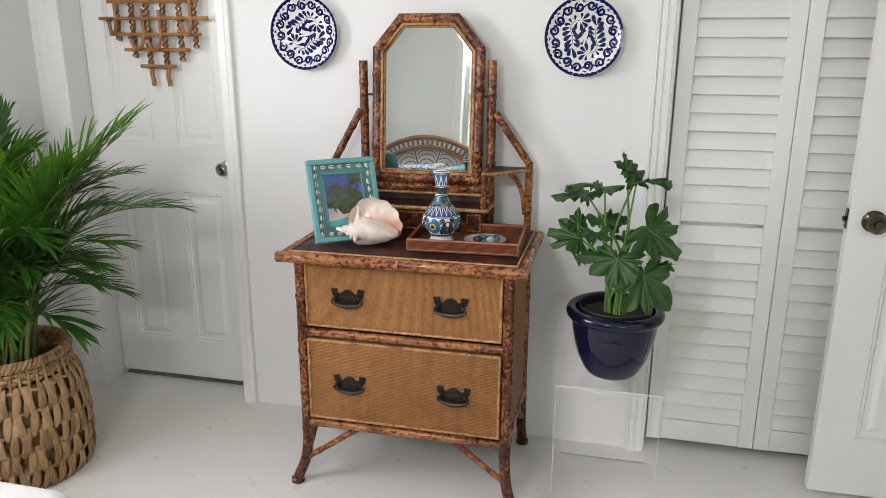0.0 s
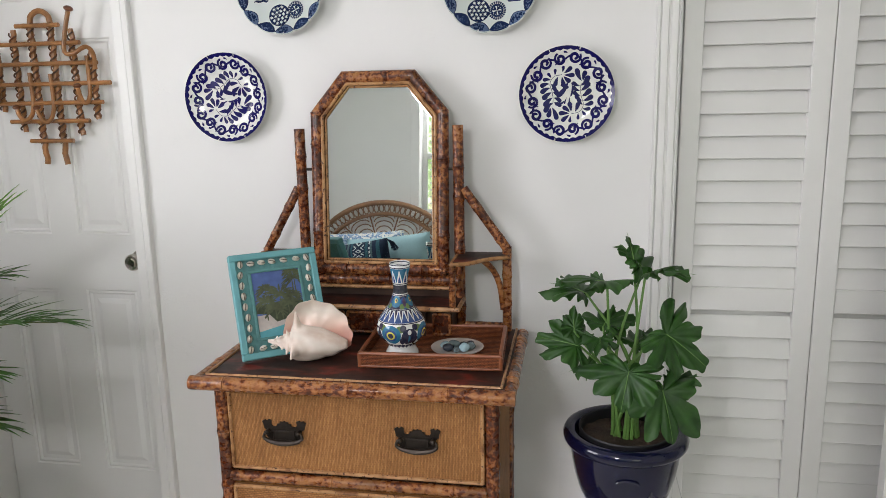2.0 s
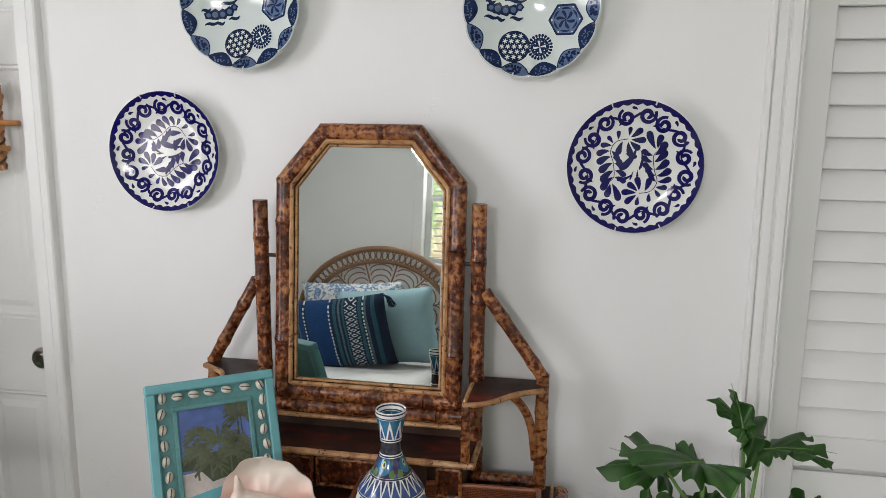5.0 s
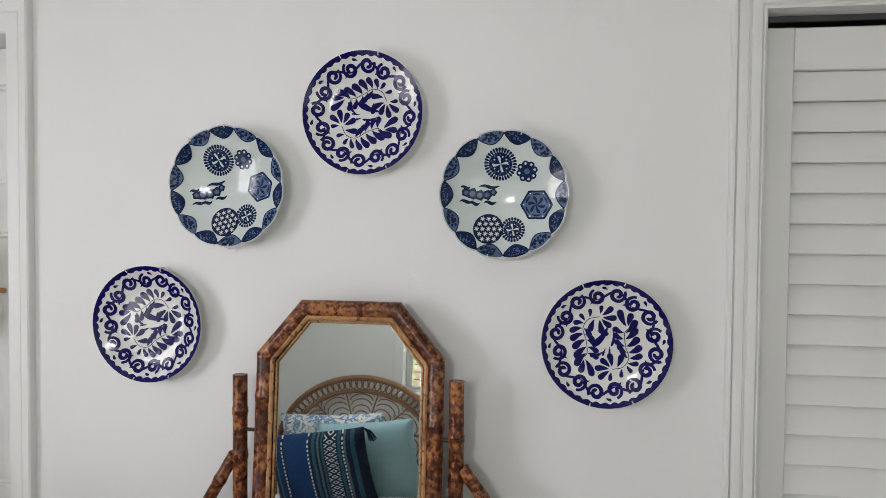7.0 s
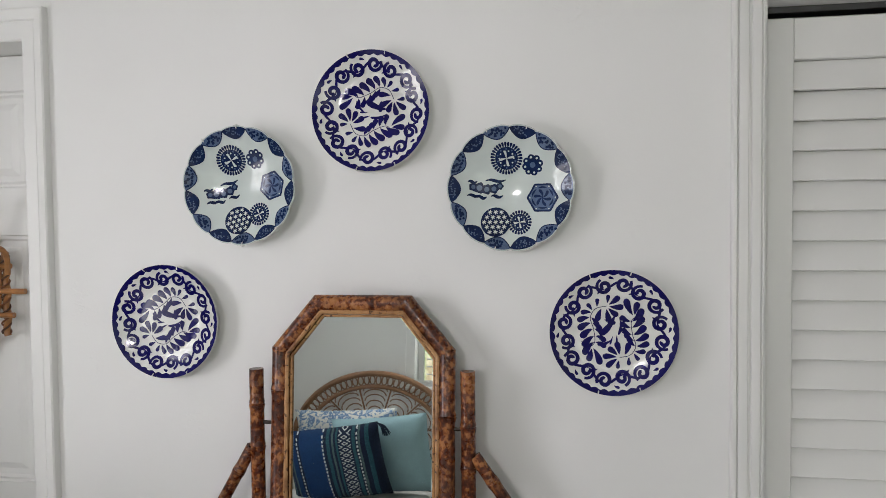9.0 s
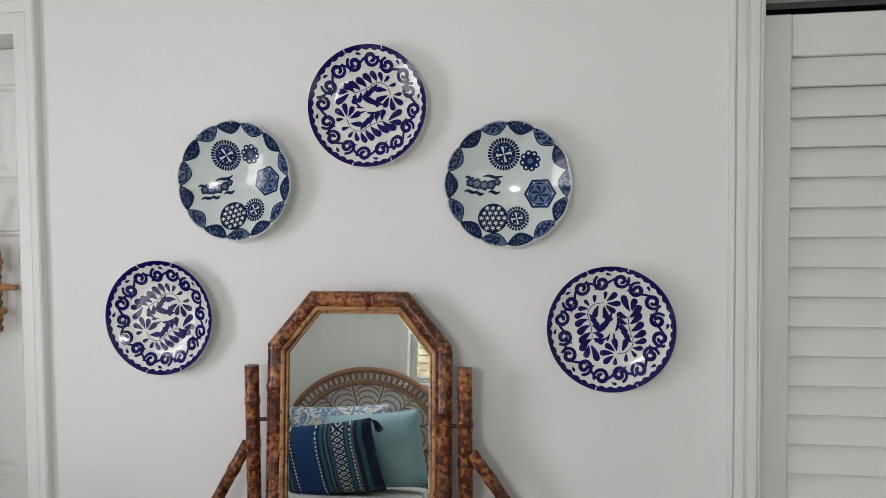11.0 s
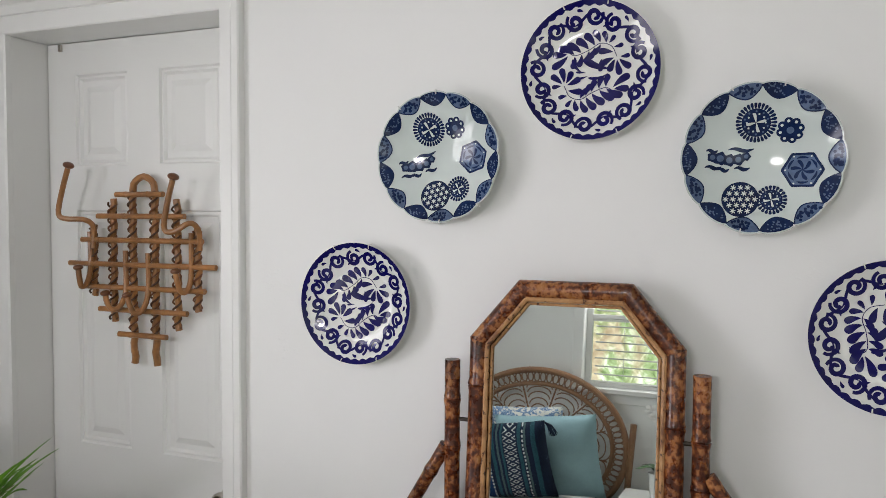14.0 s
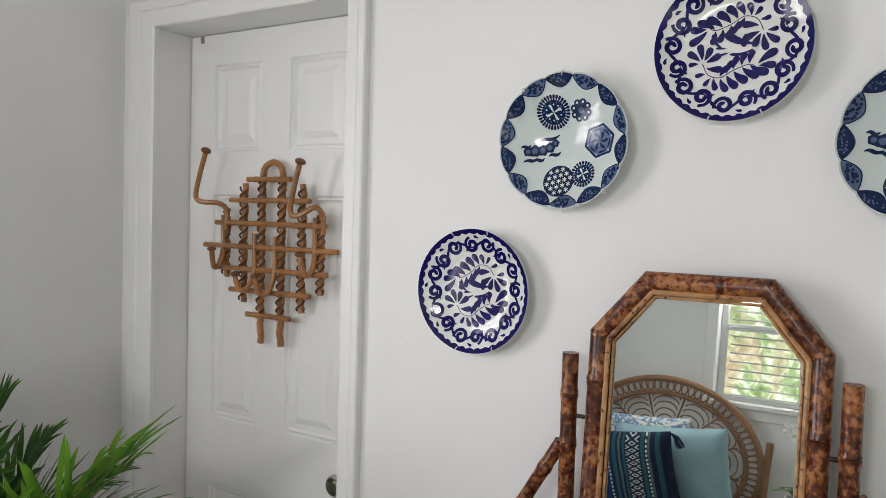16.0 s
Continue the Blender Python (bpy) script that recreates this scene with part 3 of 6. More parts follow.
def wall_with_holes(name, along, at, depth, span, holes, label):
    """A wall of true thickness along x or y from z 0 to the ceiling; holes are (a, b, z0, z1)."""
    cuts = sorted({span[0], span[1], *[v for h in holes for v in h[:2]]})
    tops = sorted({0.0, HIGH, *[v for h in holes for v in h[2:]]})
    bm = bmesh.new()

    def solid(i, j):
        if not (0 <= i < len(cuts) - 1 and 0 <= j < len(tops) - 1):
            return False
        a, z = (cuts[i] + cuts[i + 1]) / 2, (tops[j] + tops[j + 1]) / 2
        return not any(h[0] < a < h[1] and h[2] < z < h[3] for h in holes)

    def put(a, d, z):
        return bm.verts.new((a, d, z) if along == "x" else (d, a, z))

    d0, d1 = at, at + depth
    for i in range(len(cuts) - 1):
        for j in range(len(tops) - 1):
            if not solid(i, j):
                continue
            a0, a1, z0, z1 = cuts[i], cuts[i + 1], tops[j], tops[j + 1]
            for d in (d0, d1):
                bm.faces.new([put(*p) for p in ((a0, d, z0), (a1, d, z0), (a1, d, z1), (a0, d, z1))])
            for ok, e in ((solid(i - 1, j), a0), (solid(i + 1, j), a1)):
                if not ok:
                    bm.faces.new([put(*p) for p in ((e, d0, z0), (e, d1, z0), (e, d1, z1), (e, d0, z1))])
            for ok, e in ((solid(i, j - 1), z0), (solid(i, j + 1), z1)):
                if not ok:
                    bm.faces.new([put(*p) for p in ((a0, d0, e), (a1, d0, e), (a1, d1, e), (a0, d1, e))])
    bmesh.ops.remove_doubles(bm, verts=bm.verts, dist=1e-5)
    return solo(name, bm, WALL, label, "wall", kind="structure", smooth=0)


wall_with_holes("wall_north", "x", 0.0, 0.16, (WEST, EAST), [(DOOR_L, DOOR_R, 0.0, DOOR_T), (CLO_L, CLO_R, 0.0, CLO_T)], "white painted plaster wall with faint trowel marks")
wall_with_holes("wall_west", "y", WEST, -0.14, (SOUTH - 0.14, 0.16), [(-2.12, -1.08, 0.92, 2.08)], "white painted plaster wall")
wall_with_holes("wall_east", "y", EAST, 0.14, (SOUTH - 0.14, 0.16), [(-0.96, -0.17, 0.0, 2.05)], "white painted wall with a doorway")
SWIN = (0.205, 1.56, 1.16, 2.20)
# opening added only for the fill lamp, never in view
FILL_OPENING = (1.75, 2.65, 0.95, 2.09)
wall_with_holes("wall_south", "x", SOUTH, -0.14, (WEST, EAST), [SWIN, FILL_OPENING], "white painted wall behind the bed")
solo("floor", one_box(WEST - 0.14, EAST + 1.0, SOUTH - 0.14, 1.0, -0.06, 0.0), FLOOR, "cream-white painted floor with a soft sheen", "floor", kind="structure", smooth=0)
solo("ceiling", one_box(WEST - 0.14, EAST + 1.0, SOUTH - 0.14, 1.0, HIGH, HIGH + 0.08), CEILING, "plain white ceiling", "ceiling", kind="structure", smooth=0)
solo("wall_hall", one_box(EAST + 0.9, EAST + 0.98, -2.0, 1.0, 0, HIGH), WALL, "plain white hallway wall", "wall", kind="structure", smooth=0)
solo("wall_hall_side", one_box(EAST + 0.14, EAST + 0.9, -1.5, -1.42, 0, HIGH), WALL, "plain white hallway wall", "wall", kind="structure", smooth=0)
solo("wall_hall_end", one_box(EAST + 0.14, EAST + 0.9, 0.9, 0.98, 0, HIGH), WALL, "plain white hallway wall", "wall", kind="structure", smooth=0)
solo("closet_wall", one_box(CLO_L - 0.06, CLO_R + 0.06, 0.72, 0.78, 0, HIGH), WALL, "plain closet back wall", "wall", kind="structure", smooth=0)
solo("closet_side", one_box(CLO_L - 0.12, CLO_L - 0.06, 0.16, 0.78, 0, HIGH), WALL, "plain closet side wall", "wall", kind="structure", smooth=0)
solo("closet_side_far", one_box(CLO_R + 0.06, CLO_R + 0.12, 0.16, 0.78, 0, HIGH), WALL, "plain closet side wall", "wall", kind="structure", smooth=0)
solo("wall_passage", one_box(WEST, 0.2, 0.72, 0.78, 0, HIGH), WALL, "plain wall behind the closed door", "wall", kind="structure", smooth=0)

# wooden strip in the gap under the closed door
solo("threshold", one_box(DOOR_L + 0.018, DOOR_R - 0.014, 0.118, 0.20, 0.0, 0.006, bev=0.002), plain("grey_threshold", (0.16, 0.145, 0.13), 0.6), "grey wooden threshold under the closed door", "threshold", kind="structure")


def mitred_leg(xa, xb, top, wide_a, wide_b, wide_t, profile, which):
    """One mitred length of casing round an opening from xa to xb; profile holds (share of the width from the opening, how far proud)."""
    bm = bmesh.new()
    lines = []
    for u, d in profile:
        ring = [(xa - wide_a * u, 0.0), (xa - wide_a * u, top + wide_t * u), (xb + wide_b * u, top + wide_t * u), (xb + wide_b * u, 0.0)]
        lines.append([bm.verts.new((x, -d, z)) for x, z in ring[which:which + 2]])
    for p, q in zip(lines, lines[1:]):
        bm.faces.new((p[0], p[1], q[1], q[0]))
    bm.faces.new((lines[0][0], lines[-1][0], lines[-1][1], lines[0][1]))
    for k in (0, 1):
        bm.faces.new([line[k] for line in lines])
    return bm


# casing and jambs of the closed door
FLAT_CASING = [(0.0, 0.0), (0.0, 0.014), (0.05, 0.017), (0.56, 0.018), (0.60, 0.016), (0.64, 0.020), (0.94, 0.022), (1.0, 0.019), (1.0, 0.0)]
frame_1 = thing("door_frame", pose(0, 0, 0), "white painted door casing with deep jambs", "door frame", kind="structure")
for which, name in ((0, "casing"), (1, "head_casing"), (2, "casing")):
    part(name, mitred_leg(DOOR_L + 0.014, DOOR_R - 0.014, DOOR_T - 0.014, 0.096, 0.054, 0.072, FLAT_CASING, which), TRIM, frame_1, smooth=25)
for a, b in ((DOOR_L, DOOR_L + 0.014), (DOOR_R - 0.014, DOOR_R)):
    part("jamb", one_box(a, b, 0.0, 0.158, 0.0, DOOR_T - 0.014, bev=0.001), TRIM, frame_1)
part("jamb", one_box(DOOR_L + 0.014, DOOR_R - 0.014, 0.0, 0.158, DOOR_T - 0.014, DOOR_T), TRIM, frame_1)

# casing of the closet
frame_2 = thing("closet_frame", pose(0, 0, 0), "white stepped casing round the closet opening", "door frame", kind="structure")
STEPPED_CASING = [(0.0, 0.0), (0.0, 0.011), (0.06, 0.013), (0.10, 0.010), (0.16, 0.015), (0.40, 0.016), (0.44, 0.012), (0.50, 0.012), (0.54, 0.018), (0.80, 0.019), (0.84, 0.015), (0.88, 0.021), (0.97, 0.021), (1.0, 0.018), (1.0, 0.0)]
for which, name in ((0, "casing"), (1, "head_casing"), (2, "casing")):
    part(name, mitred_leg(CLO_L, CLO_R, CLO_T, 0.061, 0.055, 0.061, STEPPED_CASING, which), TRIM, frame_2, smooth=25)
part("jamb", one_box(CLO_L - 0.006, CLO_L + 0.004, 0.0, 0.158, 0.0, CLO_T), TRIM, frame_2)
part("jamb", one_box(CLO_R - 0.010, CLO_R + 0.005, 0.0, 0.158, 0.0, CLO_T), TRIM, frame_2)
part("track", one_box(CLO_L + 0.004, CLO_R - 0.010, 0.045, 0.085, CLO_T - 0.012, CLO_T, bev=0.001), plain("track_metal", (0.10, 0.10, 0.10), 0.4, 0.8), frame_2, "dark metal folding-door track")


def panel_door(w, h, t, cols, rows):
    """A slab door whose face has sunk, raised-field panels; local x 0..w, z 0..h, its face at y 0."""
    bm = bmesh.new()
    xs = sorted({0.0, w, *[v for c in cols for v in c]})
    zs = sorted({0.0, h, *[v for r in rows for v in r]})

    def quad(p):
        bm.faces.new([bm.verts.new(v) for v in p])

    for x0, x1 in zip(xs, xs[1:]):
        for z0, z1 in zip(zs, zs[1:]):
            if (x0, x1) in cols and (z0, z1) in rows:
                ring = [(0.0, 0.0), (0.004, 0.006), (0.010, 0.004), (0.016, 0.010), (0.030, 0.010), (0.046, 0.0035)]
                loops = [[(x0 + i, d, z0 + i), (x1 - i, d, z0 + i), (x1 - i, d, z1 - i), (x0 + i, d, z1 - i)] for i, d in ring]
                for a, b in zip(loops, loops[1:]):
                    for k in range(4):
                        quad((a[k], a[(k + 1) % 4], b[(k + 1) % 4], b[k]))
                quad(loops[-1])
            else:
                quad(((x0, 0, z0), (x1, 0, z0), (x1, 0, z1), (x0, 0, z1)))
    for p in (((0, t, 0), (w, t, 0), (w, t, h), (0, t, h)), ((0, 0, 0), (0, t, 0), (0, t, h), (0, 0, h)), ((w, 0, 0), (w, t, 0), (w, t, h), (w, 0, h)),
              ((0, 0, 0), (w, 0, 0), (w, t, 0), (0, t, 0)), ((0, 0, h), (w, 0, h), (w, t, h), (0, t, h))):
        quad(p)
    bmesh.ops.remove_doubles(bm, verts=bm.verts, dist=1e-5)
    return bm


def round_knob(r=0.027, proud=0.055):
    bm = lathe(bmesh.new(), [(0.0, 0.0), (r * 1.12, 0.0), (r * 1.12, 0.004), (r * 0.95, 0.008), (0.011, 0.012), (0.011, 0.026), (r * 0.7, 0.031), (r, 0.040), (r * 0.98, 0.048), (r * 0.8, proud - 0.002), (r * 0.45, proud - 0.004), (r * 0.42, proud), (0.0, proud)], 28)
    bm.transform(Matrix.Rotation(radians(90), 4, "X"))
    return bm


door_w = DOOR_R - DOOR_L - 0.034
door_1 = thing("door_1", pose(DOOR_L + 0.017, 0.106, 0.026), "closed white six-panel door with a rattan rack on it", "door", kind="structure")
part("leaf", panel_door(door_w, DOOR_T - 0.042, 0.036, [(0.093, 0.264), (0.364, 0.545)], [(0.165, 0.800), (0.985, 1.592), (1.705, 1.938)]), TRIM, door_1, smooth=0)
k1 = part("knob", round_knob(), NICKEL, door_1, "polished nickel knob")
k1.matrix_basis = pose(door_w - 0.062, 0.0, 0.905)
part("hinge_clip", one_box(0.040, 0.052, -0.006, 0.0, DOOR_T - 0.062, DOOR_T - 0.044, bev=0.001), NICKEL, door_1, "small grey metal clip")

door_2 = thing("door_2", pose(2.032, -0.158, 0.018), "open white panelled door against the closet", "door", kind="structure")
part("leaf", panel_door(0.762, 2.02, 0.036, [(0.115, 0.345), (0.417, 0.647)], [(0.195, 0.830), (1.02, 1.63), (1.74, 1.93)]), TRIM, door_2, smooth=0)
k2 = part("knob", round_knob(0.029, 0.06), PEWTER, door_2, "aged brass round knob")
k2.matrix_basis = pose(0.066, 0.0, 0.893)
part("latch", one_box(-0.004, 0.0, 0.008, 0.028, 0.865, 0.925, bev=0.001), PEWTER, door_2, "metal latch plate")
part("latch_bolt", one_box(-0.013, -0.004, 0.011, 0.024, 0.886, 0.902, bev=0.003), PEWTER, door_2)

# louvred folding doors: each leaf is a thing, each slat a part
LEAF_W, LEAF_Z0, LEAF_Z1, FACE = 0.362, 0.030, 2.021, 0.036


def slat_mesh():
    bm = one_box(0.0, LEAF_W - 0.098, -0.0035, 0.0035, -0.0303, 0.0303, bev=0.0012)
    me = bpy.data.meshes.new("slat")
    bm.to_mesh(me)
    bm.free()
    me.materials.append(LOUVER)
    me.shade_smooth()
    me.set_sharp_from_angle(angle=radians(35))
    return me


SLAT = slat_mesh()
for x in (1.531, 1.529 + LEAF_W + 0.004):
    fold = thing("folding_door", pose(x, FACE, LEAF_Z0), "closed white louvred folding closet door", "folding door", "louvred closet doors")
    tall = LEAF_Z1 - LEAF_Z0
    for a, b in ((0.0, 0.050), (LEAF_W - 0.050, LEAF_W)):
        part("stile", one_box(a, b, 0.0, 0.028, 0.0, tall, bev=0.002), LOUVER, fold)
    for a, b in ((0.0, 0.080), (0.806, 0.872), (1.912, tall)):
        part("rail", one_box(0.0502, LEAF_W - 0.0502, 0.003, 0.026, a, b, bev=0.002), LOUVER, fold)
    rows = [0.872 + 0.029 + k * 0.0577 for k in range(18)] + [0.080 + 0.032 + k * 0.0590 for k in range(12)]
    for z in rows:
        s = new("slat", SLAT)
        s.parent = fold
        s.matrix_basis = pose(0.049, 0.013, z, -19)
    part("backing", one_box(0.049, LEAF_W - 0.049, 0.0340, 0.0360, 0.02, tall - 0.02), LOUVER, fold)

# ---- the bamboo dresser ----
dresser = thing("dresser", pose(0, 0, 0), "antique burnt-bamboo dresser with cane-matting drawers and a tilting mirror", "dresser")
DX0, DX1, DFRONT, DBACK, DTOP = 0.394, 1.142, -0.520, -0.070, 0.800
LEGL, LEGR, LEGF, LEGB = 0.444, 1.091, -0.468, -0.085

part("top_panel", one_box(DX0 + 0.016, DX1 - 0.016, DFRONT + 0.016, DBACK, DTOP - 0.020, DTOP - 0.002, bev=0.001), TOP, dresser, "dark lacquered top with worn red patches")
bm = bmesh.new()
bamboo(bm, (DX0 - 0.004, DFRONT + 0.012, DTOP - 0.016), (DX1 + 0.004, DFRONT + 0.012, DTOP - 0.016), 0.017, 3, 14, seed=3)
part("front_edge", bm, BAMBOO_EDGE, dresser)
for x, sd in ((DX0 + 0.012, 5), (DX1 - 0.012, 8)):
    part("side_edge", bamboo(bmesh.new(), (x, DFRONT + 0.012, DTOP - 0.016), (x, DBACK, DTOP - 0.016), 0.0165, 2, 14, seed=sd), BAMBOO_EDGE, dresser)
part("edge_strip", tube(bmesh.new(), [(DX0 + 0.028, DFRONT + 0.030, DTOP - 0.001), (DX1 - 0.028, DFRONT + 0.030, DTOP - 0.001)], 0.0035), CANE_STRIP, dresser)
for x in (DX0 + 0.028, DX1 - 0.028):
    part("edge_strip", tube(bmesh.new(), [(x, DFRONT + 0.030, DTOP - 0.001), (x, DBACK, DTOP - 0.001)], 0.0035), CANE_STRIP, dresser)


def leg(x, y, out_x, out_y, seed):
    """A bamboo leg: straight beside the drawers, bent outwards to its foot."""
    upper = bamboo(bmesh.new(), (x, y, 0.770), (x, y, 0.205), 0.0165, 4, 14, seed=seed)
    pts = curve_points([(x, y, 0.235), (x, y, 0.17), (x + out_x * 0.25, y + out_y * 0.25, 0.09), (x + out_x, y + out_y, 0.022), (x + out_x * 1.15, y + out_y * 1.15, 0.0)], 18)
    radii = [0.0172 + 0.0035 * (i > 14) + (0.002 if i in (3, 15) else 0) for i in range(19)]
    return upper, tube(bmesh.new(), pts, radii, 14)


for x, y, ox, oy, sd in ((LEGL, LEGF, -0.034, -0.012, 2), (LEGR, LEGF, 0.024, -0.012, 4), (LEGL, LEGB, -0.020, 0.020, 6), (LEGR, LEGB, 0.004, 0.022, 9)):
    upper, lower = leg(x, y, ox, oy, sd)
    post = part("leg", upper, BAMBOO_UP, dresser)
    part("foot", lower, BAMBOO_FOOT, post, "scorched dark bent foot")
for z0, z1, y in ((0.207, 0.235, LEGF), (0.522, 0.548, LEGF - 0.004)):
    part("rail", bamboo(bmesh.new(), (LEGL + 0.013, y, (z0 + z1) / 2), (LEGR - 0.013, y, (z0 + z1) / 2), (z1 - z0) / 2, 3, 12, seed=int(z0 * 100)), BAMBOO_EDGE, dresser)
part("carcass", one_box(LEGL + 0.006, LEGR - 0.006, LEGF + 0.030, LEGB + 0.010, 0.222, DTOP - 0.021), DARKWOOD, dresser)
for x, s in ((LEGR + 0.002, 1), (LEGL - 0.002, -1)):
    part("side_panel", one_box(x - 0.004, x + 0.004, LEGF + 0.016, LEGB - 0.016, 0.225, DTOP - 0.024), WEAVE, dresser, "cane-matting side panel")
    for z in (0.232, 0.755):
        part("side_rail", bamboo(bmesh.new(), (x, LEGF + 0.014, z), (x, LEGB - 0.014, z), 0.012, 1, 10, seed=3), BAMBOO, dresser)
    part("side_post", bamboo(bmesh.new(), (x + s * 0.004, -0.10, 0.24), (x + s * 0.004, -0.10, 0.75), 0.008, 2, 8), BAMBOO, dresser)
# braces under the bottom rail, from the legs up to the rail, front and sides
for a, b in (((LEGL + 0.002, LEGF - 0.004, 0.094), (0.620, LEGF, 0.216)), ((LEGR - 0.004, LEGF - 0.004, 0.098), (0.925, LEGF, 0.216)),
             ((LEGR, LEGF + 0.006, 0.12), (LEGR, LEGF + 0.12, 0.222)), ((LEGR, LEGB - 0.008, 0.12), (LEGR, LEGB - 0.12, 0.222)),
             ((LEGL, LEGF + 0.006, 0.12), (LEGL, LEGF + 0.12, 0.222)), ((LEGL, LEGB - 0.008, 0.12), (LEGL, LEGB - 0.12, 0.222))):
    part("brace", bamboo(bmesh.new(), a, b, 0.0095, 2, 10, seed=7), BAMBOO, dresser)


def handle_mesh():
    """Batwing plate with three scalloped crests, two posts and a drooping bail."""
    bm = bmesh.new()
    half = [(0.0, -0.027), (0.020, -0.026), (0.036, -0.020), (0.045, -0.009), (0.042, 0.004), (0.050, 0.010), (0.051, 0.018), (0.054, 0.026), (0.047, 0.031), (0.042, 0.028), (0.038, 0.032), (0.031, 0.029), (0.032, 0.020), (0.028, 0.014), (0.019, 0.015), (0.017, 0.021), (0.011, 0.022), (0.010, 0.027), (0.004, 0.026), (0.0, 0.029)]
    outline = half + [(-x, z) for x, z in half[-2:0:-1]]
    prism(bm, outline, -0.003, 0.0)
    for s in (-1, 1):
        tube(bm, [(s * 0.038, 0.0, 0.004), (s * 0.038, -0.012, 0.004)], 0.0055, 10)
        ball(bm, (s * 0.038, -0.013, 0.004), 0.0065, u=10, v=6)
    bail = curve_points([(-0.043, -0.012, 0.004), (-0.047, -0.014, -0.008), (-0.036, -0.014, -0.016), (-0.016, -0.015, -0.020), (0.0, -0.015, -0.021), (0.016, -0.015, -0.020), (0.036, -0.014, -0.016), (0.047, -0.014, -0.008), (0.043, -0.012, 0.004)], 28)
    tube(bm, bail, [0.0034 + 0.0040 * math.sin(math.pi * i / 28) ** 2 for i in range(29)], 8)
    box(bm, -0.028, 0.028, -0.0065, -0.003, -0.018, 0.006, 0.002)
    return bm


for z0, z1, y, hx, hz, rot in ((0.556, 0.765, LEGF, (0.600, 0.920), 0.656, 0.0), (0.244, 0.516, LEGF - 0.004, (0.599, 0.932), 0.372, 0.6)):
    x0, x1 = LEGL + 0.0175, LEGR - 0.0175
    drawer = part("drawer", one_box(x0, x1, y - 0.006, y + 0.24, z0, z1, bev=0.001), WEAVE if z0 > 0.5 else WEAVE_LOW, dresser, "drawer faced with woven cane matting")
    trim = bmesh.new()
    for a, b in (((x0, z0), (x1, z0)), ((x0, z1), (x1, z1)), ((x0, z0), (x0, z1)), ((x1, z0), (x1, z1))):
        d = 0.004
        tube(trim, [(min(max(a[0], x0 + d), x1 - d), y - 0.007, min(max(a[1], z0 + d), z1 - d)), (min(max(b[0], x0 + d), x1 - d), y - 0.007, min(max(b[1], z0 + d), z1 - d))], 0.0045, 8)
    part("trim", trim, CANE_STRIP, drawer, "split-cane edging")
    for x in hx:
        pull = part("handle", handle_mesh(), BRONZE, drawer, "dark bronze batwing drop handle")
        pull.matrix_basis = pose(x, y - 0.0062, hz)

# ---- mirror stand on the dresser ----
PY = -0.080
POSTL, POSTR, OUTL, OUTR = 0.529, 0.962, 0.416, 1.089
for x, z1, r, sd in ((POSTL, 1.345, 0.0145, 11), (POSTR, 1.350, 0.0145, 12)):
    part("mirror_post", bamboo(bmesh.new(), (x, PY, DTOP - 0.003), (x, PY, z1), r, 4, 12, seed=sd), BAMBOO_UP, dresser)
for s, x, z1 in ((-1, OUTL, 1.016), (1, OUTR, 1.030)):
    inner = POSTL if s < 0 else POSTR
    part("outer_post", bamboo(bmesh.new(), (x, PY, DTOP - 0.003), (x, PY, z1), 0.0125, 2, 12, seed=21 + s), BAMBOO_EDGE, dresser)
    part("slanted_brace", bamboo(bmesh.new(), (x, PY, z1 - 0.006), (inner - s * -0.012, PY, 1.185), 0.0125, 2, 12, seed=31 + s), BAMBOO, dresser)
    # corner shelf with a split-cane edge, a curved bracket and a thin upright
    tip = (inner + s * 0.002, -0.205)
    outline = [(inner + s * 0.004, PY + 0.02), (x + s * 0.006, PY + 0.02), (x + s * 0.008, PY - 0.022)]
    edge = curve_points([(x + s * 0.008, PY - 0.022, 0), (x - s * 0.045, PY - 0.055, 0), (inner + s * 0.040, PY - 0.105, 0), (*tip, 0), (inner - s * 0.004, PY - 0.112, 0), (inner - s * 0.004, PY - 0.02, 0)], 16)
    flat = [Vector((a, b, 0)) for a, b in outline[:2]] + edge
    bm = bmesh.new()
    lo, hi = [bm.verts.new((v.x, v.y, 1.000)) for v in flat], [bm.verts.new((v.x, v.y, 1.010)) for v in flat]
    bm.faces.new(lo), bm.faces.new(hi[::-1])
    for i in range(len(flat)):
        j = (i + 1) % len(flat)
        bm.faces.new((lo[i], lo[j], hi[j], hi[i]))
    shelf = part("corner_shelf", bm, TOP, dresser, "small dark corner shelf")
    part("shelf_edge", tube(bmesh.new(), [(v.x, v.y, 1.006) for v in edge], 0.0055, 8), CANE_STRIP, shelf)
    part("bracket", tube(bmesh.new(), curve_points([(x - s * 0.062, PY - 0.03, 0.999), (x - s * 0.035, PY - 0.022, 0.970), (x - s * 0.018, PY - 0.012, 0.925), (x - s * 0.010, PY - 0.004, 0.858)], 14), 0.008, 8), BAMBOO_EDGE, dresser)
    part("shelf_upright", bamboo(bmesh.new(), (inner - s * 0.004, -0.186, 0.890), (inner - s * 0.004, -0.186, 1.000), 0.0085, 1, 10), BAMBOO_EDGE, dresser)
    part("lower_rail", bamboo(bmesh.new(), (inner, PY, DTOP + 0.010), (x, PY, DTOP + 0.010), 0.010, 1, 10), BAMBOO, dresser)
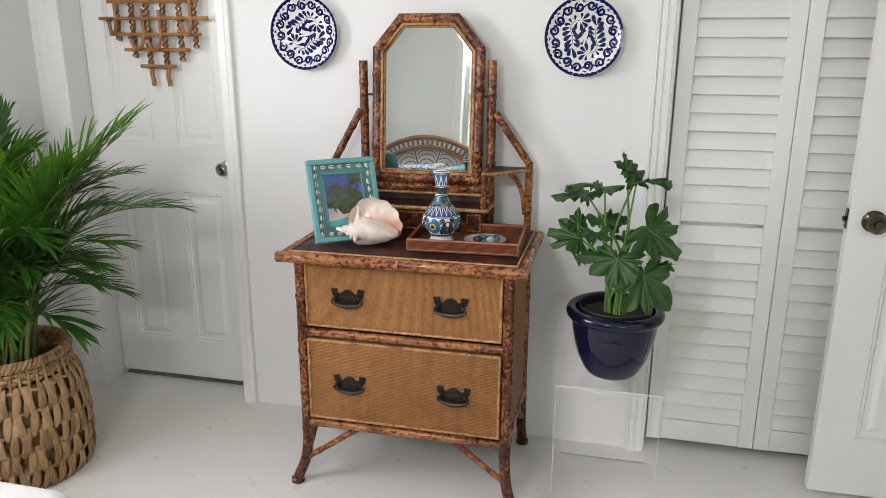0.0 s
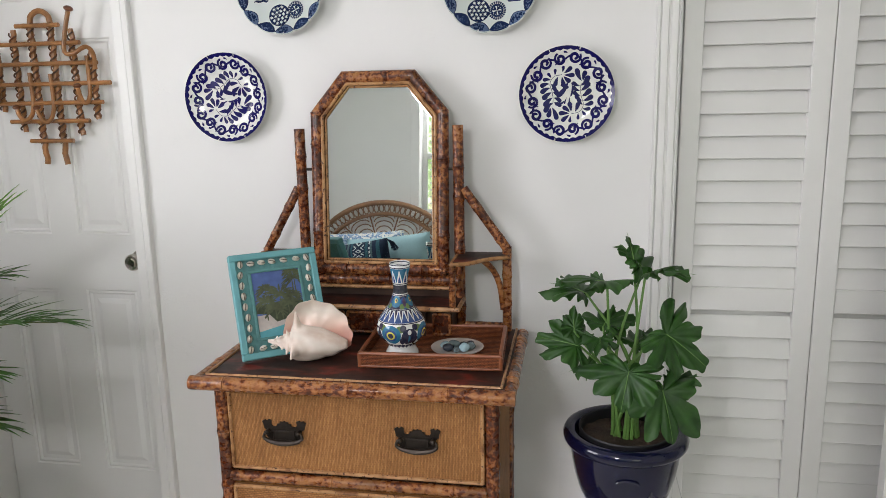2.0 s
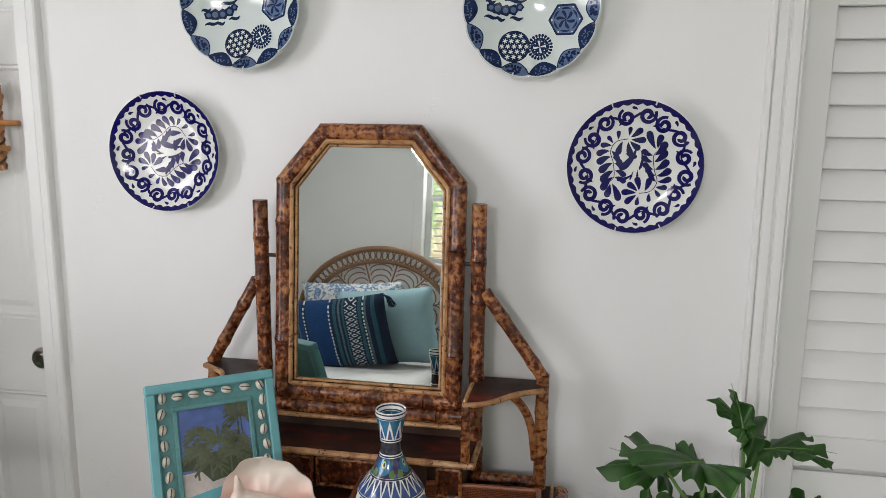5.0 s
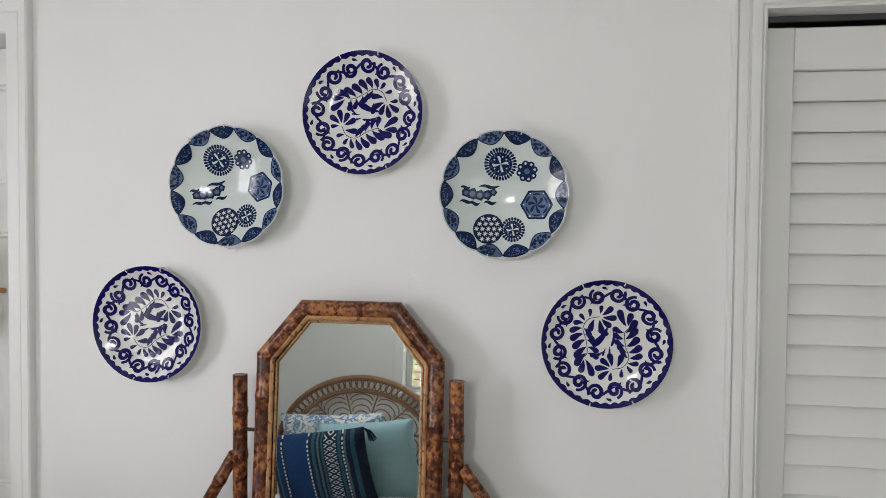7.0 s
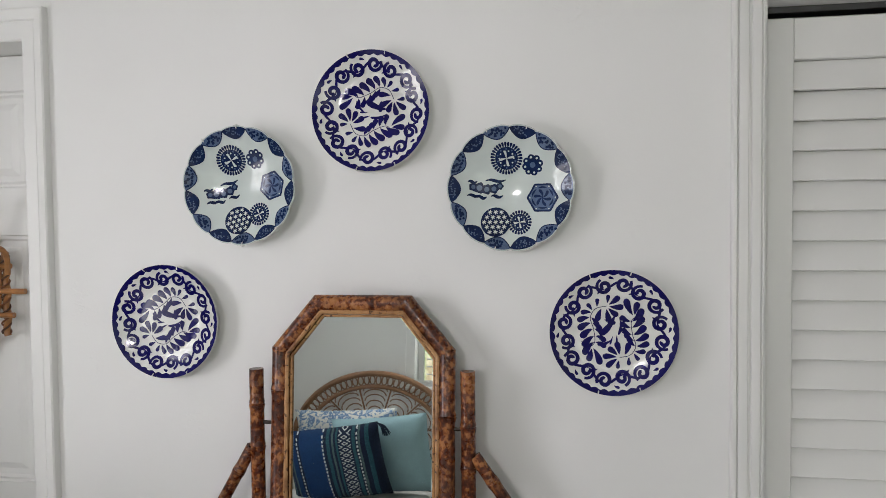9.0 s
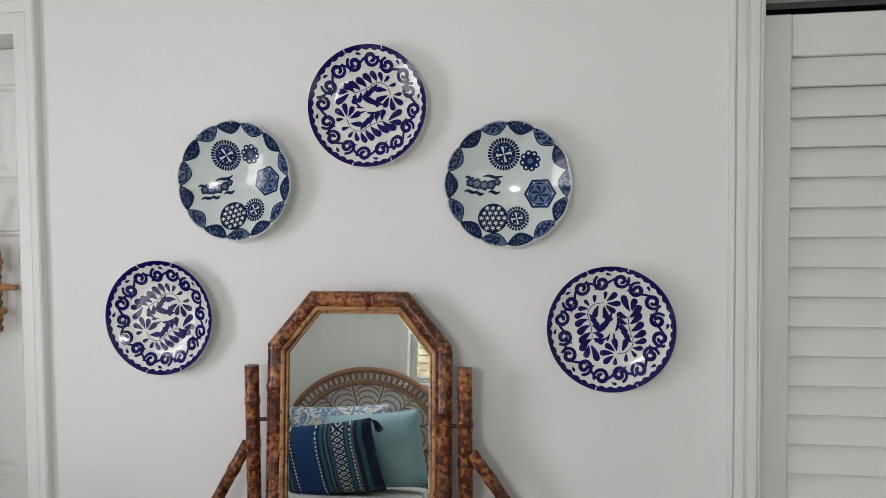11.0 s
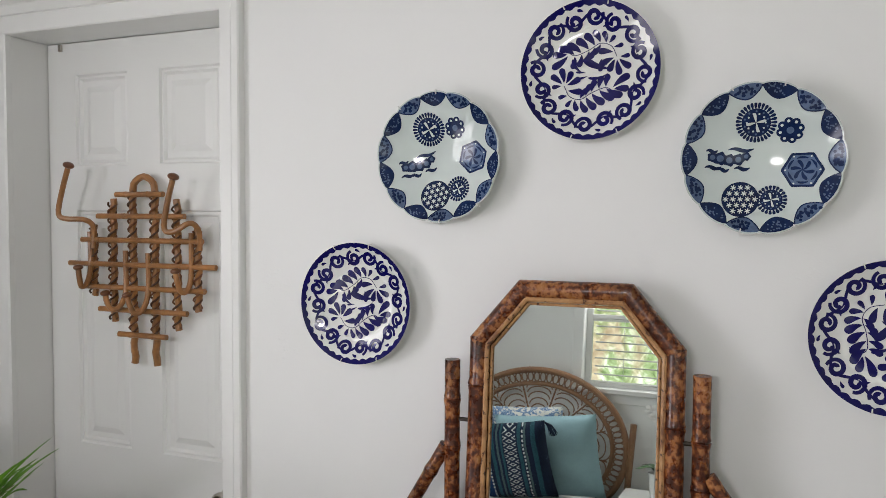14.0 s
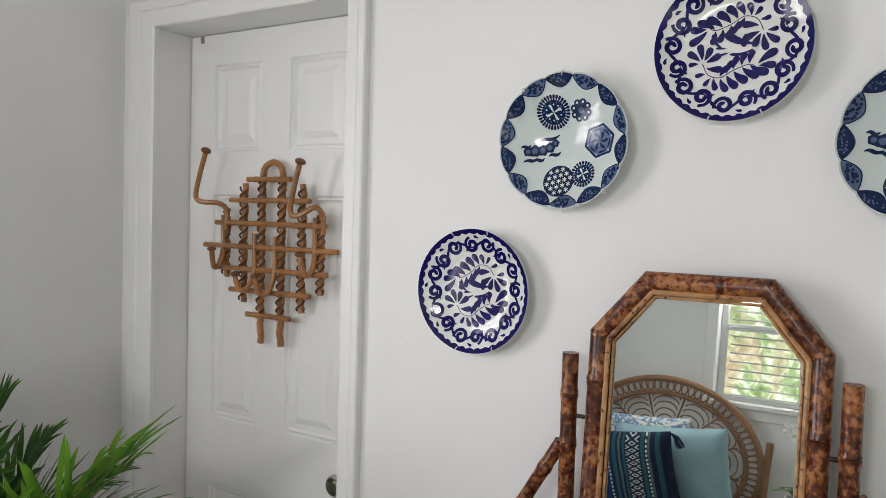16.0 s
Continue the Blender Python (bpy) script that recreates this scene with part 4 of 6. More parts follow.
# shelf and little drawers between the posts
part("cabinet_body", one_box(POSTL + 0.010, POSTR - 0.010, -0.168, PY + 0.015, DTOP - 0.001, 0.876, bev=0.002), DARKWOOD, dresser)
part("cabinet_shelf", one_box(POSTL - 0.002, POSTR + 0.004, -0.190, PY + 0.020, 0.877, 0.888, bev=0.002), TOP, dresser, "dark narrow shelf below the mirror")
part("shelf_edge", bamboo(bmesh.new(), (POSTL - 0.010, -0.192, 0.884), (POSTR + 0.012, -0.192, 0.884), 0.0065, 4, 8, seed=4), CANE_STRIP, dresser)
for x in (POSTL - 0.008, POSTR + 0.010):
    part("shelf_edge", tube(bmesh.new(), [(x, -0.192, 0.884), (x, PY, 0.884)], 0.006, 8), CANE_STRIP, dresser)
part("back_panel", one_box(POSTL + 0.010, POSTR - 0.010, PY - 0.004, PY + 0.006, 0.889, 0.958), DARKWOOD, dresser)
part("back_rail", bamboo(bmesh.new(), (POSTL, PY - 0.016, 0.937), (POSTR, PY - 0.016, 0.937), 0.0155, 3, 12, seed=6), BAMBOO, dresser)
part("back_strip", tube(bmesh.new(), [(POSTL + 0.006, PY - 0.022, 0.917), (POSTR - 0.006, PY - 0.022, 0.917)], 0.0050, 8), CANE_STRIP, dresser)
for x0, x1 in ((POSTL + 0.022, 0.660), (0.672, 0.845), (0.905, POSTR - 0.014)):
    little = part("small_drawer", one_box(x0, x1, -0.176, -0.166, DTOP + 0.010, 0.868, bev=0.002), BAMBOO_FOOT, dresser, "small drawer of burnt bamboo veneer")
    rim = bmesh.new()
    for a, b in (((x0, 0.812), (x1, 0.812)), ((x0, 0.866), (x1, 0.866)), ((x0, 0.812), (x0, 0.866)), ((x1, 0.812), (x1, 0.866))):
        tube(rim, [(a[0], -0.177, a[1]), (b[0], -0.177, b[1])], 0.0038, 6)
    part("trim", rim, BAMBOO, little)
part("divider", one_box(0.862, 0.884, -0.178, -0.162, DTOP, 0.876), DARKWOOD, dresser)

# ---- the mirror itself, leaning back by five degrees ----
LEAN_BACK = 5.0
mirror_at = pose(0.7475, -0.078, 1.222, -LEAN_BACK)
MW, MH, MCX, MCZ = 0.172, 0.256, 0.092, 0.160


def octagon(d):
    """The frame's centre line, d inside it; local x and z."""
    k = d * 0.42
    return [(-MW + d, -MH + d), (MW - d, -MH + d), (MW - d, MCZ - k), (MCX - k, MH - d), (-MCX + k, MH - d), (-MW + d, MCZ - k)]


pts = octagon(0.0)
for i in range(6):
    a, b = pts[i], pts[(i + 1) % 6]
    va, vb = Vector((a[0], 0, a[1])), Vector((b[0], 0, b[1]))
    grow = (vb - va).normalized() * 0.007
    cane = part("mirror_frame", bamboo(bmesh.new(), va - grow, vb + grow, 0.0170, 2 if (vb - va).length > 0.2 else 0, 14, seed=40 + i), BAMBOO if i not in (1, 5) else BAMBOO_UP, dresser)
    cane.matrix_basis = mirror_at
for inset, y, r, name in ((0.0175, -0.008, 0.0048, "inner_strip"), (0.0255, -0.004, 0.0026, "glass_bead")):
    ring = octagon(inset)
    for i in range(6):
        a, b = ring[i], ring[(i + 1) % 6]
        knots = 2 if i in (0, 1, 5) and r > 0.004 else 0
        part(name, bamboo(bmesh.new(), (a[0], y, a[1]), (b[0], y, b[1]), r, knots, 8, seed=60 + i), CANE_STRIP, dresser, "split-cane strip round the glass").matrix_basis = mirror_at
bm = bmesh.new()
outer, inner = octagon(0.017), octagon(0.030)
fo, fi = [bm.verts.new((x, -0.0005, z)) for x, z in outer], [bm.verts.new((x, -0.0010, z)) for x, z in inner]
bm.faces.new(fi)
for i in range(6):
    bm.faces.new((fo[i], fo[(i + 1) % 6], fi[(i + 1) % 6], fi[i]))
rear = [bm.verts.new((x, 0.004, z)) for x, z in outer]
bm.faces.new(rear[::-1])
for i in range(6):
    bm.faces.new((fo[i], rear[i], rear[(i + 1) % 6], fo[(i + 1) % 6]))
part("mirror_glass", bm, MIRROR, dresser, "bevelled mirror glass", smooth=0).matrix_basis = mirror_at
part("mirror_back", prism(bmesh.new(), octagon(0.006), 0.005, 0.012), DARKWOOD, dresser).matrix_basis = mirror_at
for s in (-1, 1):
    part("pivot", tube(bmesh.new(), [(0.7475 + s * 0.180, PY, 1.236), (0.7475 + s * 0.212, PY, 1.236)], 0.0038, 8), BRONZE, dresser, "dark metal mirror pivot")

# ---- plates on the wall ----
class Dish:
    """A dish seen from above: local z faces the viewer; painting lies on its surface."""

    def __init__(self, radius, depth, flat, lobes=0):
        self.r, self.depth, self.flat, self.lobes, self.tone, self.layer = radius, depth, flat, lobes, 0, 0
        self.steps = [radius * k / 24 for k in range(25)]

    def swell(self, r):
        t = min(1.0, max(0.0, (r - self.flat) / (self.r - self.flat)))
        return self.depth * t ** 1.9 if self.lobes else self.depth * (t ** 1.5)

    def lift(self, r):
        """Height of the faceted surface at a radius."""
        k = min(23, int(r / self.r * 24))
        a, b = self.steps[k], self.steps[k + 1]
        t = min(1.0, (r - a) / (b - a))
        return self.swell(a) * (1 - t) + self.swell(b) * t

    def shrink(self, a, r):
        return 1 + (self.edge(a) - 1) * max(0.0, (r / self.r - 0.55) / 0.45) if self.lobes else 1.0

    def edge(self, a):
        return 1 - 0.030 * (1 - abs(math.cos(self.lobes * a / 2)) ** 0.6) if self.lobes else 1.0

    def body(self):
        bm = bmesh.new()
        prof = [(r, self.swell(r)) for r in self.steps] + [(self.r * 1.004, self.depth - 0.002), (self.r * 0.985, self.depth - 0.005), (self.r * 0.8, self.lift(self.r * 0.8) - 0.006), (self.r * 0.55, -0.007), (self.r * 0.5, -0.012), (self.r * 0.45, -0.007), (0.0, -0.006)]
        return lathe(bm, prof, 112 if self.lobes else 72, wobble=self.shrink)

    def put(self, bm, x, y, up=0.0004):
        r, a = math.hypot(x, y), math.atan2(y, x)
        for _ in range(3):
            r = math.hypot(x, y) / self.shrink(a, r)
        return bm.verts.new((x, y, self.lift(r) + up + 0.0004))

    def face(self, bm, verts):
        bm.faces.new(verts).material_index = self.tone

    def ribbon(self, bm, pts, widths, up=0.0004):
        """A brush stroke along pts, as wide as the widths say."""
        left, right = [], []
        for i, (x, y) in enumerate(pts):
            x0, y0 = pts[max(i - 1, 0)]
            x1, y1 = pts[min(i + 1, len(pts) - 1)]
            d = math.hypot(x1 - x0, y1 - y0) or 1.0
            nx, ny, w = -(y1 - y0) / d, (x1 - x0) / d, widths[i] / 2
            left.append(self.put(bm, x + nx * w, y + ny * w, up)), right.append(self.put(bm, x - nx * w, y - ny * w, up))
        for i in range(len(pts) - 1):
            self.face(bm, (left[i], right[i], right[i + 1], left[i + 1]))

    def drop(self, bm, x, y, angle, length, width, bend=0.0, up=0.0004):
        """A tear-shaped leaf from its stem end."""
        n, pts, ws = 10, [], []
        self.layer = (self.layer + 1) % 12
        up += self.layer * 0.00003
        for i in range(n + 1):
            t = math.sin(math.pi / 2 * i / n)
            a = angle + bend * (t - 0.3)
            pts.append((x + math.cos(a) * length * t, y + math.sin(a) * length * t))
            ws.append(width * max(0.04, t ** 0.75 * math.sqrt(max(0.0, 1 - t ** 5)) * 1.08))
        self.ribbon(bm, pts, ws, up)

    def ring(self, bm, r0, r1, n=144, wave=0.0, teeth=0, up=0.0004, follow=False):
        a_in, a_out = [], []
        for k in range(n):
            a = 2 * math.pi * k / n
            e = self.edge(a) if follow else 1.0
            ri = r0 + wave * abs(math.sin(teeth * a / 2))
            a_in.append(self.put(bm, ri * e * math.cos(a), ri * e * math.sin(a), up)), a_out.append(self.put(bm, r1 * e * math.cos(a), r1 * e * math.sin(a), up))
        for k in range(n):
            j = (k + 1) % n
            self.face(bm, (a_in[k], a_in[j], a_out[j], a_out[k]))

    def disc(self, bm, x, y, r, n=28, petals=0, deep=0.0, up=0.0004):
        c = self.put(bm, x, y, up)
        mid, rim = [], []
        for k in range(n):
            a = 2 * math.pi * k / n
            q = r * (1 - deep * abs(math.sin(petals * a / 2)) if petals else 1)
            mid.append(self.put(bm, x + q * 0.55 * math.cos(a), y + q * 0.55 * math.sin(a), up)), rim.append(self.put(bm, x + q * math.cos(a), y + q * math.sin(a), up))
        for k in range(n):
            j = (k + 1) % n
            self.face(bm, (c, mid[k], mid[j])), self.face(bm, (mid[k], rim[k], rim[j], mid[j]))


def spiral(cx, cy, start, turns, r0, r1, n=26):
    out = []
    for i in range(n + 1):
        t = i / n
        a, r = start + turns * 2 * math.pi * t, r0 + (r1 - r0) * t
        out.append((cx + r * math.cos(a), cy + r * math.sin(a)))
    return out


def scroll_plate(turn, inner_turn, seed):
    """Cobalt scrolls round the rim, two leafy sprays and a curved centre motif; returns the dish and its painted pieces."""
    rnd = random.Random(seed)
    d = Dish(0.121, 0.019, 0.066)
    pieces = []
    band = bmesh.new()
    d.ring(band, 0.1146, 0.1212, 190, -0.0040, 42)
    pieces.append(("rim_band", band))
    count = 16
    for k in range(count):
        blue = bmesh.new()
        a = 2 * math.pi * k / count + turn + rnd.uniform(-0.02, 0.02)
        flip = 1 if k % 2 else -1
        rc = 0.0925 + flip * 0.0026
        cx, cy = rc * math.cos(a), rc * math.sin(a)
        pts = spiral(cx, cy, a + math.pi * 0.9 + rnd.uniform(-0.3, 0.3), 1.38 * flip, 0.0034, 0.0150)
        d.ribbon(blue, pts, [0.0042 + 0.0036 * math.sin(math.pi * (0.12 + 0.80 * i / 26)) for i in range(len(pts))])
        a2 = a + 2 * math.pi / count
        link = []
        for i in range(11):
            t = i / 10
            b, r = a + (a2 - a) * t, 0.0930 + flip * 0.0085 * math.cos(math.pi * t)
            link.append((r * math.cos(b), r * math.sin(b)))
        d.ribbon(blue, link, [0.0022 + 0.0026 * math.sin(math.pi * i / 10) for i in range(11)], 0.0006)
        b = a + math.pi / count
        d.drop(blue, (0.0905 + flip * 0.012) * math.cos(b), (0.0905 + flip * 0.012) * math.sin(b), b + flip * 0.9, 0.011, 0.0070, 0.5 * flip, 0.0008)
        pieces.append(("scroll", blue))
    c, s = math.cos(inner_turn), math.sin(inner_turn)

    def rot(p):
        return (p[0] * c - p[1] * s, p[0] * s + p[1] * c)

    for half in (0, math.pi):
        blue = bmesh.new()
        ch, sh = math.cos(half), math.sin(half)

        def both(p):
            return rot((p[0] * ch - p[1] * sh, p[0] * sh + p[1] * ch))

        def leaf(x, y, a, ln, wd, bend):
            q = both((x, y))
            a += half + inner_turn
            while math.hypot(q[0] + math.cos(a) * ln, q[1] + math.sin(a) * ln) > 0.0745 and ln > 0.008:
                ln *= 0.94
            d.drop(blue, *q, a, ln, min(wd, ln * 0.64), bend)

        stem = [(v.x, v.y) for v in curve_points([(0.060, 0.020, 0), (0.048, 0.030, 0), (0.035, 0.021, 0), (0.037, -0.005, 0), (0.043, -0.027, 0), (0.033, -0.0445, 0), (0.0125, -0.050, 0)], 48)]
        d.ribbon(blue, [both(p) for p in stem], [0.0013] * 49)
        for k in range(6):
            x, y = stem[16 + k * 4]
            leaf(x + 0.0018, y, radians((38, 32, 24, 14, 2, -14)[k]), 0.0310 - 0.0014 * k, 0.0180, 0.40)
            if k < 5:
                leaf(x - 0.0018, y, radians((170, 168, 164, 156, 142)[k]), 0.0215, 0.0150, -0.45)
        x, y = stem[12]
        for deg, ln in ((122, 0.030), (84, 0.028), (52, 0.012), (24, 0.010)):
            leaf(x + 0.006 * math.cos(radians(deg)), y + 0.006 * math.sin(radians(deg)), radians(deg), ln * 1.15, 0.0170, -0.25)
        x, y = stem[-1]
        for deg, ln in ((64, 0.022), (96, 0.022), (134, 0.020), (172, 0.023), (212, 0.022), (256, 0.014)):
            leaf(x + 0.006 * math.cos(radians(deg)) + 0.007 * (deg < 90), y + 0.006 * math.sin(radians(deg)), radians(deg), ln * 1.15, 0.0150, 0.2)
        for t, deg in ((41, 262), (37, 300)):
            x, y = stem[t]
            leaf(x + 0.003 * math.cos(radians(deg)), y + 0.003 * math.sin(radians(deg)), radians(deg), 0.016, 0.0105, 0.2)
        pieces.append(("leaf_spray", blue))
    blue = bmesh.new()
    for x, y, a, ln, w, b in ((0.004, 0.034, -1.95, 0.050, 0.0165, -0.35), (-0.016, 0.024, -0.5, 0.022, 0.012, 0.3), (0.011, 0.030, -1.25, 0.036, 0.007, -0.5), (0.0, -0.008, -1.9, 0.018, 0.0050, 0.0), (-0.002, -0.014, -2.4, 0.030, 0.0085, -0.5), (0.007, -0.006, -1.55, 0.018, 0.0055, 0.0)):
        px, py = rot((x, y))
        d.drop(blue, px, py, a + inner_turn, ln, w, b)
    pieces.append(("centre_motif", blue))
    return d, pieces


def lobed_bowl():
    """Pale glazed bowl with fourteen lobes, border leaves and printed medallions; tones are dark, pale and glaze."""
    d = Dish(0.1235, 0.034, 0.004, 14)
    DARK, PALE, GLAZE = 0, 1, 2
    pieces = []

    def stroke(tone, how, *a, **k):
        d.tone = tone
        how(*a, **k)

    for k in range(14):
        bm = bmesh.new()
        a0 = 2 * math.pi * (k + 0.5) / 14 + math.pi / 14
        n, inner, outer = 12, [], []
        for i in range(n + 1):
            a = a0 - math.pi / 14 + 2 * math.pi / 14 * i / n
            e, dip = d.edge(a), math.sin(math.pi * i / n)
            inner.append((a, (0.1205 - 0.0225 * dip ** 0.7) * e)), outer.append((a, 0.1212 * e))
        d.tone = DARK if k % 2 == 0 else PALE
        rows = []
        for q in range(7):
            rows.append([d.put(bm, (ri + (ro - ri) * q / 6) * math.cos(a), (ri + (ro - ri) * q / 6) * math.sin(a)) for (a, ri), (_, ro) in zip(inner, outer)])
        for ra, rb in zip(rows, rows[1:]):
            for i in range(n):
                d.face(bm, (ra[i], ra[i + 1], rb[i + 1], rb[i]))
        stroke(DARK, d.ribbon, bm, [(r * math.cos(a), r * math.sin(a)) for a, r in inner], [0.0020] * (n + 1), 0.0007)
        rnd = random.Random(k)
        for i in range(24):
            a, r = a0 + rnd.uniform(-0.16, 0.16), rnd.uniform(0.1045, 0.1185)
            if r > 0.1205 - 0.020 * math.cos((a - a0) * 7):
                stroke(PALE if k % 2 == 0 else DARK, d.disc, bm, r * math.cos(a), r * math.sin(a), 0.0026 if k % 2 else 0.0014, 6, up=0.0008)
        pieces.append(("border_leaf", bm))

    def chrysanthemum(x, y, r):
        bm = bmesh.new()
        n = max(16, int(r * 1000))
        for i in range(n):
            a = 2 * math.pi * i / n
            stroke(DARK, d.drop, bm, x + math.cos(a) * r * 0.66, y + math.sin(a) * r * 0.66, a, r * 0.36, r * 6.2 / n)
        stroke(DARK, d.disc, bm, x, y, r * 0.72)
        for i in range(4):
            a = math.pi / 2 * i + 0.2
            stroke(GLAZE, d.drop, bm, x, y, a, r * 0.50, r * 0.20, up=0.0008)
        for i in range(20):
            a = 2 * math.pi * i / 20
            stroke(PALE if i % 2 else GLAZE, d.disc, bm, x + math.cos(a) * r * (0.46 + 0.13 * (i % 2)), y + math.sin(a) * r * (0.46 + 0.13 * (i % 2)), r * 0.055, 6, up=0.0008)
        pieces.append(("medallion", bm))

    chrysanthemum(-0.008, 0.059, 0.0310)
    chrysanthemum(0.017, -0.067, 0.0235)
    x, y, bm = 0.043, 0.045, bmesh.new()
    for i in range(8):
        a = math.pi / 4 * i + 0.2
        stroke(DARK, d.disc, bm, x + math.cos(a) * 0.0140, y + math.sin(a) * 0.0140, 0.0070, 10)
        stroke(GLAZE, d.disc, bm, x + math.cos(a) * 0.0150, y + math.sin(a) * 0.0150, 0.0024, 8, up=0.0008)
    stroke(DARK, d.disc, bm, x, y, 0.0108)
    stroke(PALE, d.disc, bm, x, y, 0.0055, up=0.0008)
    pieces.append(("medallion", bm))
    x, y, bm = 0.062, -0.019, bmesh.new()
    stroke(DARK, d.disc, bm, x, y, 0.0315, 72, 6, 0.13)
    stroke(PALE, d.disc, bm, x, y, 0.0272, 72, 6, 0.13, 0.0006)
    for i in range(6):
        a = math.pi / 3 * i + math.pi / 6
        stroke(DARK, d.ribbon, bm, [(x + math.cos(a + t) * 0.0205, y + math.sin(a + t) * 0.0205) for t in (-0.42, -0.2, 0, 0.2, 0.42)], [0.001, 0.003, 0.004, 0.003, 0.001], 0.0008)
        stroke(GLAZE, d.disc, bm, x + math.cos(a + 0.52) * 0.0250, y + math.sin(a + 0.52) * 0.0250, 0.0015, 6, up=0.0009)
        stroke(DARK, d.drop, bm, x, y, a, 0.017, 0.0075, 0.6, up=0.0008)
    pieces.append(("medallion", bm))
    x, y, r, bm = -0.030, -0.066, 0.0290, bmesh.new()
    stroke(DARK, d.disc, bm, x, y, r)
    for i in range(-3, 4):
        for j in range(-3, 4):
            px, py = 0.0112 * (i + 0.5 * j), 0.0097 * j
            if math.hypot(px, py) > r * 0.86:
                continue
            for turn_k in range(3):
                a = math.pi / 3 * turn_k + 0.3
                stroke(GLAZE, d.ribbon, bm, [(x + px + math.cos(a) * 0.0046 * t, y + py + math.sin(a) * 0.0046 * t) for t in (-1, 0, 1)], [0.0012, 0.0020, 0.0012], 0.0008)
    pieces.append(("medallion", bm))
    bm = bmesh.new()
    for x, y, r in ((-0.074, 0.004, 0.0095), (-0.062, 0.002, 0.0125), (-0.048, -0.001, 0.0115), (-0.034, 0.000, 0.0110), (-0.022, 0.005, 0.0080)):
        stroke(DARK, d.disc, bm, x, y, r, 24, 5, 0.22)
        stroke(PALE, d.disc, bm, x, y, r * 0.45, 12, up=0.0008)
    for y, x0, x1 in ((0.016, -0.050, -0.010), (-0.013, -0.086, -0.060), (-0.017, -0.066, -0.048), (-0.015, -0.040, -0.016), (0.014, -0.084, -0.066)):
        stroke(DARK, d.ribbon, bm, [(x0 + (x1 - x0) * t, y + 0.002 * math.sin(7 * t)) for t in np.linspace(0, 1, 9)], [0.0014 + 0.0052 * math.sin(math.pi * t) for t in np.linspace(0, 1, 9)])
    pieces.append(("cloud_motif", bm))
    return d, pieces


def wire_clips(parent, d):
    """Spring hanger: four white hooks over the rim."""
    for deg in (112, 74, 256, 295):
        a = radians(deg)
        pts = [((d.r * k) * math.cos(a), (d.r * k) * math.sin(a), z) for k, z in ((0.80, d.lift(d.r * 0.8) - 0.010), (1.015, d.depth - 0.010), (1.018, d.depth + 0.001), (0.985, d.depth + 0.0035), (0.955, d.lift(d.r * 0.955) + 0.002))]
        part("hanger_clip", tube(bmesh.new(), pts, 0.0011, 6), WHITEWIRE, parent, "white wire hanger clip")


WALL_PLATES = "plates on the wall"
for x, z, turn, inner, sd in ((0.304, 1.432, 0.1, -1.15, 1), (0.763, 1.863, 0.3, -1.35, 2), (1.239, 1.422, 0.2, 0.0, 3)):
    d, pieces = scroll_plate(turn, inner, sd)
    plate = thing("wall_plate", pose(x, -0.0205, z, 90), "white plate painted with cobalt-blue scrolls and leaves, hung on the wall", "plate", WALL_PLATES)
    part("dish", d.body(), CHINA, plate, smooth=50)
    for name, bm in pieces:
        part(name, bm, COBALT, plate, "cobalt-blue brush painting", smooth=0)
    wire_clips(plate, d)
for x, z, roll in ((0.482, 1.718, 17), (1.043, 1.703, 0)):
    d, pieces = lobed_bowl()
    plate = thing("wall_bowl", pose(x, -0.0135, z, 90) @ pose(0, 0, 0, 0, 0, roll), "pale lobed bowl with blue printed medallions, hung on the wall", "bowl", WALL_PLATES)
    part("dish", d.body(), CELADON, plate, smooth=50)
    for name, bm in pieces:
        part(name, bm, (DELFT, DELFT_PALE, CELADON), plate, "blue printed decoration", smooth=0)
    wire_clips(plate, d)

# ---- rattan rack on the closed door ----
rack = thing("coat_rack", pose(-0.336, 0.080, 1.464), "diamond-shaped rattan coat rack with round-tipped pegs on the door", "coat rack")
for z, a, b in ((0.192, -0.076, 0.070), (0.139, -0.136, 0.133), (0.080, -0.188, 0.184), (0.020, -0.230, 0.222), (-0.037, -0.190, 0.190), (-0.092, -0.133, 0.138), (-0.152, -0.072, 0.076)):
    part("crossbar", bamboo(bmesh.new(), (a, -0.012, z), (b, -0.012, z), 0.0068, 2, 10, seed=int(abs(z) * 900)), RATTAN, rack)


def wavy(x, z0, z1, phase):
    return [(x + 0.0030 * math.sin((z - z0) * 108 + phase), 0.0, z) for z in np.linspace(z0, z1, 26)]


COLS = ((-0.160, -0.055, 0.108), (-0.097, -0.118, 0.172), (0.101, -0.130, 0.170), (0.162, -0.082, 0.104))
for i, (x, z0, z1) in enumerate(COLS):
    part("upright", tube(bmesh.new(), wavy(x, z0 - 0.006, z1 + 0.010, i), 0.0080, 8), RATTAN, rack)
arch = [Vector(p) for p in wavy(-0.034, -0.224, 0.196, 0)] + curve_points([(-0.034, 0, 0.200), (-0.028, 0, 0.222), (0.0, 0, 0.236), (0.028, 0, 0.222), (0.034, 0, 0.200)], 10) + [Vector(p) for p in wavy(0.034, -0.226, 0.196, 1)][::-1]
part("upright", tube(bmesh.new(), arch, 0.0085, 8), RATTAN, rack)
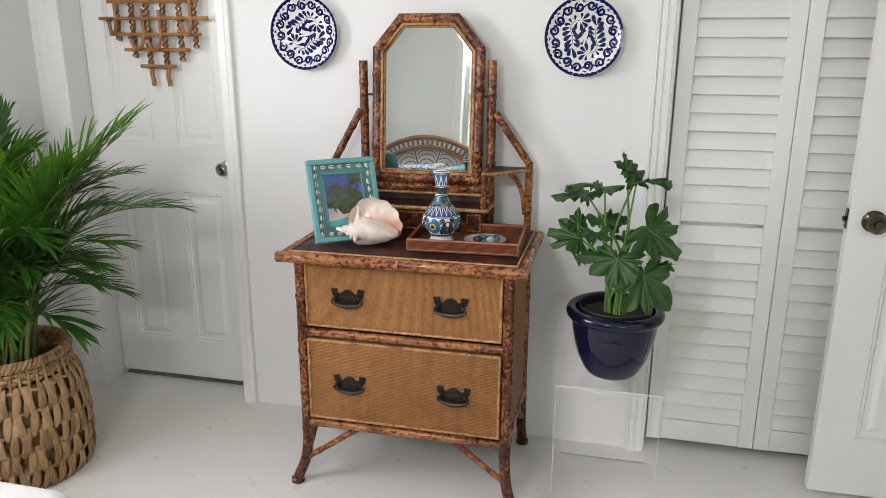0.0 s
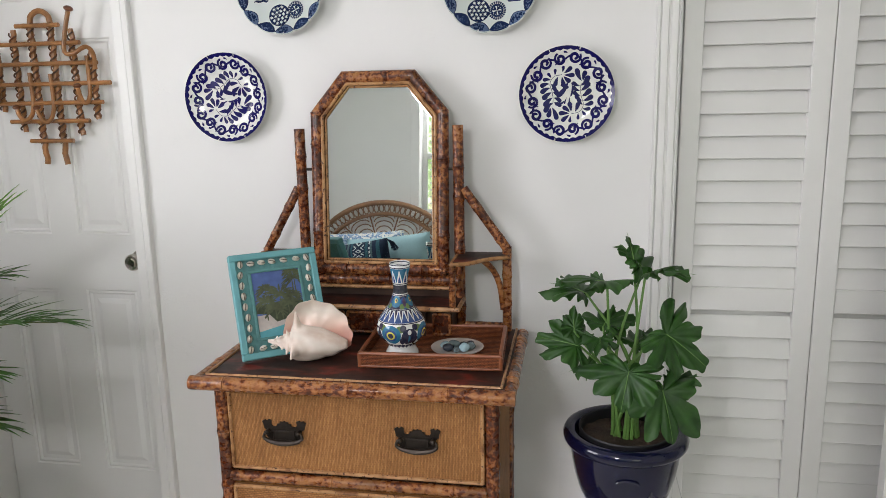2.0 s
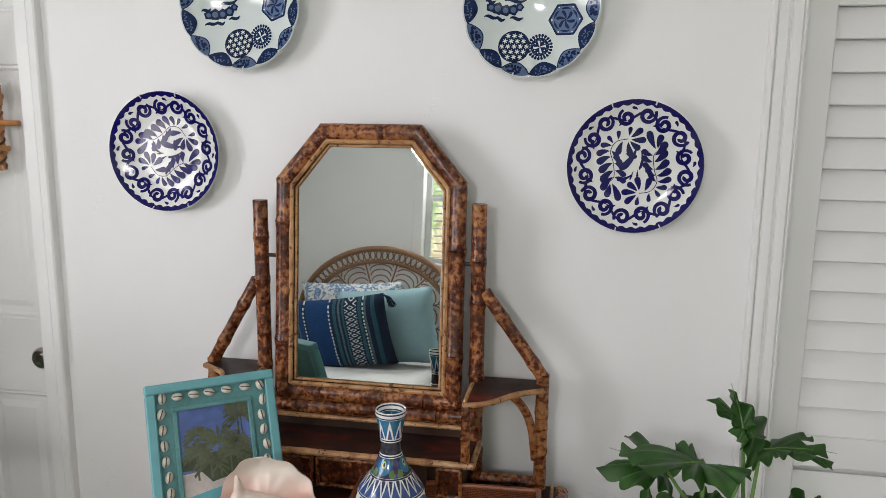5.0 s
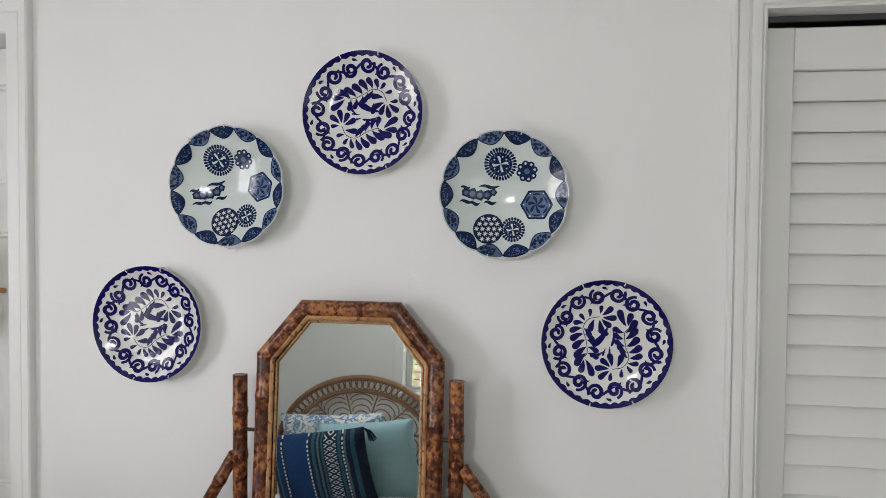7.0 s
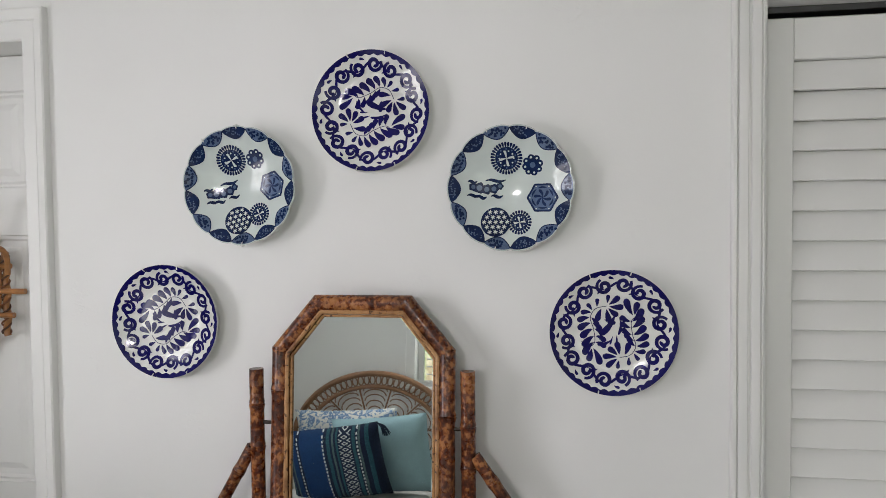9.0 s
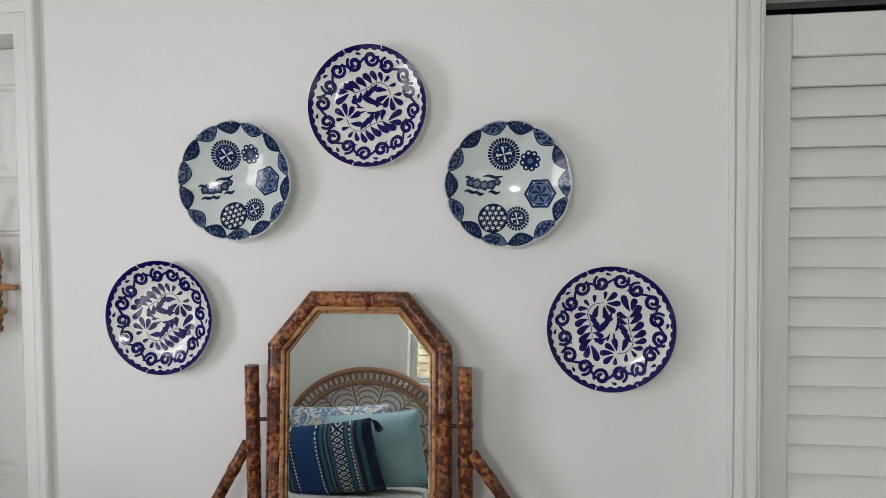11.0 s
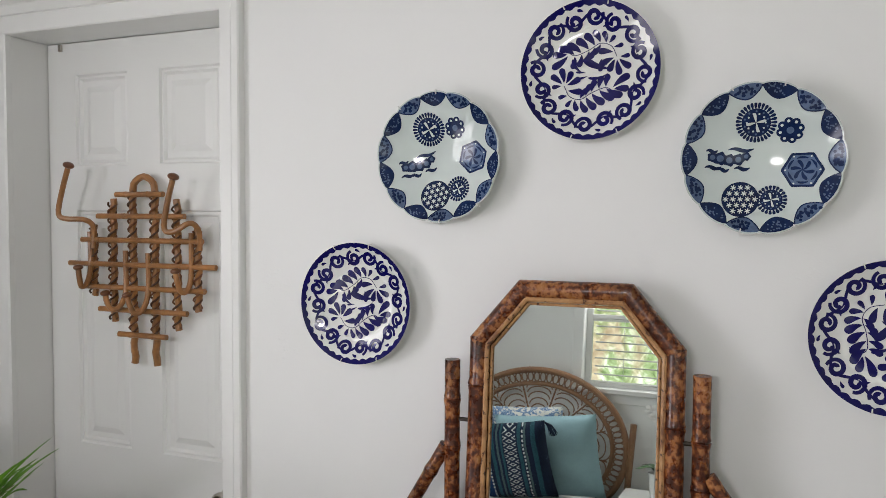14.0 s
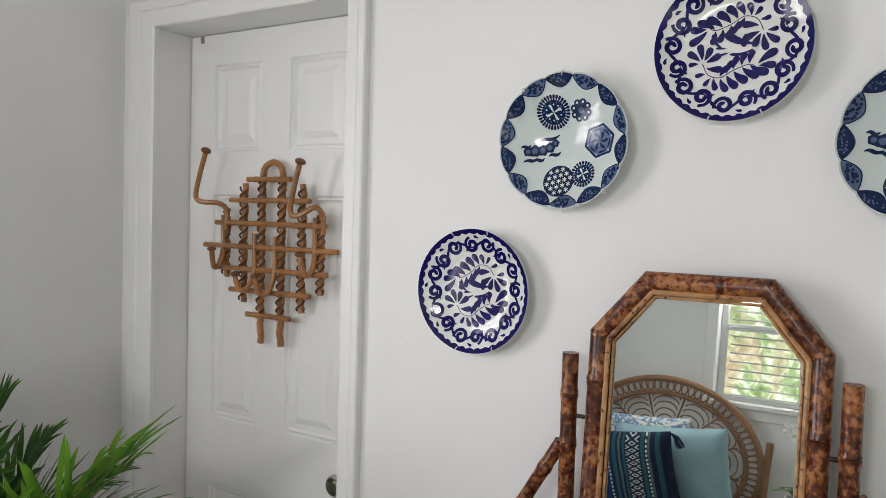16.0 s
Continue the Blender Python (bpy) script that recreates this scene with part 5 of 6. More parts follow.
# split-cane lashing at the crossings and spiralling up the uprights
for x, z0, z1 in COLS + ((-0.034, -0.16, 0.20), (0.034, -0.16, 0.20)):
    for turn in (0, math.pi):
        pts = [(x + 0.0092 * math.cos(t * (z1 - z0) * 13 + turn), -0.004 + 0.0092 * math.sin(t * (z1 - z0) * 13 + turn), z0 + (z1 - z0) * t / 12) for t in np.linspace(0, 12, 110)]
        part("lashing", tube(bmesh.new(), pts, 0.0026, 5), BIND if turn else RATTAN_DK, rack)


for pts, size in (
        ([(-0.150, -0.012, 0.060), (-0.146, -0.016, 0.112), (-0.158, -0.034, 0.130), (-0.190, -0.058, 0.132), (-0.208, -0.064, 0.146), (-0.192, -0.065, 0.205), (-0.170, -0.066, 0.262)], 0.0135),
        ([(0.176, -0.012, 0.060), (0.178, -0.018, 0.106), (0.166, -0.034, 0.124), (0.136, -0.054, 0.104), (0.116, -0.062, 0.112), (0.128, -0.064, 0.170), (0.148, -0.066, 0.230)], 0.0135),
        ([(-0.164, -0.010, 0.100), (-0.160, -0.012, 0.020), (-0.158, -0.026, -0.026), (-0.162, -0.040, -0.036), (-0.164, -0.045, -0.012), (-0.166, -0.046, 0.012)], 0.0120),
        ([(-0.048, -0.012, 0.055), (-0.046, -0.014, -0.040), (-0.050, -0.028, -0.078), (-0.064, -0.040, -0.088), (-0.076, -0.045, -0.070), (-0.080, -0.046, -0.048)], 0.0120),
        ([(0.022, -0.012, 0.050), (0.024, -0.014, -0.040), (0.020, -0.028, -0.084), (0.006, -0.040, -0.094), (-0.006, -0.045, -0.072), (-0.012, -0.046, -0.050)], 0.0120),
        ([(0.152, -0.012, 0.100), (0.152, -0.014, 0.000), (0.150, -0.026, -0.034), (0.142, -0.038, -0.036), (0.136, -0.044, -0.010), (0.134, -0.046, 0.012)], 0.0120)):
    stem = part("peg", tube(bmesh.new(), curve_points(pts, 26), 0.0066, 10), RATTAN, rack)
    a, b = Vector(pts[-2]), Vector(pts[-1])
    cap = part("tip", ball(bmesh.new(), (0, 0, 0), size, size, size * 0.62, 14, 8), RATTAN_DK, stem, "dark turned wooden tip")
    cap.matrix_basis = Matrix.Translation(b) @ (b - a).to_track_quat("Z", "Y").to_matrix().to_4x4()

# ---- things on the dresser ----
# leaning turquoise photo frame with shells
photo = thing("photo_frame", pose(0.562, -0.343, DTOP, -22, 0, 37), "turquoise picture frame edged with cowrie shells, standing on the dresser", "picture frame")
FW, FH = 0.110, 0.262
for a, b, c, e in ((-FW, FW, 0.0, 0.016), (-FW, FW, FH - 0.016, FH), (-FW, -FW + 0.016, 0.0162, FH - 0.0162), (FW - 0.016, FW, 0.0162, FH - 0.0162)):
    part("frame_bar", one_box(a, b, -0.020, 0.0, c, e, bev=0.002), TURQ, photo)
part("shell_bed", one_box(-FW + 0.014, FW - 0.014, -0.010, -0.001, 0.014, FH - 0.014), TURQ_WORN, photo, "worn blue-green inner border")
for a, b, c, e in ((-0.068, 0.068, 0.042, 0.050), (-0.068, 0.068, 0.212, 0.220), (-0.068, -0.060, 0.0502, 0.2118), (0.060, 0.068, 0.0502, 0.2118)):
    part("inner_bar", one_box(a, b, -0.0165, -0.0102, c, e, bev=0.0015), TURQ_WORN, photo)
print_ = part("photograph", one_box(-0.061, 0.061, -0.0108, -0.0101, 0.049, 0.213), PHOTO_SKY, photo, "photograph of palm trees by a pool", smooth=0)
part("sand", prism(bmesh.new(), [(-0.061, 0.062), (0.02, 0.074), (0.061, 0.088), (0.061, 0.112), (0.0, 0.106), (-0.061, 0.104)], -0.0112, -0.0109), PHOTO_SAND, print_, smooth=0)
part("pool", prism(bmesh.new(), [(-0.061, 0.049), (0.061, 0.049), (0.061, 0.092), (0.012, 0.076), (-0.061, 0.064)], -0.0114, -0.0109), PHOTO_SEA, print_, smooth=0)
part("hedge", prism(bmesh.new(), [(-0.061, 0.110), (-0.03, 0.106), (-0.012, 0.084), (0.02, 0.090), (0.045, 0.102), (0.061, 0.102), (0.061, 0.128), (0.03, 0.138), (-0.02, 0.132), (-0.061, 0.130)], -0.0116, -0.0109), PHOTO_HEDGE, print_, smooth=0)
rnd = random.Random(5)
for cx, cz, size in ((0.004, 0.150, 0.052), (-0.034, 0.138, 0.030), (0.022, 0.126, 0.034), (-0.012, 0.118, 0.030), (-0.030, 0.168, 0.026), (0.046, 0.190, 0.034), (0.034, 0.146, 0.028), (0.040, 0.208, 0.024)):
    bm = bmesh.new()
    for k in range(15):
        a = math.pi * (k / 14 * 1.25 - 0.125) + rnd.uniform(-0.1, 0.1)
        line = [(cx + math.cos(a) * size * t, cz + math.sin(a) * size * t - 0.020 * t * t * (size / 0.044)) for t in (0, 0.35, 0.7, 1.0)]
        for (x0, z0), (x1, z1), w in zip(line, line[1:], (0.0022, 0.0032, 0.0018)):
            d = math.hypot(x1 - x0, z1 - z0)
            nx, nz = -(z1 - z0) / d * w, (x1 - x0) / d * w
            q = [(x0 + nx, z0 + nz), (x1 + nx * 0.6, z1 + nz * 0.6), (x1 - nx * 0.6, z1 - nz * 0.6), (x0 - nx, z0 - nz)]
            q = [(min(0.0605, max(-0.0605, x)), min(0.2125, max(0.05, z))) for x, z in q]
            bm.faces.new([bm.verts.new((x, -0.0118 - 0.0001 * (k % 3), z)) for x, z in q])
    prism(bm, [(cx - 0.0015, max(0.09, cz - 0.06)), (cx + 0.002, max(0.09, cz - 0.06)), (cx + 0.001, cz), (cx - 0.001, cz)], -0.0118, -0.0112)
    part("printed_palm", bm, PHOTO_LEAF, print_, smooth=0)


def cowrie_mesh(s):
    bm = ball(bmesh.new(), (0, 0, 0), 0.0092 * s, 0.0055 * s, 0.0062 * s, 12, 8)
    box(bm, -0.0078 * s, 0.0078 * s, -0.0062 * s, -0.0050 * s, -0.0009, 0.0009, mat=1)
    me = bpy.data.meshes.new("cowrie")
    bm.to_mesh(me)
    bm.free()
    me.materials.append(COWRIE)
    me.materials.append(SLIT)
    me.shade_smooth()
    return me


BIG = cowrie_mesh(1.08)
ring_x, z_lo, z_hi = 0.085, 0.025, 0.237
spots = []
for k in range(9):
    t = k / 8
    spots += [(-ring_x + rnd.uniform(-0.003, 0.003), z_lo + (z_hi - z_lo) * t, 0, k), (ring_x + rnd.uniform(-0.003, 0.003), z_lo + (z_hi - z_lo) * t, 0, k + 1)]
for k in range(1, 6):
    x = -ring_x + 2 * ring_x * k / 6 + rnd.uniform(-0.004, 0.004)
    spots += [(x, z_hi, 90, k), (x, z_lo, 90, k + 1)]
for x, z, turn, k in spots:
    s = new("cowrie", BIG)
    s.parent = photo
    s.matrix_basis = pose(x, -0.0125, z, 0, turn + rnd.uniform(-24, 24) + 90, 0)
part("prop", one_box(-0.025, 0.025, 0.0, 0.004, 0.02, 0.20), TURQ, photo).matrix_basis = pose(0, 0.0008, 0.004, 2)

# conch: spire with knobs to one side, flared lip above
conch = thing("conch_shell", pose(0.628, -0.352, DTOP, 0, 0, 8), "large pale conch shell with rosy flared lip on the dresser", "seashell")
bm = bmesh.new()
nu, nv = 96, 40
grid = []
for i in range(nu + 1):
    t = i / nu
    x = -0.100 + 0.195 * t
    if t < 0.32:
        q0 = t / 0.32
        base = (0.0025 + 0.0235 * q0 ** 1.2) * (1 + 0.18 * (abs(math.sin(q0 * 5.0 * math.pi)) ** 0.7 - 0.5) * (1 - 0.3 * q0))
    else:
        q0 = (t - 0.32) / 0.68
        base = 0.0095 + 0.0335 * (math.sin(math.pi * (0.34 + 0.66 * q0) ** 0.9) ** 0.9)
    ring = []
    for k in range(nv):
        a = 2 * math.pi * k / nv
        knob = 0.0
        for centre, amp, width in ((0.11, 0.006, 0.014), (0.19, 0.011, 0.016), (0.27, 0.021, 0.020), (0.385, 0.040, 0.036)):
            lump = max(0.0, math.cos(a * 4 + 1.2 + centre * 12)) ** 5
            knob += amp * lump * math.exp(-((t - centre) / width) ** 2)
        ridge = 0.0004 * math.sin(t * 44 + 3 * math.sin(a)) * (t > 0.36)
        fold_out = 0.0050 * max(0.0, math.cos(a * 4 + 5.8)) ** 2 * math.exp(-max(0.0, t - 0.40) / 0.22) * (t > 0.36)
        q = base + knob + ridge + fold_out + 0.0026 * noise.noise(Vector((x * 40, math.cos(a) * 2, math.sin(a) * 2)))
        ring.append(bm.verts.new((x, -0.012 + math.cos(a) * q * 1.05, 0.046 + math.sin(a) * q - 0.010 * t)))
    grid.append(ring)
for a, b in zip(grid, grid[1:]):
    for k in range(nv):
        bm.faces.new((a[k], a[(k + 1) % nv], b[(k + 1) % nv], b[k]))
bm.faces.new(grid[0]), bm.faces.new(grid[-1][::-1])
part("body_whorl", bm, SHELL, conch, smooth=60)
bm = bmesh.new()
front, rear = [], []
for i in range(49):
    u = i / 48
    fan = math.pi * (1.0 - 1.17 * u)
    reach = (0.090 + 0.006 * math.sin(u * 5.0)) * (1 + 0.022 * math.sin(u * 48) + 0.012 * math.sin(u * 23))
    fa, ra = [], []
    for j in range(17):
        t = j / 16
        r = 0.012 + reach * t
        x = 0.016 + r * math.cos(fan) * (0.78 if math.cos(fan) < 0 else 0.92)
        z = 0.047 + r * math.sin(fan) * (1.0 - 0.10 * t) * (1.0 if math.sin(fan) > 0 else 0.62)
        y = -0.006 + 0.040 * math.sin(math.pi * t * 0.60) - 0.030 * t ** 3 + 0.0030 * math.sin(u * 40) * t * t
        fa.append(bm.verts.new((x, y, z))), ra.append(bm.verts.new((x, y + 0.0050 - 0.0028 * t, z + 0.0006)))
    front.append(fa), rear.append(ra)
for i in range(48):
    for j in range(16):
        bm.faces.new((front[i][j], front[i + 1][j], front[i + 1][j + 1], front[i][j + 1]))
        bm.faces.new((rear[i][j], rear[i][j + 1], rear[i + 1][j + 1], rear[i + 1][j]))
    bm.faces.new((front[i][16], front[i + 1][16], rear[i + 1][16], rear[i][16]))
for e in (0, 48):
    for j in range(16):
        bm.faces.new((front[e][j], front[e][j + 1], rear[e][j + 1], rear[e][j]))
part("lip", bm, LIP, conch, "rosy flared shell lip", smooth=60)

# woven tray
TX0, TX1, TY0, TY1, TZ = -0.170, 0.170, -0.118, 0.118, 0.036
tray = thing("tray", pose(0.931, -0.283, DTOP, 0, 0, 2.5), "shallow reddish woven cane tray on the dresser", "tray")
part("base", one_box(TX0 + 0.004, TX1 - 0.004, TY0 + 0.004, TY1 - 0.004, 0.0, 0.007), TRAYWEAVE, tray)
for a, b, c, e in ((TX0, TX1, TY0, TY0 + 0.008), (TX0, TX1, TY1 - 0.008, TY1), (TX0, TX0 + 0.008, TY0 + 0.0082, TY1 - 0.0082), (TX1 - 0.008, TX1, TY0 + 0.0082, TY1 - 0.0082)):
    part("side", one_box(a, b, c, e, 0.001, TZ - 0.003, bev=0.0015), TRAYWEAVE, tray)
RIMCANE = plain("tray_rim", (0.24, 0.072, 0.026), 0.4, vary=0.45, scale=120, bump=0.5)
rim = bmesh.new()
corners = [(TX0 + 0.004, TY0 + 0.004), (TX1 - 0.004, TY0 + 0.004), (TX1 - 0.004, TY1 - 0.004), (TX0 + 0.004, TY1 - 0.004)]
for i in range(4):
    a, b = corners[i], corners[(i + 1) % 4]
    tube(rim, [(*a, TZ - 0.002), (*b, TZ - 0.002)], 0.0048, 8)
    tube(rim, [(*a, 0.004), (*b, 0.004)], 0.0050, 8)
    tube(rim, [(*a, 0.002), (*a, TZ - 0.002)], 0.0056, 8)
part("rim", rim, RIMCANE, tray)

# painted vase
vase = thing("vase", pose(0.853, -0.318, DTOP + 0.0075, 0, 0, -58), "white pottery vase painted with blue and green flowers, in the tray", "vase")
part("body", lathe(bmesh.new(), [(0.0, 0.002), (0.036, 0.0), (0.040, 0.002), (0.0395, 0.008), (0.034, 0.017), (0.0315, 0.022), (0.036, 0.029), (0.046, 0.040), (0.0570, 0.053), (0.0605, 0.066), (0.0590, 0.080), (0.0520, 0.096), (0.0400, 0.112), (0.0295, 0.127), (0.0225, 0.143), (0.0180, 0.156), (0.0172, 0.170), (0.0185, 0.186), (0.0215, 0.204), (0.0252, 0.219), (0.0258, 0.226), (0.0245, 0.229), (0.0218, 0.226), (0.0185, 0.212), (0.0145, 0.190), (0.0130, 0.165), (0.0, 0.150)], 72), VASE, vase, smooth=60)

# saucer with polished stones
saucer = thing("saucer", pose(0.985, -0.288, DTOP + 0.0072), "small glazed saucer in the tray", "saucer")
part("dish", lathe(bmesh.new(), [(0.0, 0.004), (0.028, 0.004), (0.046, 0.007), (0.062, 0.0125), (0.065, 0.013), (0.064, 0.011), (0.046, 0.003), (0.030, 0.0), (0.0, 0.0)], 56), DISHGLASS, saucer, smooth=60)
for i, (x, y, r, ry, rz, m, lab) in enumerate(((-0.020, -0.014, 0.0145, 0.012, 0.010, STONE_A, "smooth black stone in the saucer"), (0.020, -0.014, 0.0135, 0.012, 0.0115, STONE_B, "pale blue polished stone in the saucer"), (0.002, -0.020, 0.012, 0.008, 0.007, STONE_C, "grey striped polished stone in the saucer"),
                                            (0.034, 0.004, 0.013, 0.011, 0.009, STONE_C, "grey striped polished stone in the saucer"), (0.016, 0.010, 0.014, 0.010, 0.009, STONE_A, "smooth black stone in the saucer"), (-0.010, 0.012, 0.016, 0.012, 0.010, STONE_C, "grey striped polished stone in the saucer"),
                                            (-0.030, 0.004, 0.014, 0.012, 0.009, STONE_B, "pale blue polished stone in the saucer"), (0.030, 0.020, 0.012, 0.010, 0.008, STONE_A, "smooth black stone in the saucer"))):
    st = solo("pebble", ball(bmesh.new(), (0, 0, 0), r, ry, rz, 16, 10, bumps=0.10, seed=i), m, lab, "stone", "stones in the saucer", smooth=80)
    st.matrix_basis = pose(0.985 + x, -0.288 + y, DTOP + 0.0118 + rz * 0.95 + 0.12 * max(0, math.hypot(x, y) - 0.028), 0, 0, 37 * i)

# ---- acrylic stand, blue pot and philodendron ----
stand = thing("plant_stand", pose(0, 0, 0), "clear acrylic waterfall stand under the potted plant", "plant stand")
sheet = part("bent_sheet", prism(bmesh.new(), [(-0.470, 0.0), (-0.470, 0.440), (-0.090, 0.440), (-0.090, 0.0), (-0.097, 0.0), (-0.097, 0.433), (-0.463, 0.433), (-0.463, 0.0)], -1.536, -1.236), ACRYLIC, stand)
sheet.matrix_basis = pose(0, 0, 0, 0, 0, 90)
sheet.visible_shadow = False
# added pale strips: edge highlights as colour, over the dark refraction line
part("edge", one_box(1.2358, 1.5362, -0.4715, -0.4690, 0.4345, 0.4415, bev=0.0008), EDGE_GLINT, stand, "pale strip standing in for the glint on the sheet's edge")
for x in (1.2360, 1.5345):
    part("edge", one_box(x - 0.0006, x + 0.0010, -0.4712, -0.4692, 0.002, 0.434), EDGE_GLINT, stand, "pale strip standing in for the glint on the sheet's edge")
POTX, POTY, POTZ = 1.390, -0.335, 0.4405
pot = thing("plant_pot", pose(POTX, POTY, POTZ), "glossy navy-blue ceramic pot with a rolled rim on a clear stand", "plant pot")
part("body", lathe(bmesh.new(), [(0.0, 0.001), (0.066, 0.001), (0.072, 0.004), (0.085, 0.020), (0.104, 0.060), (0.116, 0.100), (0.1235, 0.140), (0.1265, 0.168), (0.128, 0.176), (0.138, 0.180), (0.1435, 0.188), (0.1445, 0.198), (0.140, 0.208), (0.130, 0.213), (0.118, 0.211), (0.112, 0.202), (0.108, 0.180), (0.105, 0.150), (0.0, 0.140)], 72), NAVY, pot, smooth=50)
part("liner", lathe(bmesh.new(), [(0.106, 0.15), (0.108, 0.214), (0.106, 0.217), (0.103, 0.214), (0.102, 0.190)], 56), NURSERY, pot, "black plastic nursery pot")
part("relief", tube(bmesh.new(), [(0.026 * math.sin(t), -0.1218 - 0.0035 * math.cos(t * 0.9), 0.128 + 0.013 * math.cos(t)) for t in np.linspace(-1.3, 1.3, 13)], 0.0028, 6), NAVY, pot, "small moulded arch on the pot")
bm = lathe(bmesh.new(), [(0.0, 0.193), (0.03, 0.195), (0.06, 0.191), (0.085, 0.193), (0.1025, 0.189)], 40)
for v in bm.verts:
    v.co.z += 0.006 * noise.noise(v.co * 55)
part("soil", bm, SOIL, pot, "dark crumbly potting soil")


def lobed_leaf(length, width, deep, lobes, seed, droop=0.3, fold=0.22):
    """A split-leaf blade: finger lobes round the end of the stalk, raised veins, folded along the midrib; tip towards +y."""
    rnd = random.Random(seed)
    bm = bmesh.new()
    n, rings = 180, 7
    base = 0.10 * length
    size = [rnd.uniform(0.66, 1.18) for _ in range(lobes + 2)]

    def place(a, q):
        u = abs(a) / math.pi
        k = a * lobes / (2 * math.pi) + 0.30 * math.sin(2 * a + seed) * math.sin(a / 2) ** 2 * math.cos(a / 2) ** 2 * 4
        cut = abs(math.cos(math.pi * k)) ** 0.72 * (0.88 + 0.12 * abs(math.sin(a * lobes * 1.5 + seed)))
        own = size[int(round(k)) % lobes]
        reach = (1 - deep * (1 - cut)) * own * (1 - 0.86 * math.exp(-((1 - u) * math.pi / 0.30) ** 2))
        x = width * 0.54 * math.sin(a) * reach * q
        y = base + (0.84 if math.cos(a) > 0 else 0.46) * length * math.cos(a) * reach * q
        rib = 0.0028 * math.cos(2 * math.pi * k) * q * (1 - q * 0.5)
        z = fold * abs(x) - droop * length * (y / length) ** 2 * 0.6 + rib - 0.22 * abs(x) * q * q + 0.010 * q * q * math.sin(a * 3 + seed) + 0.007 * q ** 3 * math.sin(a * lobes * 2 + seed)
        return bm.verts.new((x, y, z))

    hub = bm.verts.new((0, base, -droop * length * 0.006))
    grid = [[place(-math.pi + 2 * math.pi * i / n, (r + 1) / rings) for i in range(n)] for r in range(rings)]
    for i in range(n):
        j = (i + 1) % n
        bm.faces.new((hub, grid[0][i], grid[0][j]))
        for r in range(rings - 1):
            bm.faces.new((grid[r][i], grid[r + 1][i], grid[r + 1][j], grid[r][j]))
    tube(bm, [(0, length * t, -droop * length * t * t * 0.6 + 0.0016 * (t > 0.05)) for t in (0, 0.2, 0.45, 0.65, 0.85)], [0.0016, 0.0011, 0.0008, 0.0006, 0.0004], 5, mat=1)
    return bm


plant = thing("philodendron", pose(POTX, POTY, POTZ + 0.188), "split-leaf philodendron with glossy dark green leaves in the blue pot", "house plant")
bx, by, bz = POTX, POTY, POTZ + 0.188
# stalk top in the room, leaf heading (degrees), pitch, roll, length, width, lobe depth
for i, (x, y, z, yaw, pitch, roll, ln, wd, deep) in enumerate((
        (1.294, -0.330, 0.975, 62, 14, -4, 0.115, 0.150, 0.6), (1.338, -0.370, 1.014, 118, 8, 4, 0.105, 0.155, 0.6), (1.424, -0.330, 1.024, -78, 5, -6, 0.135, 0.115, 0.6),
        (1.398, -0.330, 1.050, 24, 66, 0, 0.085, 0.036, 0.1), (1.420, -0.320, 1.031, 52, 42, 10, 0.100, 0.095, 0.6), (1.284, -0.360, 0.856, 72, 18, -42, 0.108, 0.115, 0.6),
        (1.268, -0.350, 0.890, 6, 56, 0, 0.075, 0.060, 0.4), (1.333, -0.330, 0.895, -24, 34, 8, 0.085, 0.095, 0.6), (1.326, -0.370, 0.883, 178, -8, 0, 0.075, 0.080, 0.4),
        (1.457, -0.400, 0.912, -126, -36, 30, 0.135, 0.175, 0.6), (1.389, -0.430, 0.836, 163, -52, -4, 0.110, 0.160, 0.6), (1.456, -0.430, 0.801, -162, -62, 6, 0.150, 0.155, 0.6),
        (1.480, -0.390, 0.790, -84, 26, 24, 0.080, 0.080, 0.6), (1.303, -0.360, 0.806, 86, -14, -30, 0.058, 0.050, 0.1), (1.407, -0.310, 0.850, -32, 12, 0, 0.085, 0.095, 0.6),
        (1.427, -0.330, 0.866, -104, -18, 16, 0.080, 0.080, 0.4), (1.359, -0.300, 0.884, -62, 36, 12, 0.070, 0.065, 0.4))):
    leaf = part("leaf", lobed_leaf(ln, wd * 1.12, 0.40 if deep > 0.5 else 0.32 if deep > 0.3 else 0.10, 8 if deep > 0.5 else 6 if deep > 0.3 else 5, i + 1), (PHILO, PETIOLE), plant, smooth=70)
    leaf.matrix_basis = Matrix.Translation((x - bx, y - by, z - bz)) @ pose(0, 0, 0, 0, 0, yaw) @ pose(0, 0, 0, pitch, roll, 0)
    a = i * 2.4
    root = (0.030 * math.cos(a), 0.022 * math.sin(a), 0.0)
    top = (x - bx, y - by, z - bz)
    mid = (root[0] * 1.1 + top[0] * 0.30, root[1] * 1.1 + top[1] * 0.30, top[2] * 0.55)
    part("stalk", tube(bmesh.new(), curve_points([root, mid, top], 14), [0.0046 - 0.0020 * k / 14 for k in range(15)], 7), PETIOLE, plant, "pale green stalk")

# ---- areca palm in a woven basket ----
BX, BY = -0.552, -0.605
basket = thing("basket", pose(BX, BY, 0.0), "tall brown woven water-hyacinth basket holding the palm", "basket")
BH = 0.430


def belly(z):
    t = z / BH
    return 0.198 + 0.026 * math.sin(math.pi * min(1, t * 0.9 + 0.12)) - 0.020 * t


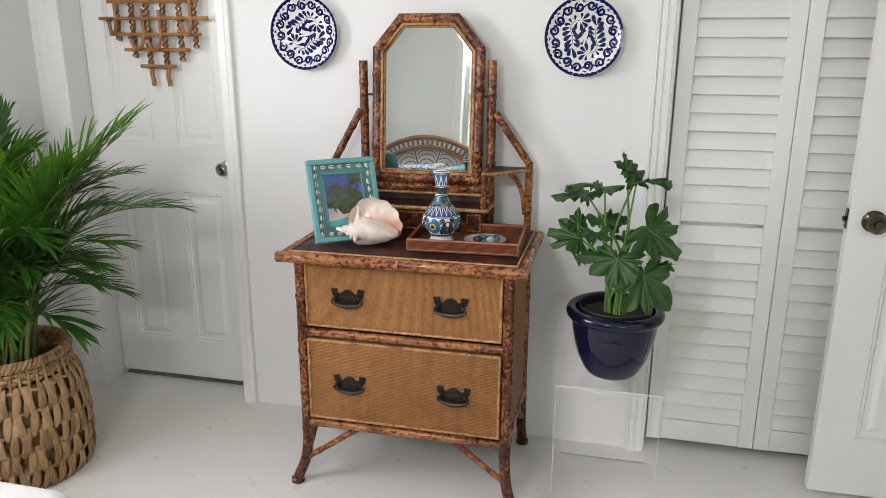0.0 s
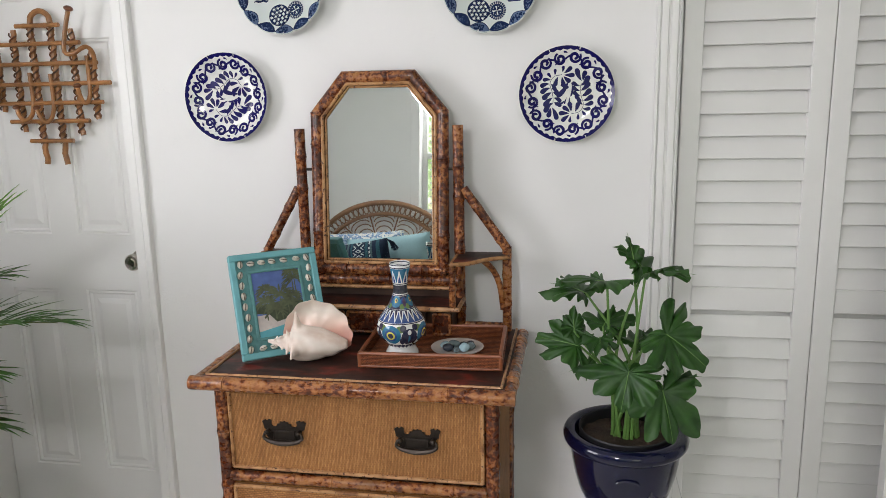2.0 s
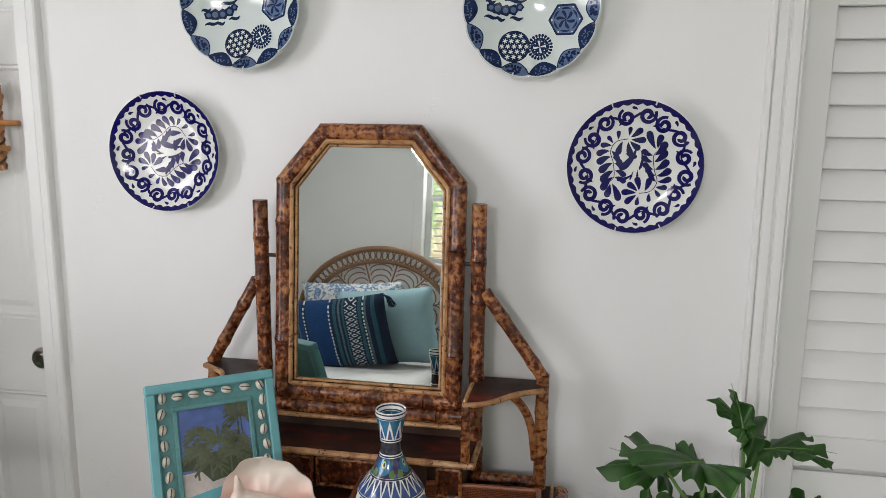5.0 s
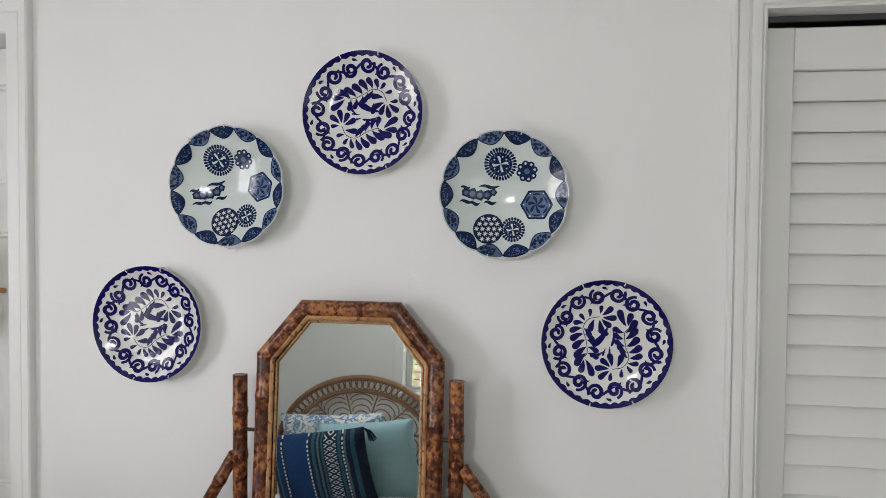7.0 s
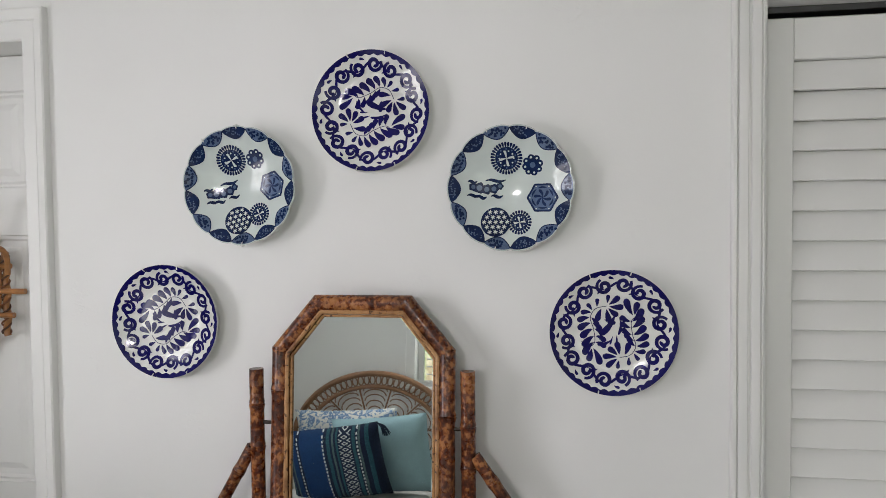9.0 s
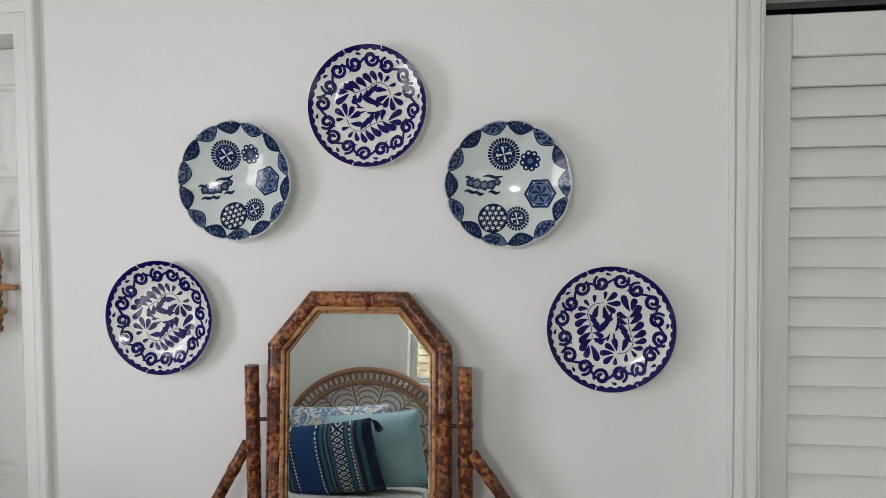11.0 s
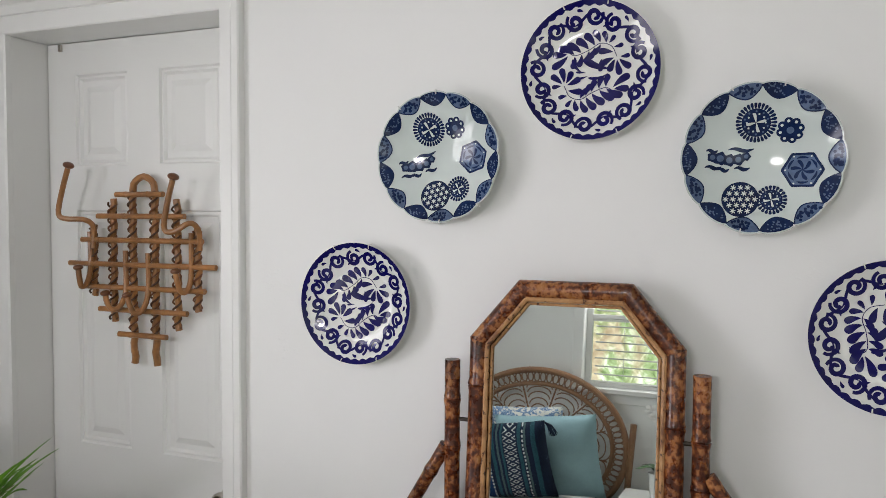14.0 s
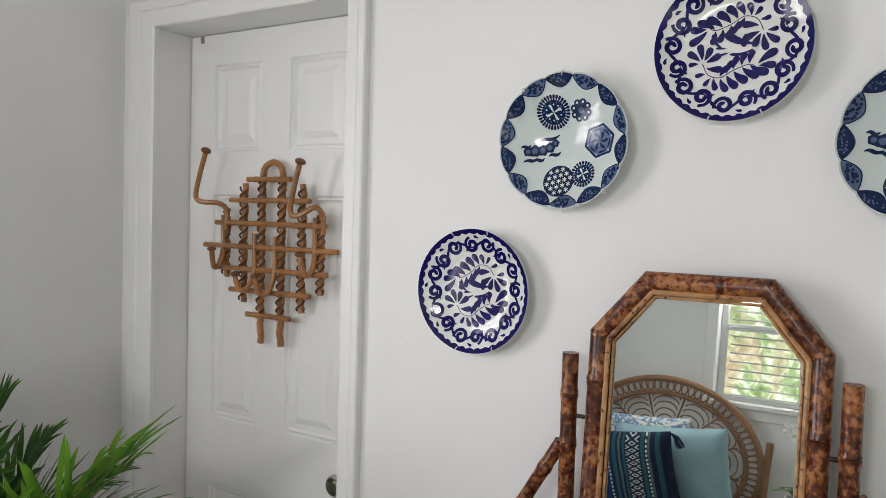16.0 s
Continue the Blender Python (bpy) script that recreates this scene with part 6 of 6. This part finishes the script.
def strand_mesh(z0, z1, twist, r_out, width):
    bm = bmesh.new()
    pts = []
    for k in range(9):
        t = k / 8
        z = z0 + (z1 - z0) * t
        a = twist * t
        r = belly(z) + r_out * math.sin(math.pi * t) ** 0.8
        pts.append((r * math.cos(a), r * math.sin(a), z))
    rings = []
    for k, p in enumerate(pts):
        p = Vector(p)
        out = Vector((p.x, p.y, 0)).normalized()
        side = Vector((-out.y, out.x, 0))
        w = width * (0.65 + 0.35 * math.sin(math.pi * k / 8))
        rings.append([bm.verts.new(p + side * w * u + out * 0.003 * v) for u, v in ((-1, 0), (-0.5, 1), (0.5, 1), (1, 0), (0, -0.6))])
    for a, b in zip(rings, rings[1:]):
        for k in range(5):
            bm.faces.new((a[k], a[(k + 1) % 5], b[(k + 1) % 5], b[k]))
    me = bpy.data.meshes.new("strand")
    bmesh.ops.recalc_face_normals(bm, faces=bm.faces)
    bm.to_mesh(me)
    bm.free()
    me.materials.append(STRAW)
    me.shade_smooth()
    return me


part("lining", lathe(bmesh.new(), [(0.0, 0.004), (0.192, 0.004)] + [(belly(z) - 0.006, z) for z in np.linspace(0.01, BH - 0.075, 9)] + [(belly(z) - 0.010, z) for z in np.linspace(BH - 0.075, 0.02, 6)] + [(0.0, 0.012)], 48), STRAWDARK, basket, "dark inside of the basket")
tiers = np.linspace(0.012, BH - 0.085, 6)
rnd = random.Random(11)
for k, (z0, z1) in enumerate(zip(tiers, tiers[1:])):
    kinds = [strand_mesh(z0 - 0.016, z1 + 0.016, tw, 0.013, 0.0138) for tw in (0.11, -0.07, 0.06)]
    count = 56
    for i in range(count):
        s = new("strand", kinds[(i + k) % 3])
        s.parent = basket
        s.matrix_basis = pose(0, 0, 0, 0, 0, 360 * (i + 0.5 * (k % 2)) / count + rnd.uniform(-1.5, 1.5))
    ring = [(((belly(z1) + 0.004 + 0.005 * math.sin(a * 23)) * math.cos(a)), ((belly(z1) + 0.004 + 0.005 * math.sin(a * 23)) * math.sin(a)), z1 + 0.002 * math.cos(a * 23)) for a in np.linspace(0, 2 * math.pi, 140)]
    part("weft", tube(bmesh.new(), ring, 0.0052, 6), STRAW, basket)
for i in range(46):
    s = new("rim_upright", strand_mesh(BH - 0.095, BH - 0.012, 0.03, 0.002, 0.0055) if i == 0 else upright_mesh)
    upright_mesh = s.data
    s.parent = basket
    s.matrix_basis = pose(0, 0, 0, 0, 0, 360 * i / 46)
for j in range(3):
    ring = [((belly(BH) + 0.010 * math.cos(a * 26 + j * 2.09)) * math.cos(a), (belly(BH) + 0.010 * math.cos(a * 26 + j * 2.09)) * math.sin(a), BH - 0.008 + 0.010 * math.sin(a * 26 + j * 2.09)) for a in np.linspace(0, 2 * math.pi, 240)]
    part("braided_rim", tube(bmesh.new(), ring, 0.0085, 6), STRAW, basket)
    ring = [((belly(BH) + 0.002 + 0.006 * math.cos(a * 30 + j * 2.09)) * math.cos(a), (belly(BH) + 0.002 + 0.006 * math.cos(a * 30 + j * 2.09)) * math.sin(a), BH - 0.046 - 0.013 * (j - 1)) for a in np.linspace(0, 2 * math.pi, 240)]
    part("braided_band", tube(bmesh.new(), ring, 0.0075, 6), STRAW, basket)
palm = thing("areca_palm", pose(BX, BY, 0.0), "full green areca palm with arching feathery fronds in a basket", "house plant")
part("soil", lathe(bmesh.new(), [(0.0, 0.272), (0.1, 0.276), (0.190, 0.270), (0.190, 0.25), (0.0, 0.25)], 32), SOIL, palm, "dark potting soil")


def frond(root, tip, sag, span, leaflets, seed, wide=0.0078, vee=0.5):
    """An arching rachis with narrow drooping leaflets on both sides."""
    rnd = random.Random(seed)
    root, tip = Vector(root), Vector(tip)
    flat = Vector((tip.x - root.x, tip.y - root.y, 0))
    mid = root.lerp(tip, 0.45) + Vector((-flat.x * 0.30, -flat.y * 0.30, sag))
    spine = [(root * (1 - t) ** 2 + mid * 2 * t * (1 - t) + tip * t * t) for t in np.linspace(0, 1, 41)]
    bm = tube(bmesh.new(), spine, [0.0052 * (1 - t) + 0.0010 for t in np.linspace(0, 1, 41)], 6, mat=1)
    for k in range(leaflets):
        t = 0.30 + 0.70 * (k + 0.5) / leaflets
        i = min(39, int(t * 40))
        p, d = spine[i], (spine[i + 1] - spine[i]).normalized()
        side = d.cross(Vector((0, 0, 1)))
        side = side.normalized() if side.length > 1e-3 else Vector((1, 0, 0))
        up = side.cross(d).normalized()
        for s in (-1, 1):
            u = (t - 0.30) / 0.70
            ln = span * (0.55 + 0.45 * math.sin(math.pi * min(1, u * 0.85 + 0.18))) * (1 - 0.25 * u ** 3) * rnd.uniform(0.88, 1.08)
            fwd = 0.85 + 0.55 * u + rnd.uniform(-0.12, 0.12)
            head = (side * s * math.cos(fwd) + d * math.sin(fwd) + up * (vee * 0.6 + rnd.uniform(-0.08, 0.08))).normalized()
            droop = ln * rnd.uniform(0.16, 0.42)
            nrm = head.cross(up).normalized()
            rows = []
            for q in (0.0, 0.12, 0.35, 0.6, 0.82, 1.0):
                c = p + head * ln * q - Vector((0, 0, droop * q * q))
                w = wide * (0.25 + 0.75 * math.sin(math.pi * min(1, q * 0.9 + 0.14)) ** 0.8) if q < 1 else 0.0006
                rows.append([bm.verts.new(c - nrm * w), bm.verts.new(c - up * w * 0.35), bm.verts.new(c + nrm * w)])
            for a, b in zip(rows, rows[1:]):
                for j in range(2):
                    bm.faces.new((a[j], a[j + 1], b[j + 1], b[j]))
    return bm


# tip of each frond from the basket's foot, sag, leaflet length, leaflets, fresh or mature
FRONDS = (
    ((0.66, 0.14, 0.97), 0.40, 0.20, 34, 0), ((0.52, 0.02, 0.78), 0.36, 0.22, 34, 0), ((0.50, -0.16, 0.92), 0.42, 0.22, 34, 0), ((0.56, 0.10, 1.21), 0.28, 0.24, 32, 1),
    ((0.40, -0.10, 1.18), 0.36, 0.24, 32, 0), ((0.30, 0.18, 1.08), 0.34, 0.22, 32, 0), ((0.16, -0.12, 1.30), 0.32, 0.22, 32, 0), ((0.02, -0.16, 1.30), 0.30, 0.20, 30, 1),
    ((-0.10, -0.20, 1.36), 0.30, 0.20, 30, 0), ((-0.20, -0.12, 1.38), 0.26, 0.20, 30, 0), ((0.34, -0.34, 0.98), 0.40, 0.22, 32, 0), ((0.14, -0.42, 1.06), 0.38, 0.22, 32, 0),
    ((-0.12, -0.44, 1.02), 0.38, 0.20, 30, 0), ((0.46, -0.06, 0.58), 0.30, 0.18, 30, 0), ((0.40, 0.22, 0.62), 0.32, 0.18, 30, 0), ((0.38, -0.26, 0.66), 0.34, 0.18, 30, 0),
    ((0.30, 0.30, 0.92), 0.36, 0.18, 30, 0), ((0.10, 0.34, 1.04), 0.34, 0.18, 30, 0), ((-0.14, 0.30, 1.12), 0.30, 0.16, 28, 0), ((0.24, -0.20, 1.08), 0.34, 0.22, 30, 1), ((0.44, 0.12, 1.02), 0.34, 0.22, 32, 0), ((0.60, -0.04, 1.10), 0.34, 0.22, 32, 0), ((0.50, 0.24, 1.06), 0.34, 0.20, 32, 0), ((0.62, 0.04, 0.86), 0.38, 0.20, 32, 0), ((0.40, -0.04, 1.10), 0.24, 0.22, 32, 1), ((0.20, 0.04, 0.86), 0.30, 0.20, 30, 0), ((0.30, -0.10, 0.80), 0.32, 0.20, 30, 0),
    ((0.10, -0.10, 1.10), 0.30, 0.22, 32, 0), ((0.02, 0.14, 1.26), 0.26, 0.20, 32, 0), ((0.12, 0.02, 1.28), 0.26, 0.20, 32, 0), ((-0.06, 0.04, 1.32), 0.24, 0.20, 32, 1), ((0.02, 0.02, 0.98), 0.28, 0.22, 32, 0), ((0.22, -0.30, 0.80), 0.34, 0.20, 32, 0), ((-0.06, -0.32, 0.86), 0.32, 0.20, 32, 0), ((0.48, 0.14, 1.16), 0.24, 0.20, 30, 1), ((0.42, 0.06, 0.72), 0.34, 0.20, 32, 0), ((0.28, 0.16, 0.74), 0.30, 0.20, 30, 0))
for i, (tip, sag, span, n, fresh) in enumerate(FRONDS):
    a = i * 2.4
    root = (0.075 * math.cos(a) * (0.4 + 0.6 * ((i * 7) % 5) / 4), 0.075 * math.sin(a) * (0.4 + 0.6 * ((i * 7) % 5) / 4), 0.27)
    part("frond", frond(root, (tip[0] * (0.88 if fresh or i == 0 else 0.70), tip[1], tip[2] * (0.97 if fresh else 0.93)), sag, span * 1.30, n - 6, i + 3, 0.0066), (PALM_NEW if fresh else PALM, CANE), palm, "fresh yellow-green frond" if fresh else "", smooth=60)
for i in range(14):
    a = i * 2.4
    r = 0.09 * math.sqrt((i + 0.5) / 14)
    part("cane_stem", tube(bmesh.new(), [(r * math.cos(a), r * math.sin(a), 0.268), (r * 1.25 * math.cos(a), r * 1.25 * math.sin(a), 0.46), (r * 1.7 * math.cos(a), r * 1.7 * math.sin(a), 0.62)], [0.008, 0.007, 0.005], 7), CANE, palm)

# ---- what the mirror shows: bed, window, bedside things ----
BEDX, HEADY = -0.025, SOUTH + 0.075
bed = thing("bed", pose(0, 0, 0), "single bed with a white quilt and a peacock rattan headboard", "bed")
part("mattress", one_box(BEDX - 0.41, BEDX + 0.41, HEADY + 0.04, -1.55, 0.30, 0.54, bev=0.05, seg=3), QUILT, bed)
bm = one_box(BEDX - 0.44, BEDX + 0.425, HEADY + 0.06, -1.400, 0.12, 0.575, bev=0.05, seg=3)
part("quilt", bm, QUILT, bed, "white textured cotton quilt", smooth=60)
for x in (BEDX - 0.36, BEDX + 0.36):
    for y in (HEADY + 0.12, -1.62):
        part("foot", one_box(x - 0.03, x + 0.03, y - 0.03, y + 0.03, 0.0, 0.13, bev=0.004), PINE, bed)
HX, HR, HZ = 0.510, 0.420, 0.815


def arch_line(inset, a0, a1, n):
    """Points on the fan-shaped headboard, a little inside its rim."""
    return [(BEDX + (HX - inset) * math.cos(a), HEADY, HZ + (HR - inset) * math.sin(a)) for a in np.linspace(a0, a1, n)]


head = part("headboard", tube(bmesh.new(), arch_line(0.0, -0.75, math.pi + 0.75, 60), 0.018, 8), HEADRATTAN, bed, "round peacock rattan headboard")
for inset, q in ((0.078, 0.013), (0.24, 0.010)):
    part("hoop", tube(bmesh.new(), arch_line(inset, -0.75, math.pi + 0.75, 60), q, 8), HEADRATTAN, head)
for k in range(58):
    a = -0.7 + (math.pi + 1.4) * k / 57
    c = Vector((BEDX + (HX - 0.039) * math.cos(a), HEADY, HZ + (HR - 0.039) * math.sin(a)))
    out, side = Vector((math.cos(a), 0, math.sin(a))), Vector((-math.sin(a), 0, math.cos(a)))
    part("ring", tube(bmesh.new(), [c + out * 0.027 * math.cos(t) + side * 0.016 * math.sin(t) for t in np.linspace(0, 2 * math.pi, 13)], 0.0042, 5, False), HEADRATTAN, head)
for k in range(9):
    a = -0.42 + (math.pi + 0.84) * k / 8
    out, side = Vector((math.cos(a) * HX / HR, 0, math.sin(a))), Vector((-math.sin(a), 0, math.cos(a)))
    for r in (0.15, 0.185, 0.22, 0.255, 0.285, 0.312):
        w = 0.245 * r
        c = Vector((BEDX, HEADY, HZ)) + out * r
        part("loop", tube(bmesh.new(), [c + side * w * math.cos(t) + out * 0.040 * math.sin(t) for t in np.linspace(0, math.pi, 11)], 0.0038, 5), HEADRATTAN, head)
for k in range(10):
    a = -0.42 + (math.pi + 0.84) * (k - 0.5) / 8
    out = Vector((math.cos(a) * HX / HR, 0, math.sin(a)))
    part("spoke", tube(bmesh.new(), [Vector((BEDX, HEADY, HZ)) + out * r for r in (0.12, 0.22, 0.338)], 0.0052, 6), HEADRATTAN, head)
for s in (-1, 1):
    part("headboard_post", tube(bmesh.new(), [(BEDX + s * 0.470, HEADY, 0.05), (BEDX + s * 0.520, HEADY + 0.01, 0.62), (BEDX + s * 0.545, HEADY + 0.02, 0.98)], 0.018, 8), HEADRATTAN, head)


def cushion(w, h, t, seed, puff=1.0):
    """A stuffed square pillow: pinched corners, plump middle; local x across, z up, y through."""
    bm = bmesh.new()
    n = 18
    sheets = []
    for s in (-1, 1):
        rows = []
        for i in range(n + 1):
            row = []
            for j in range(n + 1):
                u, v = 2 * i / n - 1, 2 * j / n - 1
                inset = 0.05 * (1 - (u * u)) * abs(v) ** 3, 0.05 * (1 - v * v) * abs(u) ** 3
                x, z = w / 2 * (u - math.copysign(inset[1], u)), h / 2 * (v - math.copysign(inset[0], v))
                d = t / 2 * puff * ((1 - u ** 4) * (1 - v ** 4)) ** 0.55 * (1 + 0.16 * noise.noise(Vector((u * 2 + seed, v * 2, s))))
                row.append(bm.verts.new((x, s * d, z)))
            rows.append(row)
        for a, b in zip(rows, rows[1:]):
            for j in range(n):
                bm.faces.new((a[j], a[j + 1], b[j + 1], b[j]))
    bmesh.ops.remove_doubles(bm, verts=bm.verts, dist=1e-4)
    return bm


pillow = solo("pillow", cushion(0.62, 0.46, 0.16, 3), FLORAL, "blue and white floral pillow on the bed", "pillow", "pillows on the bed", smooth=80)
pillow.matrix_basis = pose(-0.14, HEADY + 0.13, 0.575 + 0.236, -14, -3, 0)
pillow = solo("pillow", cushion(0.56, 0.46, 0.17, 5), PALEBLUE, "pale blue linen pillow on the bed", "pillow", "pillows on the bed", smooth=80)
pillow.matrix_basis = pose(0.115, HEADY + 0.29, 0.575 + 0.220, -16, -6, 3)
bolster = thing("throw_pillow", pose(-0.105, HEADY + 0.47, 0.575 + 0.194, -22, -8, 2), "indigo striped cushion with tassels on the bed", "pillow", "pillows on the bed")
part("cover", cushion(0.56, 0.43, 0.17, 9), STRIPE, bolster, smooth=80)
for sx in (-1, 1):
    tas = bmesh.new()
    rnd = random.Random(4)
    for k in range(22):
        a = rnd.uniform(0, 6.28)
        tube(tas, [(sx * 0.272, -0.005, 0.207), (sx * (0.295 + 0.012 * math.cos(a)), -0.02 + 0.012 * math.sin(a), 0.174), (sx * (0.305 + 0.022 * math.cos(a)), -0.025 + 0.02 * math.sin(a), 0.124)], 0.0018, 4)
    part("tassel", tas, STRIPE, bolster, "dark blue tassel")

# sash window with slatted blind behind the bed
window_1 = thing("window_1", pose(0, SOUTH, 0), "white sash window with an open slatted blind", "window", kind="structure")
wx0, wx1, wz0, wz1 = SWIN
for a, b, c, e in ((wx0, wx1, wz1 - 0.04, wz1), (wx0, wx1, wz0, wz0 + 0.035), (wx0, wx0 + 0.035, wz0 + 0.035, wz1 - 0.04), (wx1 - 0.035, wx1, wz0 + 0.035, wz1 - 0.04), (wx0 + 0.035, wx1 - 0.035, 1.545, 1.585), ((wx0 + wx1) / 2 - 0.02, (wx0 + wx1) / 2 + 0.02, wz0 + 0.035, wz1 - 0.04)):
    part("window_frame", one_box(a, b, -0.125, -0.085, c, e, bev=0.003), TRIM, window_1)
part("window_sill", one_box(wx0 - 0.05, wx1 + 0.05, -0.06, 0.045, wz0 - 0.03, wz0 - 0.002, bev=0.004), TRIM, window_1)
part("apron", one_box(wx0 - 0.03, wx1 + 0.03, 0.002, 0.016, wz0 - 0.085, wz0 - 0.031, bev=0.003), TRIM, window_1)
part("casing", one_box(wx0 - 0.060, wx0, 0.0, 0.016, wz0 - 0.001, wz1 + 0.06, bev=0.003), TRIM, window_1)
part("casing", one_box(wx1, wx1 + 0.060, 0.0, 0.016, wz0 - 0.001, wz1 + 0.06, bev=0.003), TRIM, window_1)
part("casing", one_box(wx0, wx1, 0.0, 0.016, wz1, wz1 + 0.06, bev=0.003), TRIM, window_1)
blind = thing("window_blind", pose((wx0 + wx1) / 2, SOUTH - 0.052, wz0), "white slatted blind with open slats in the window", "blind")
part("headrail", one_box(-0.62, 0.62, -0.022, 0.022, wz1 - wz0 - 0.042, wz1 - wz0 - 0.001, bev=0.003), BLIND, blind)
bm = one_box(-0.615, 0.615, -0.0125, 0.0125, -0.0010, 0.0010)
SLATBLIND = bpy.data.meshes.new("blind_slat")
bm.to_mesh(SLATBLIND)
bm.free()
SLATBLIND.materials.append(BLIND)
for k in range(20):
    s = new("slat", SLATBLIND)
    s.parent = blind
    s.matrix_basis = pose(0, 0, 0.028 + k * 0.0465, 16)
for x in (-0.45, 0.0, 0.45):
    part("cord", tube(bmesh.new(), [(x, 0, 0.0), (x, 0, wz1 - wz0 - 0.04)], 0.0012, 4), BLIND, blind)

# the west window: frame and bars in the opening
window_2 = thing("window_2", pose(WEST, 0, 0), "white sash window in the side wall", "window", kind="structure")
for a, b, c, e in ((-2.12, -1.08, 2.04, 2.08), (-2.12, -1.08, 0.92, 0.96), (-2.12, -2.08, 0.96, 2.04), (-1.12, -1.08, 0.96, 2.04), (-2.08, -1.12, 1.48, 1.52), (-1.615, -1.585, 0.96, 1.48), (-1.615, -1.585, 1.52, 2.04)):
    part("window_frame", one_box(-0.10, -0.06, a, b, c, e, bev=0.003), TRIM, window_2)
part("window_sill", one_box(-0.06, 0.04, -2.16, -1.04, 0.89, 0.918, bev=0.004), TRIM, window_2)

# bedside table and orchid
table = thing("nightstand", pose(0.70, HEADY + 0.24, 0.0), "teal painted nightstand beside the bed", "nightstand")
part("top", one_box(-0.21, 0.21, -0.20, 0.20, 0.615, 0.640, bev=0.004), TRIM, table)
part("body", one_box(-0.19, 0.19, -0.18, 0.18, 0.10, 0.614, bev=0.004), TEALPAINT, table)
part("drawer", one_box(-0.17, 0.17, 0.181, 0.195, 0.42, 0.59, bev=0.004), TEALPAINT, table)
part("knob", ball(bmesh.new(), (0, 0.206, 0.505), 0.013, u=10, v=6), NICKEL, table)
for x in (-0.17, 0.17):
    for y in (-0.16, 0.16):
        part("leg", one_box(x - 0.018, x + 0.018, y - 0.018, y + 0.018, 0.0, 0.10), TEALPAINT, table)
orchid_pot = solo("orchid_pot", lathe(bmesh.new(), [(0.0, 0.0), (0.045, 0.0), (0.058, 0.13), (0.062, 0.135), (0.057, 0.135), (0.050, 0.11), (0.0, 0.105)], 32), CHINA, "white ceramic flower pot on the nightstand", "flower pot")
orchid_pot.matrix_basis = pose(0.69, HEADY + 0.30, 0.6405)
orchid = thing("orchid", pose(0.69, HEADY + 0.30, 0.746), "white orchid with strap leaves in a white pot", "flower")
for k in range(5):
    a = k * 1.3 + 2.6
    blade = tube(bmesh.new(), curve_points([(0, 0, 0), (0.05 * math.cos(a), 0.05 * math.sin(a), 0.06), (0.13 * math.cos(a), 0.13 * math.sin(a), 0.05)], 10), [0.006 + 0.018 * math.sin(math.pi * (0.1 + 0.85 * i / 10)) for i in range(11)], 8, flat=0.18)
    part("leaf", blade, PHILO, orchid)
spray = curve_points([(0, 0, 0), (0.01, 0, 0.18), (0.0, 0.01, 0.30), (-0.06, 0.03, 0.36)], 16)
part("stem", tube(bmesh.new(), spray, 0.003, 6), PETIOLE, orchid)
for k in range(7):
    p = spray[9 + k]
    bm = bmesh.new()
    for j in range(5):
        a = j * 1.257 + k
        ball(bm, p + Vector((0.022 * math.cos(a), 0.012, 0.022 * math.sin(a) - 0.012)), 0.018, 0.004, 0.014, 8, 5)
    part("bloom", bm, ORCHID, orchid, "white orchid bloom")

# garden beyond the window: a board that glows in place of sunlit leaves
back = solo("backdrop", one_box(-6, 8, -9.2, -9.1, -2, 7), GARDEN, "glowing board painted as a bright green garden far outside the window", "backdrop", kind="structure", smooth=0)

# unseen sash frame round the opening added for the fill lamp
fill_window = thing("fill_window", pose(0, SOUTH, 0), "unseen window added to let in fill light", "window", kind="structure")
wx0, wx1, wz0, wz1 = FILL_OPENING
for a, b, c, e in ((wx0, wx1, wz1 - 0.04, wz1), (wx0, wx1, wz0, wz0 + 0.035), (wx0, wx0 + 0.035, wz0 + 0.035, wz1 - 0.04), (wx1 - 0.035, wx1, wz0 + 0.035, wz1 - 0.04), (wx0 + 0.035, wx1 - 0.035, 1.50, 1.54)):
    part("window_frame", one_box(a, b, -0.10, -0.06, c, e, bev=0.003), TRIM, fill_window)
part("window_sill", one_box(wx0 - 0.05, wx1 + 0.05, -0.06, 0.045, wz0 - 0.03, wz0 - 0.002, bev=0.004), TRIM, fill_window)
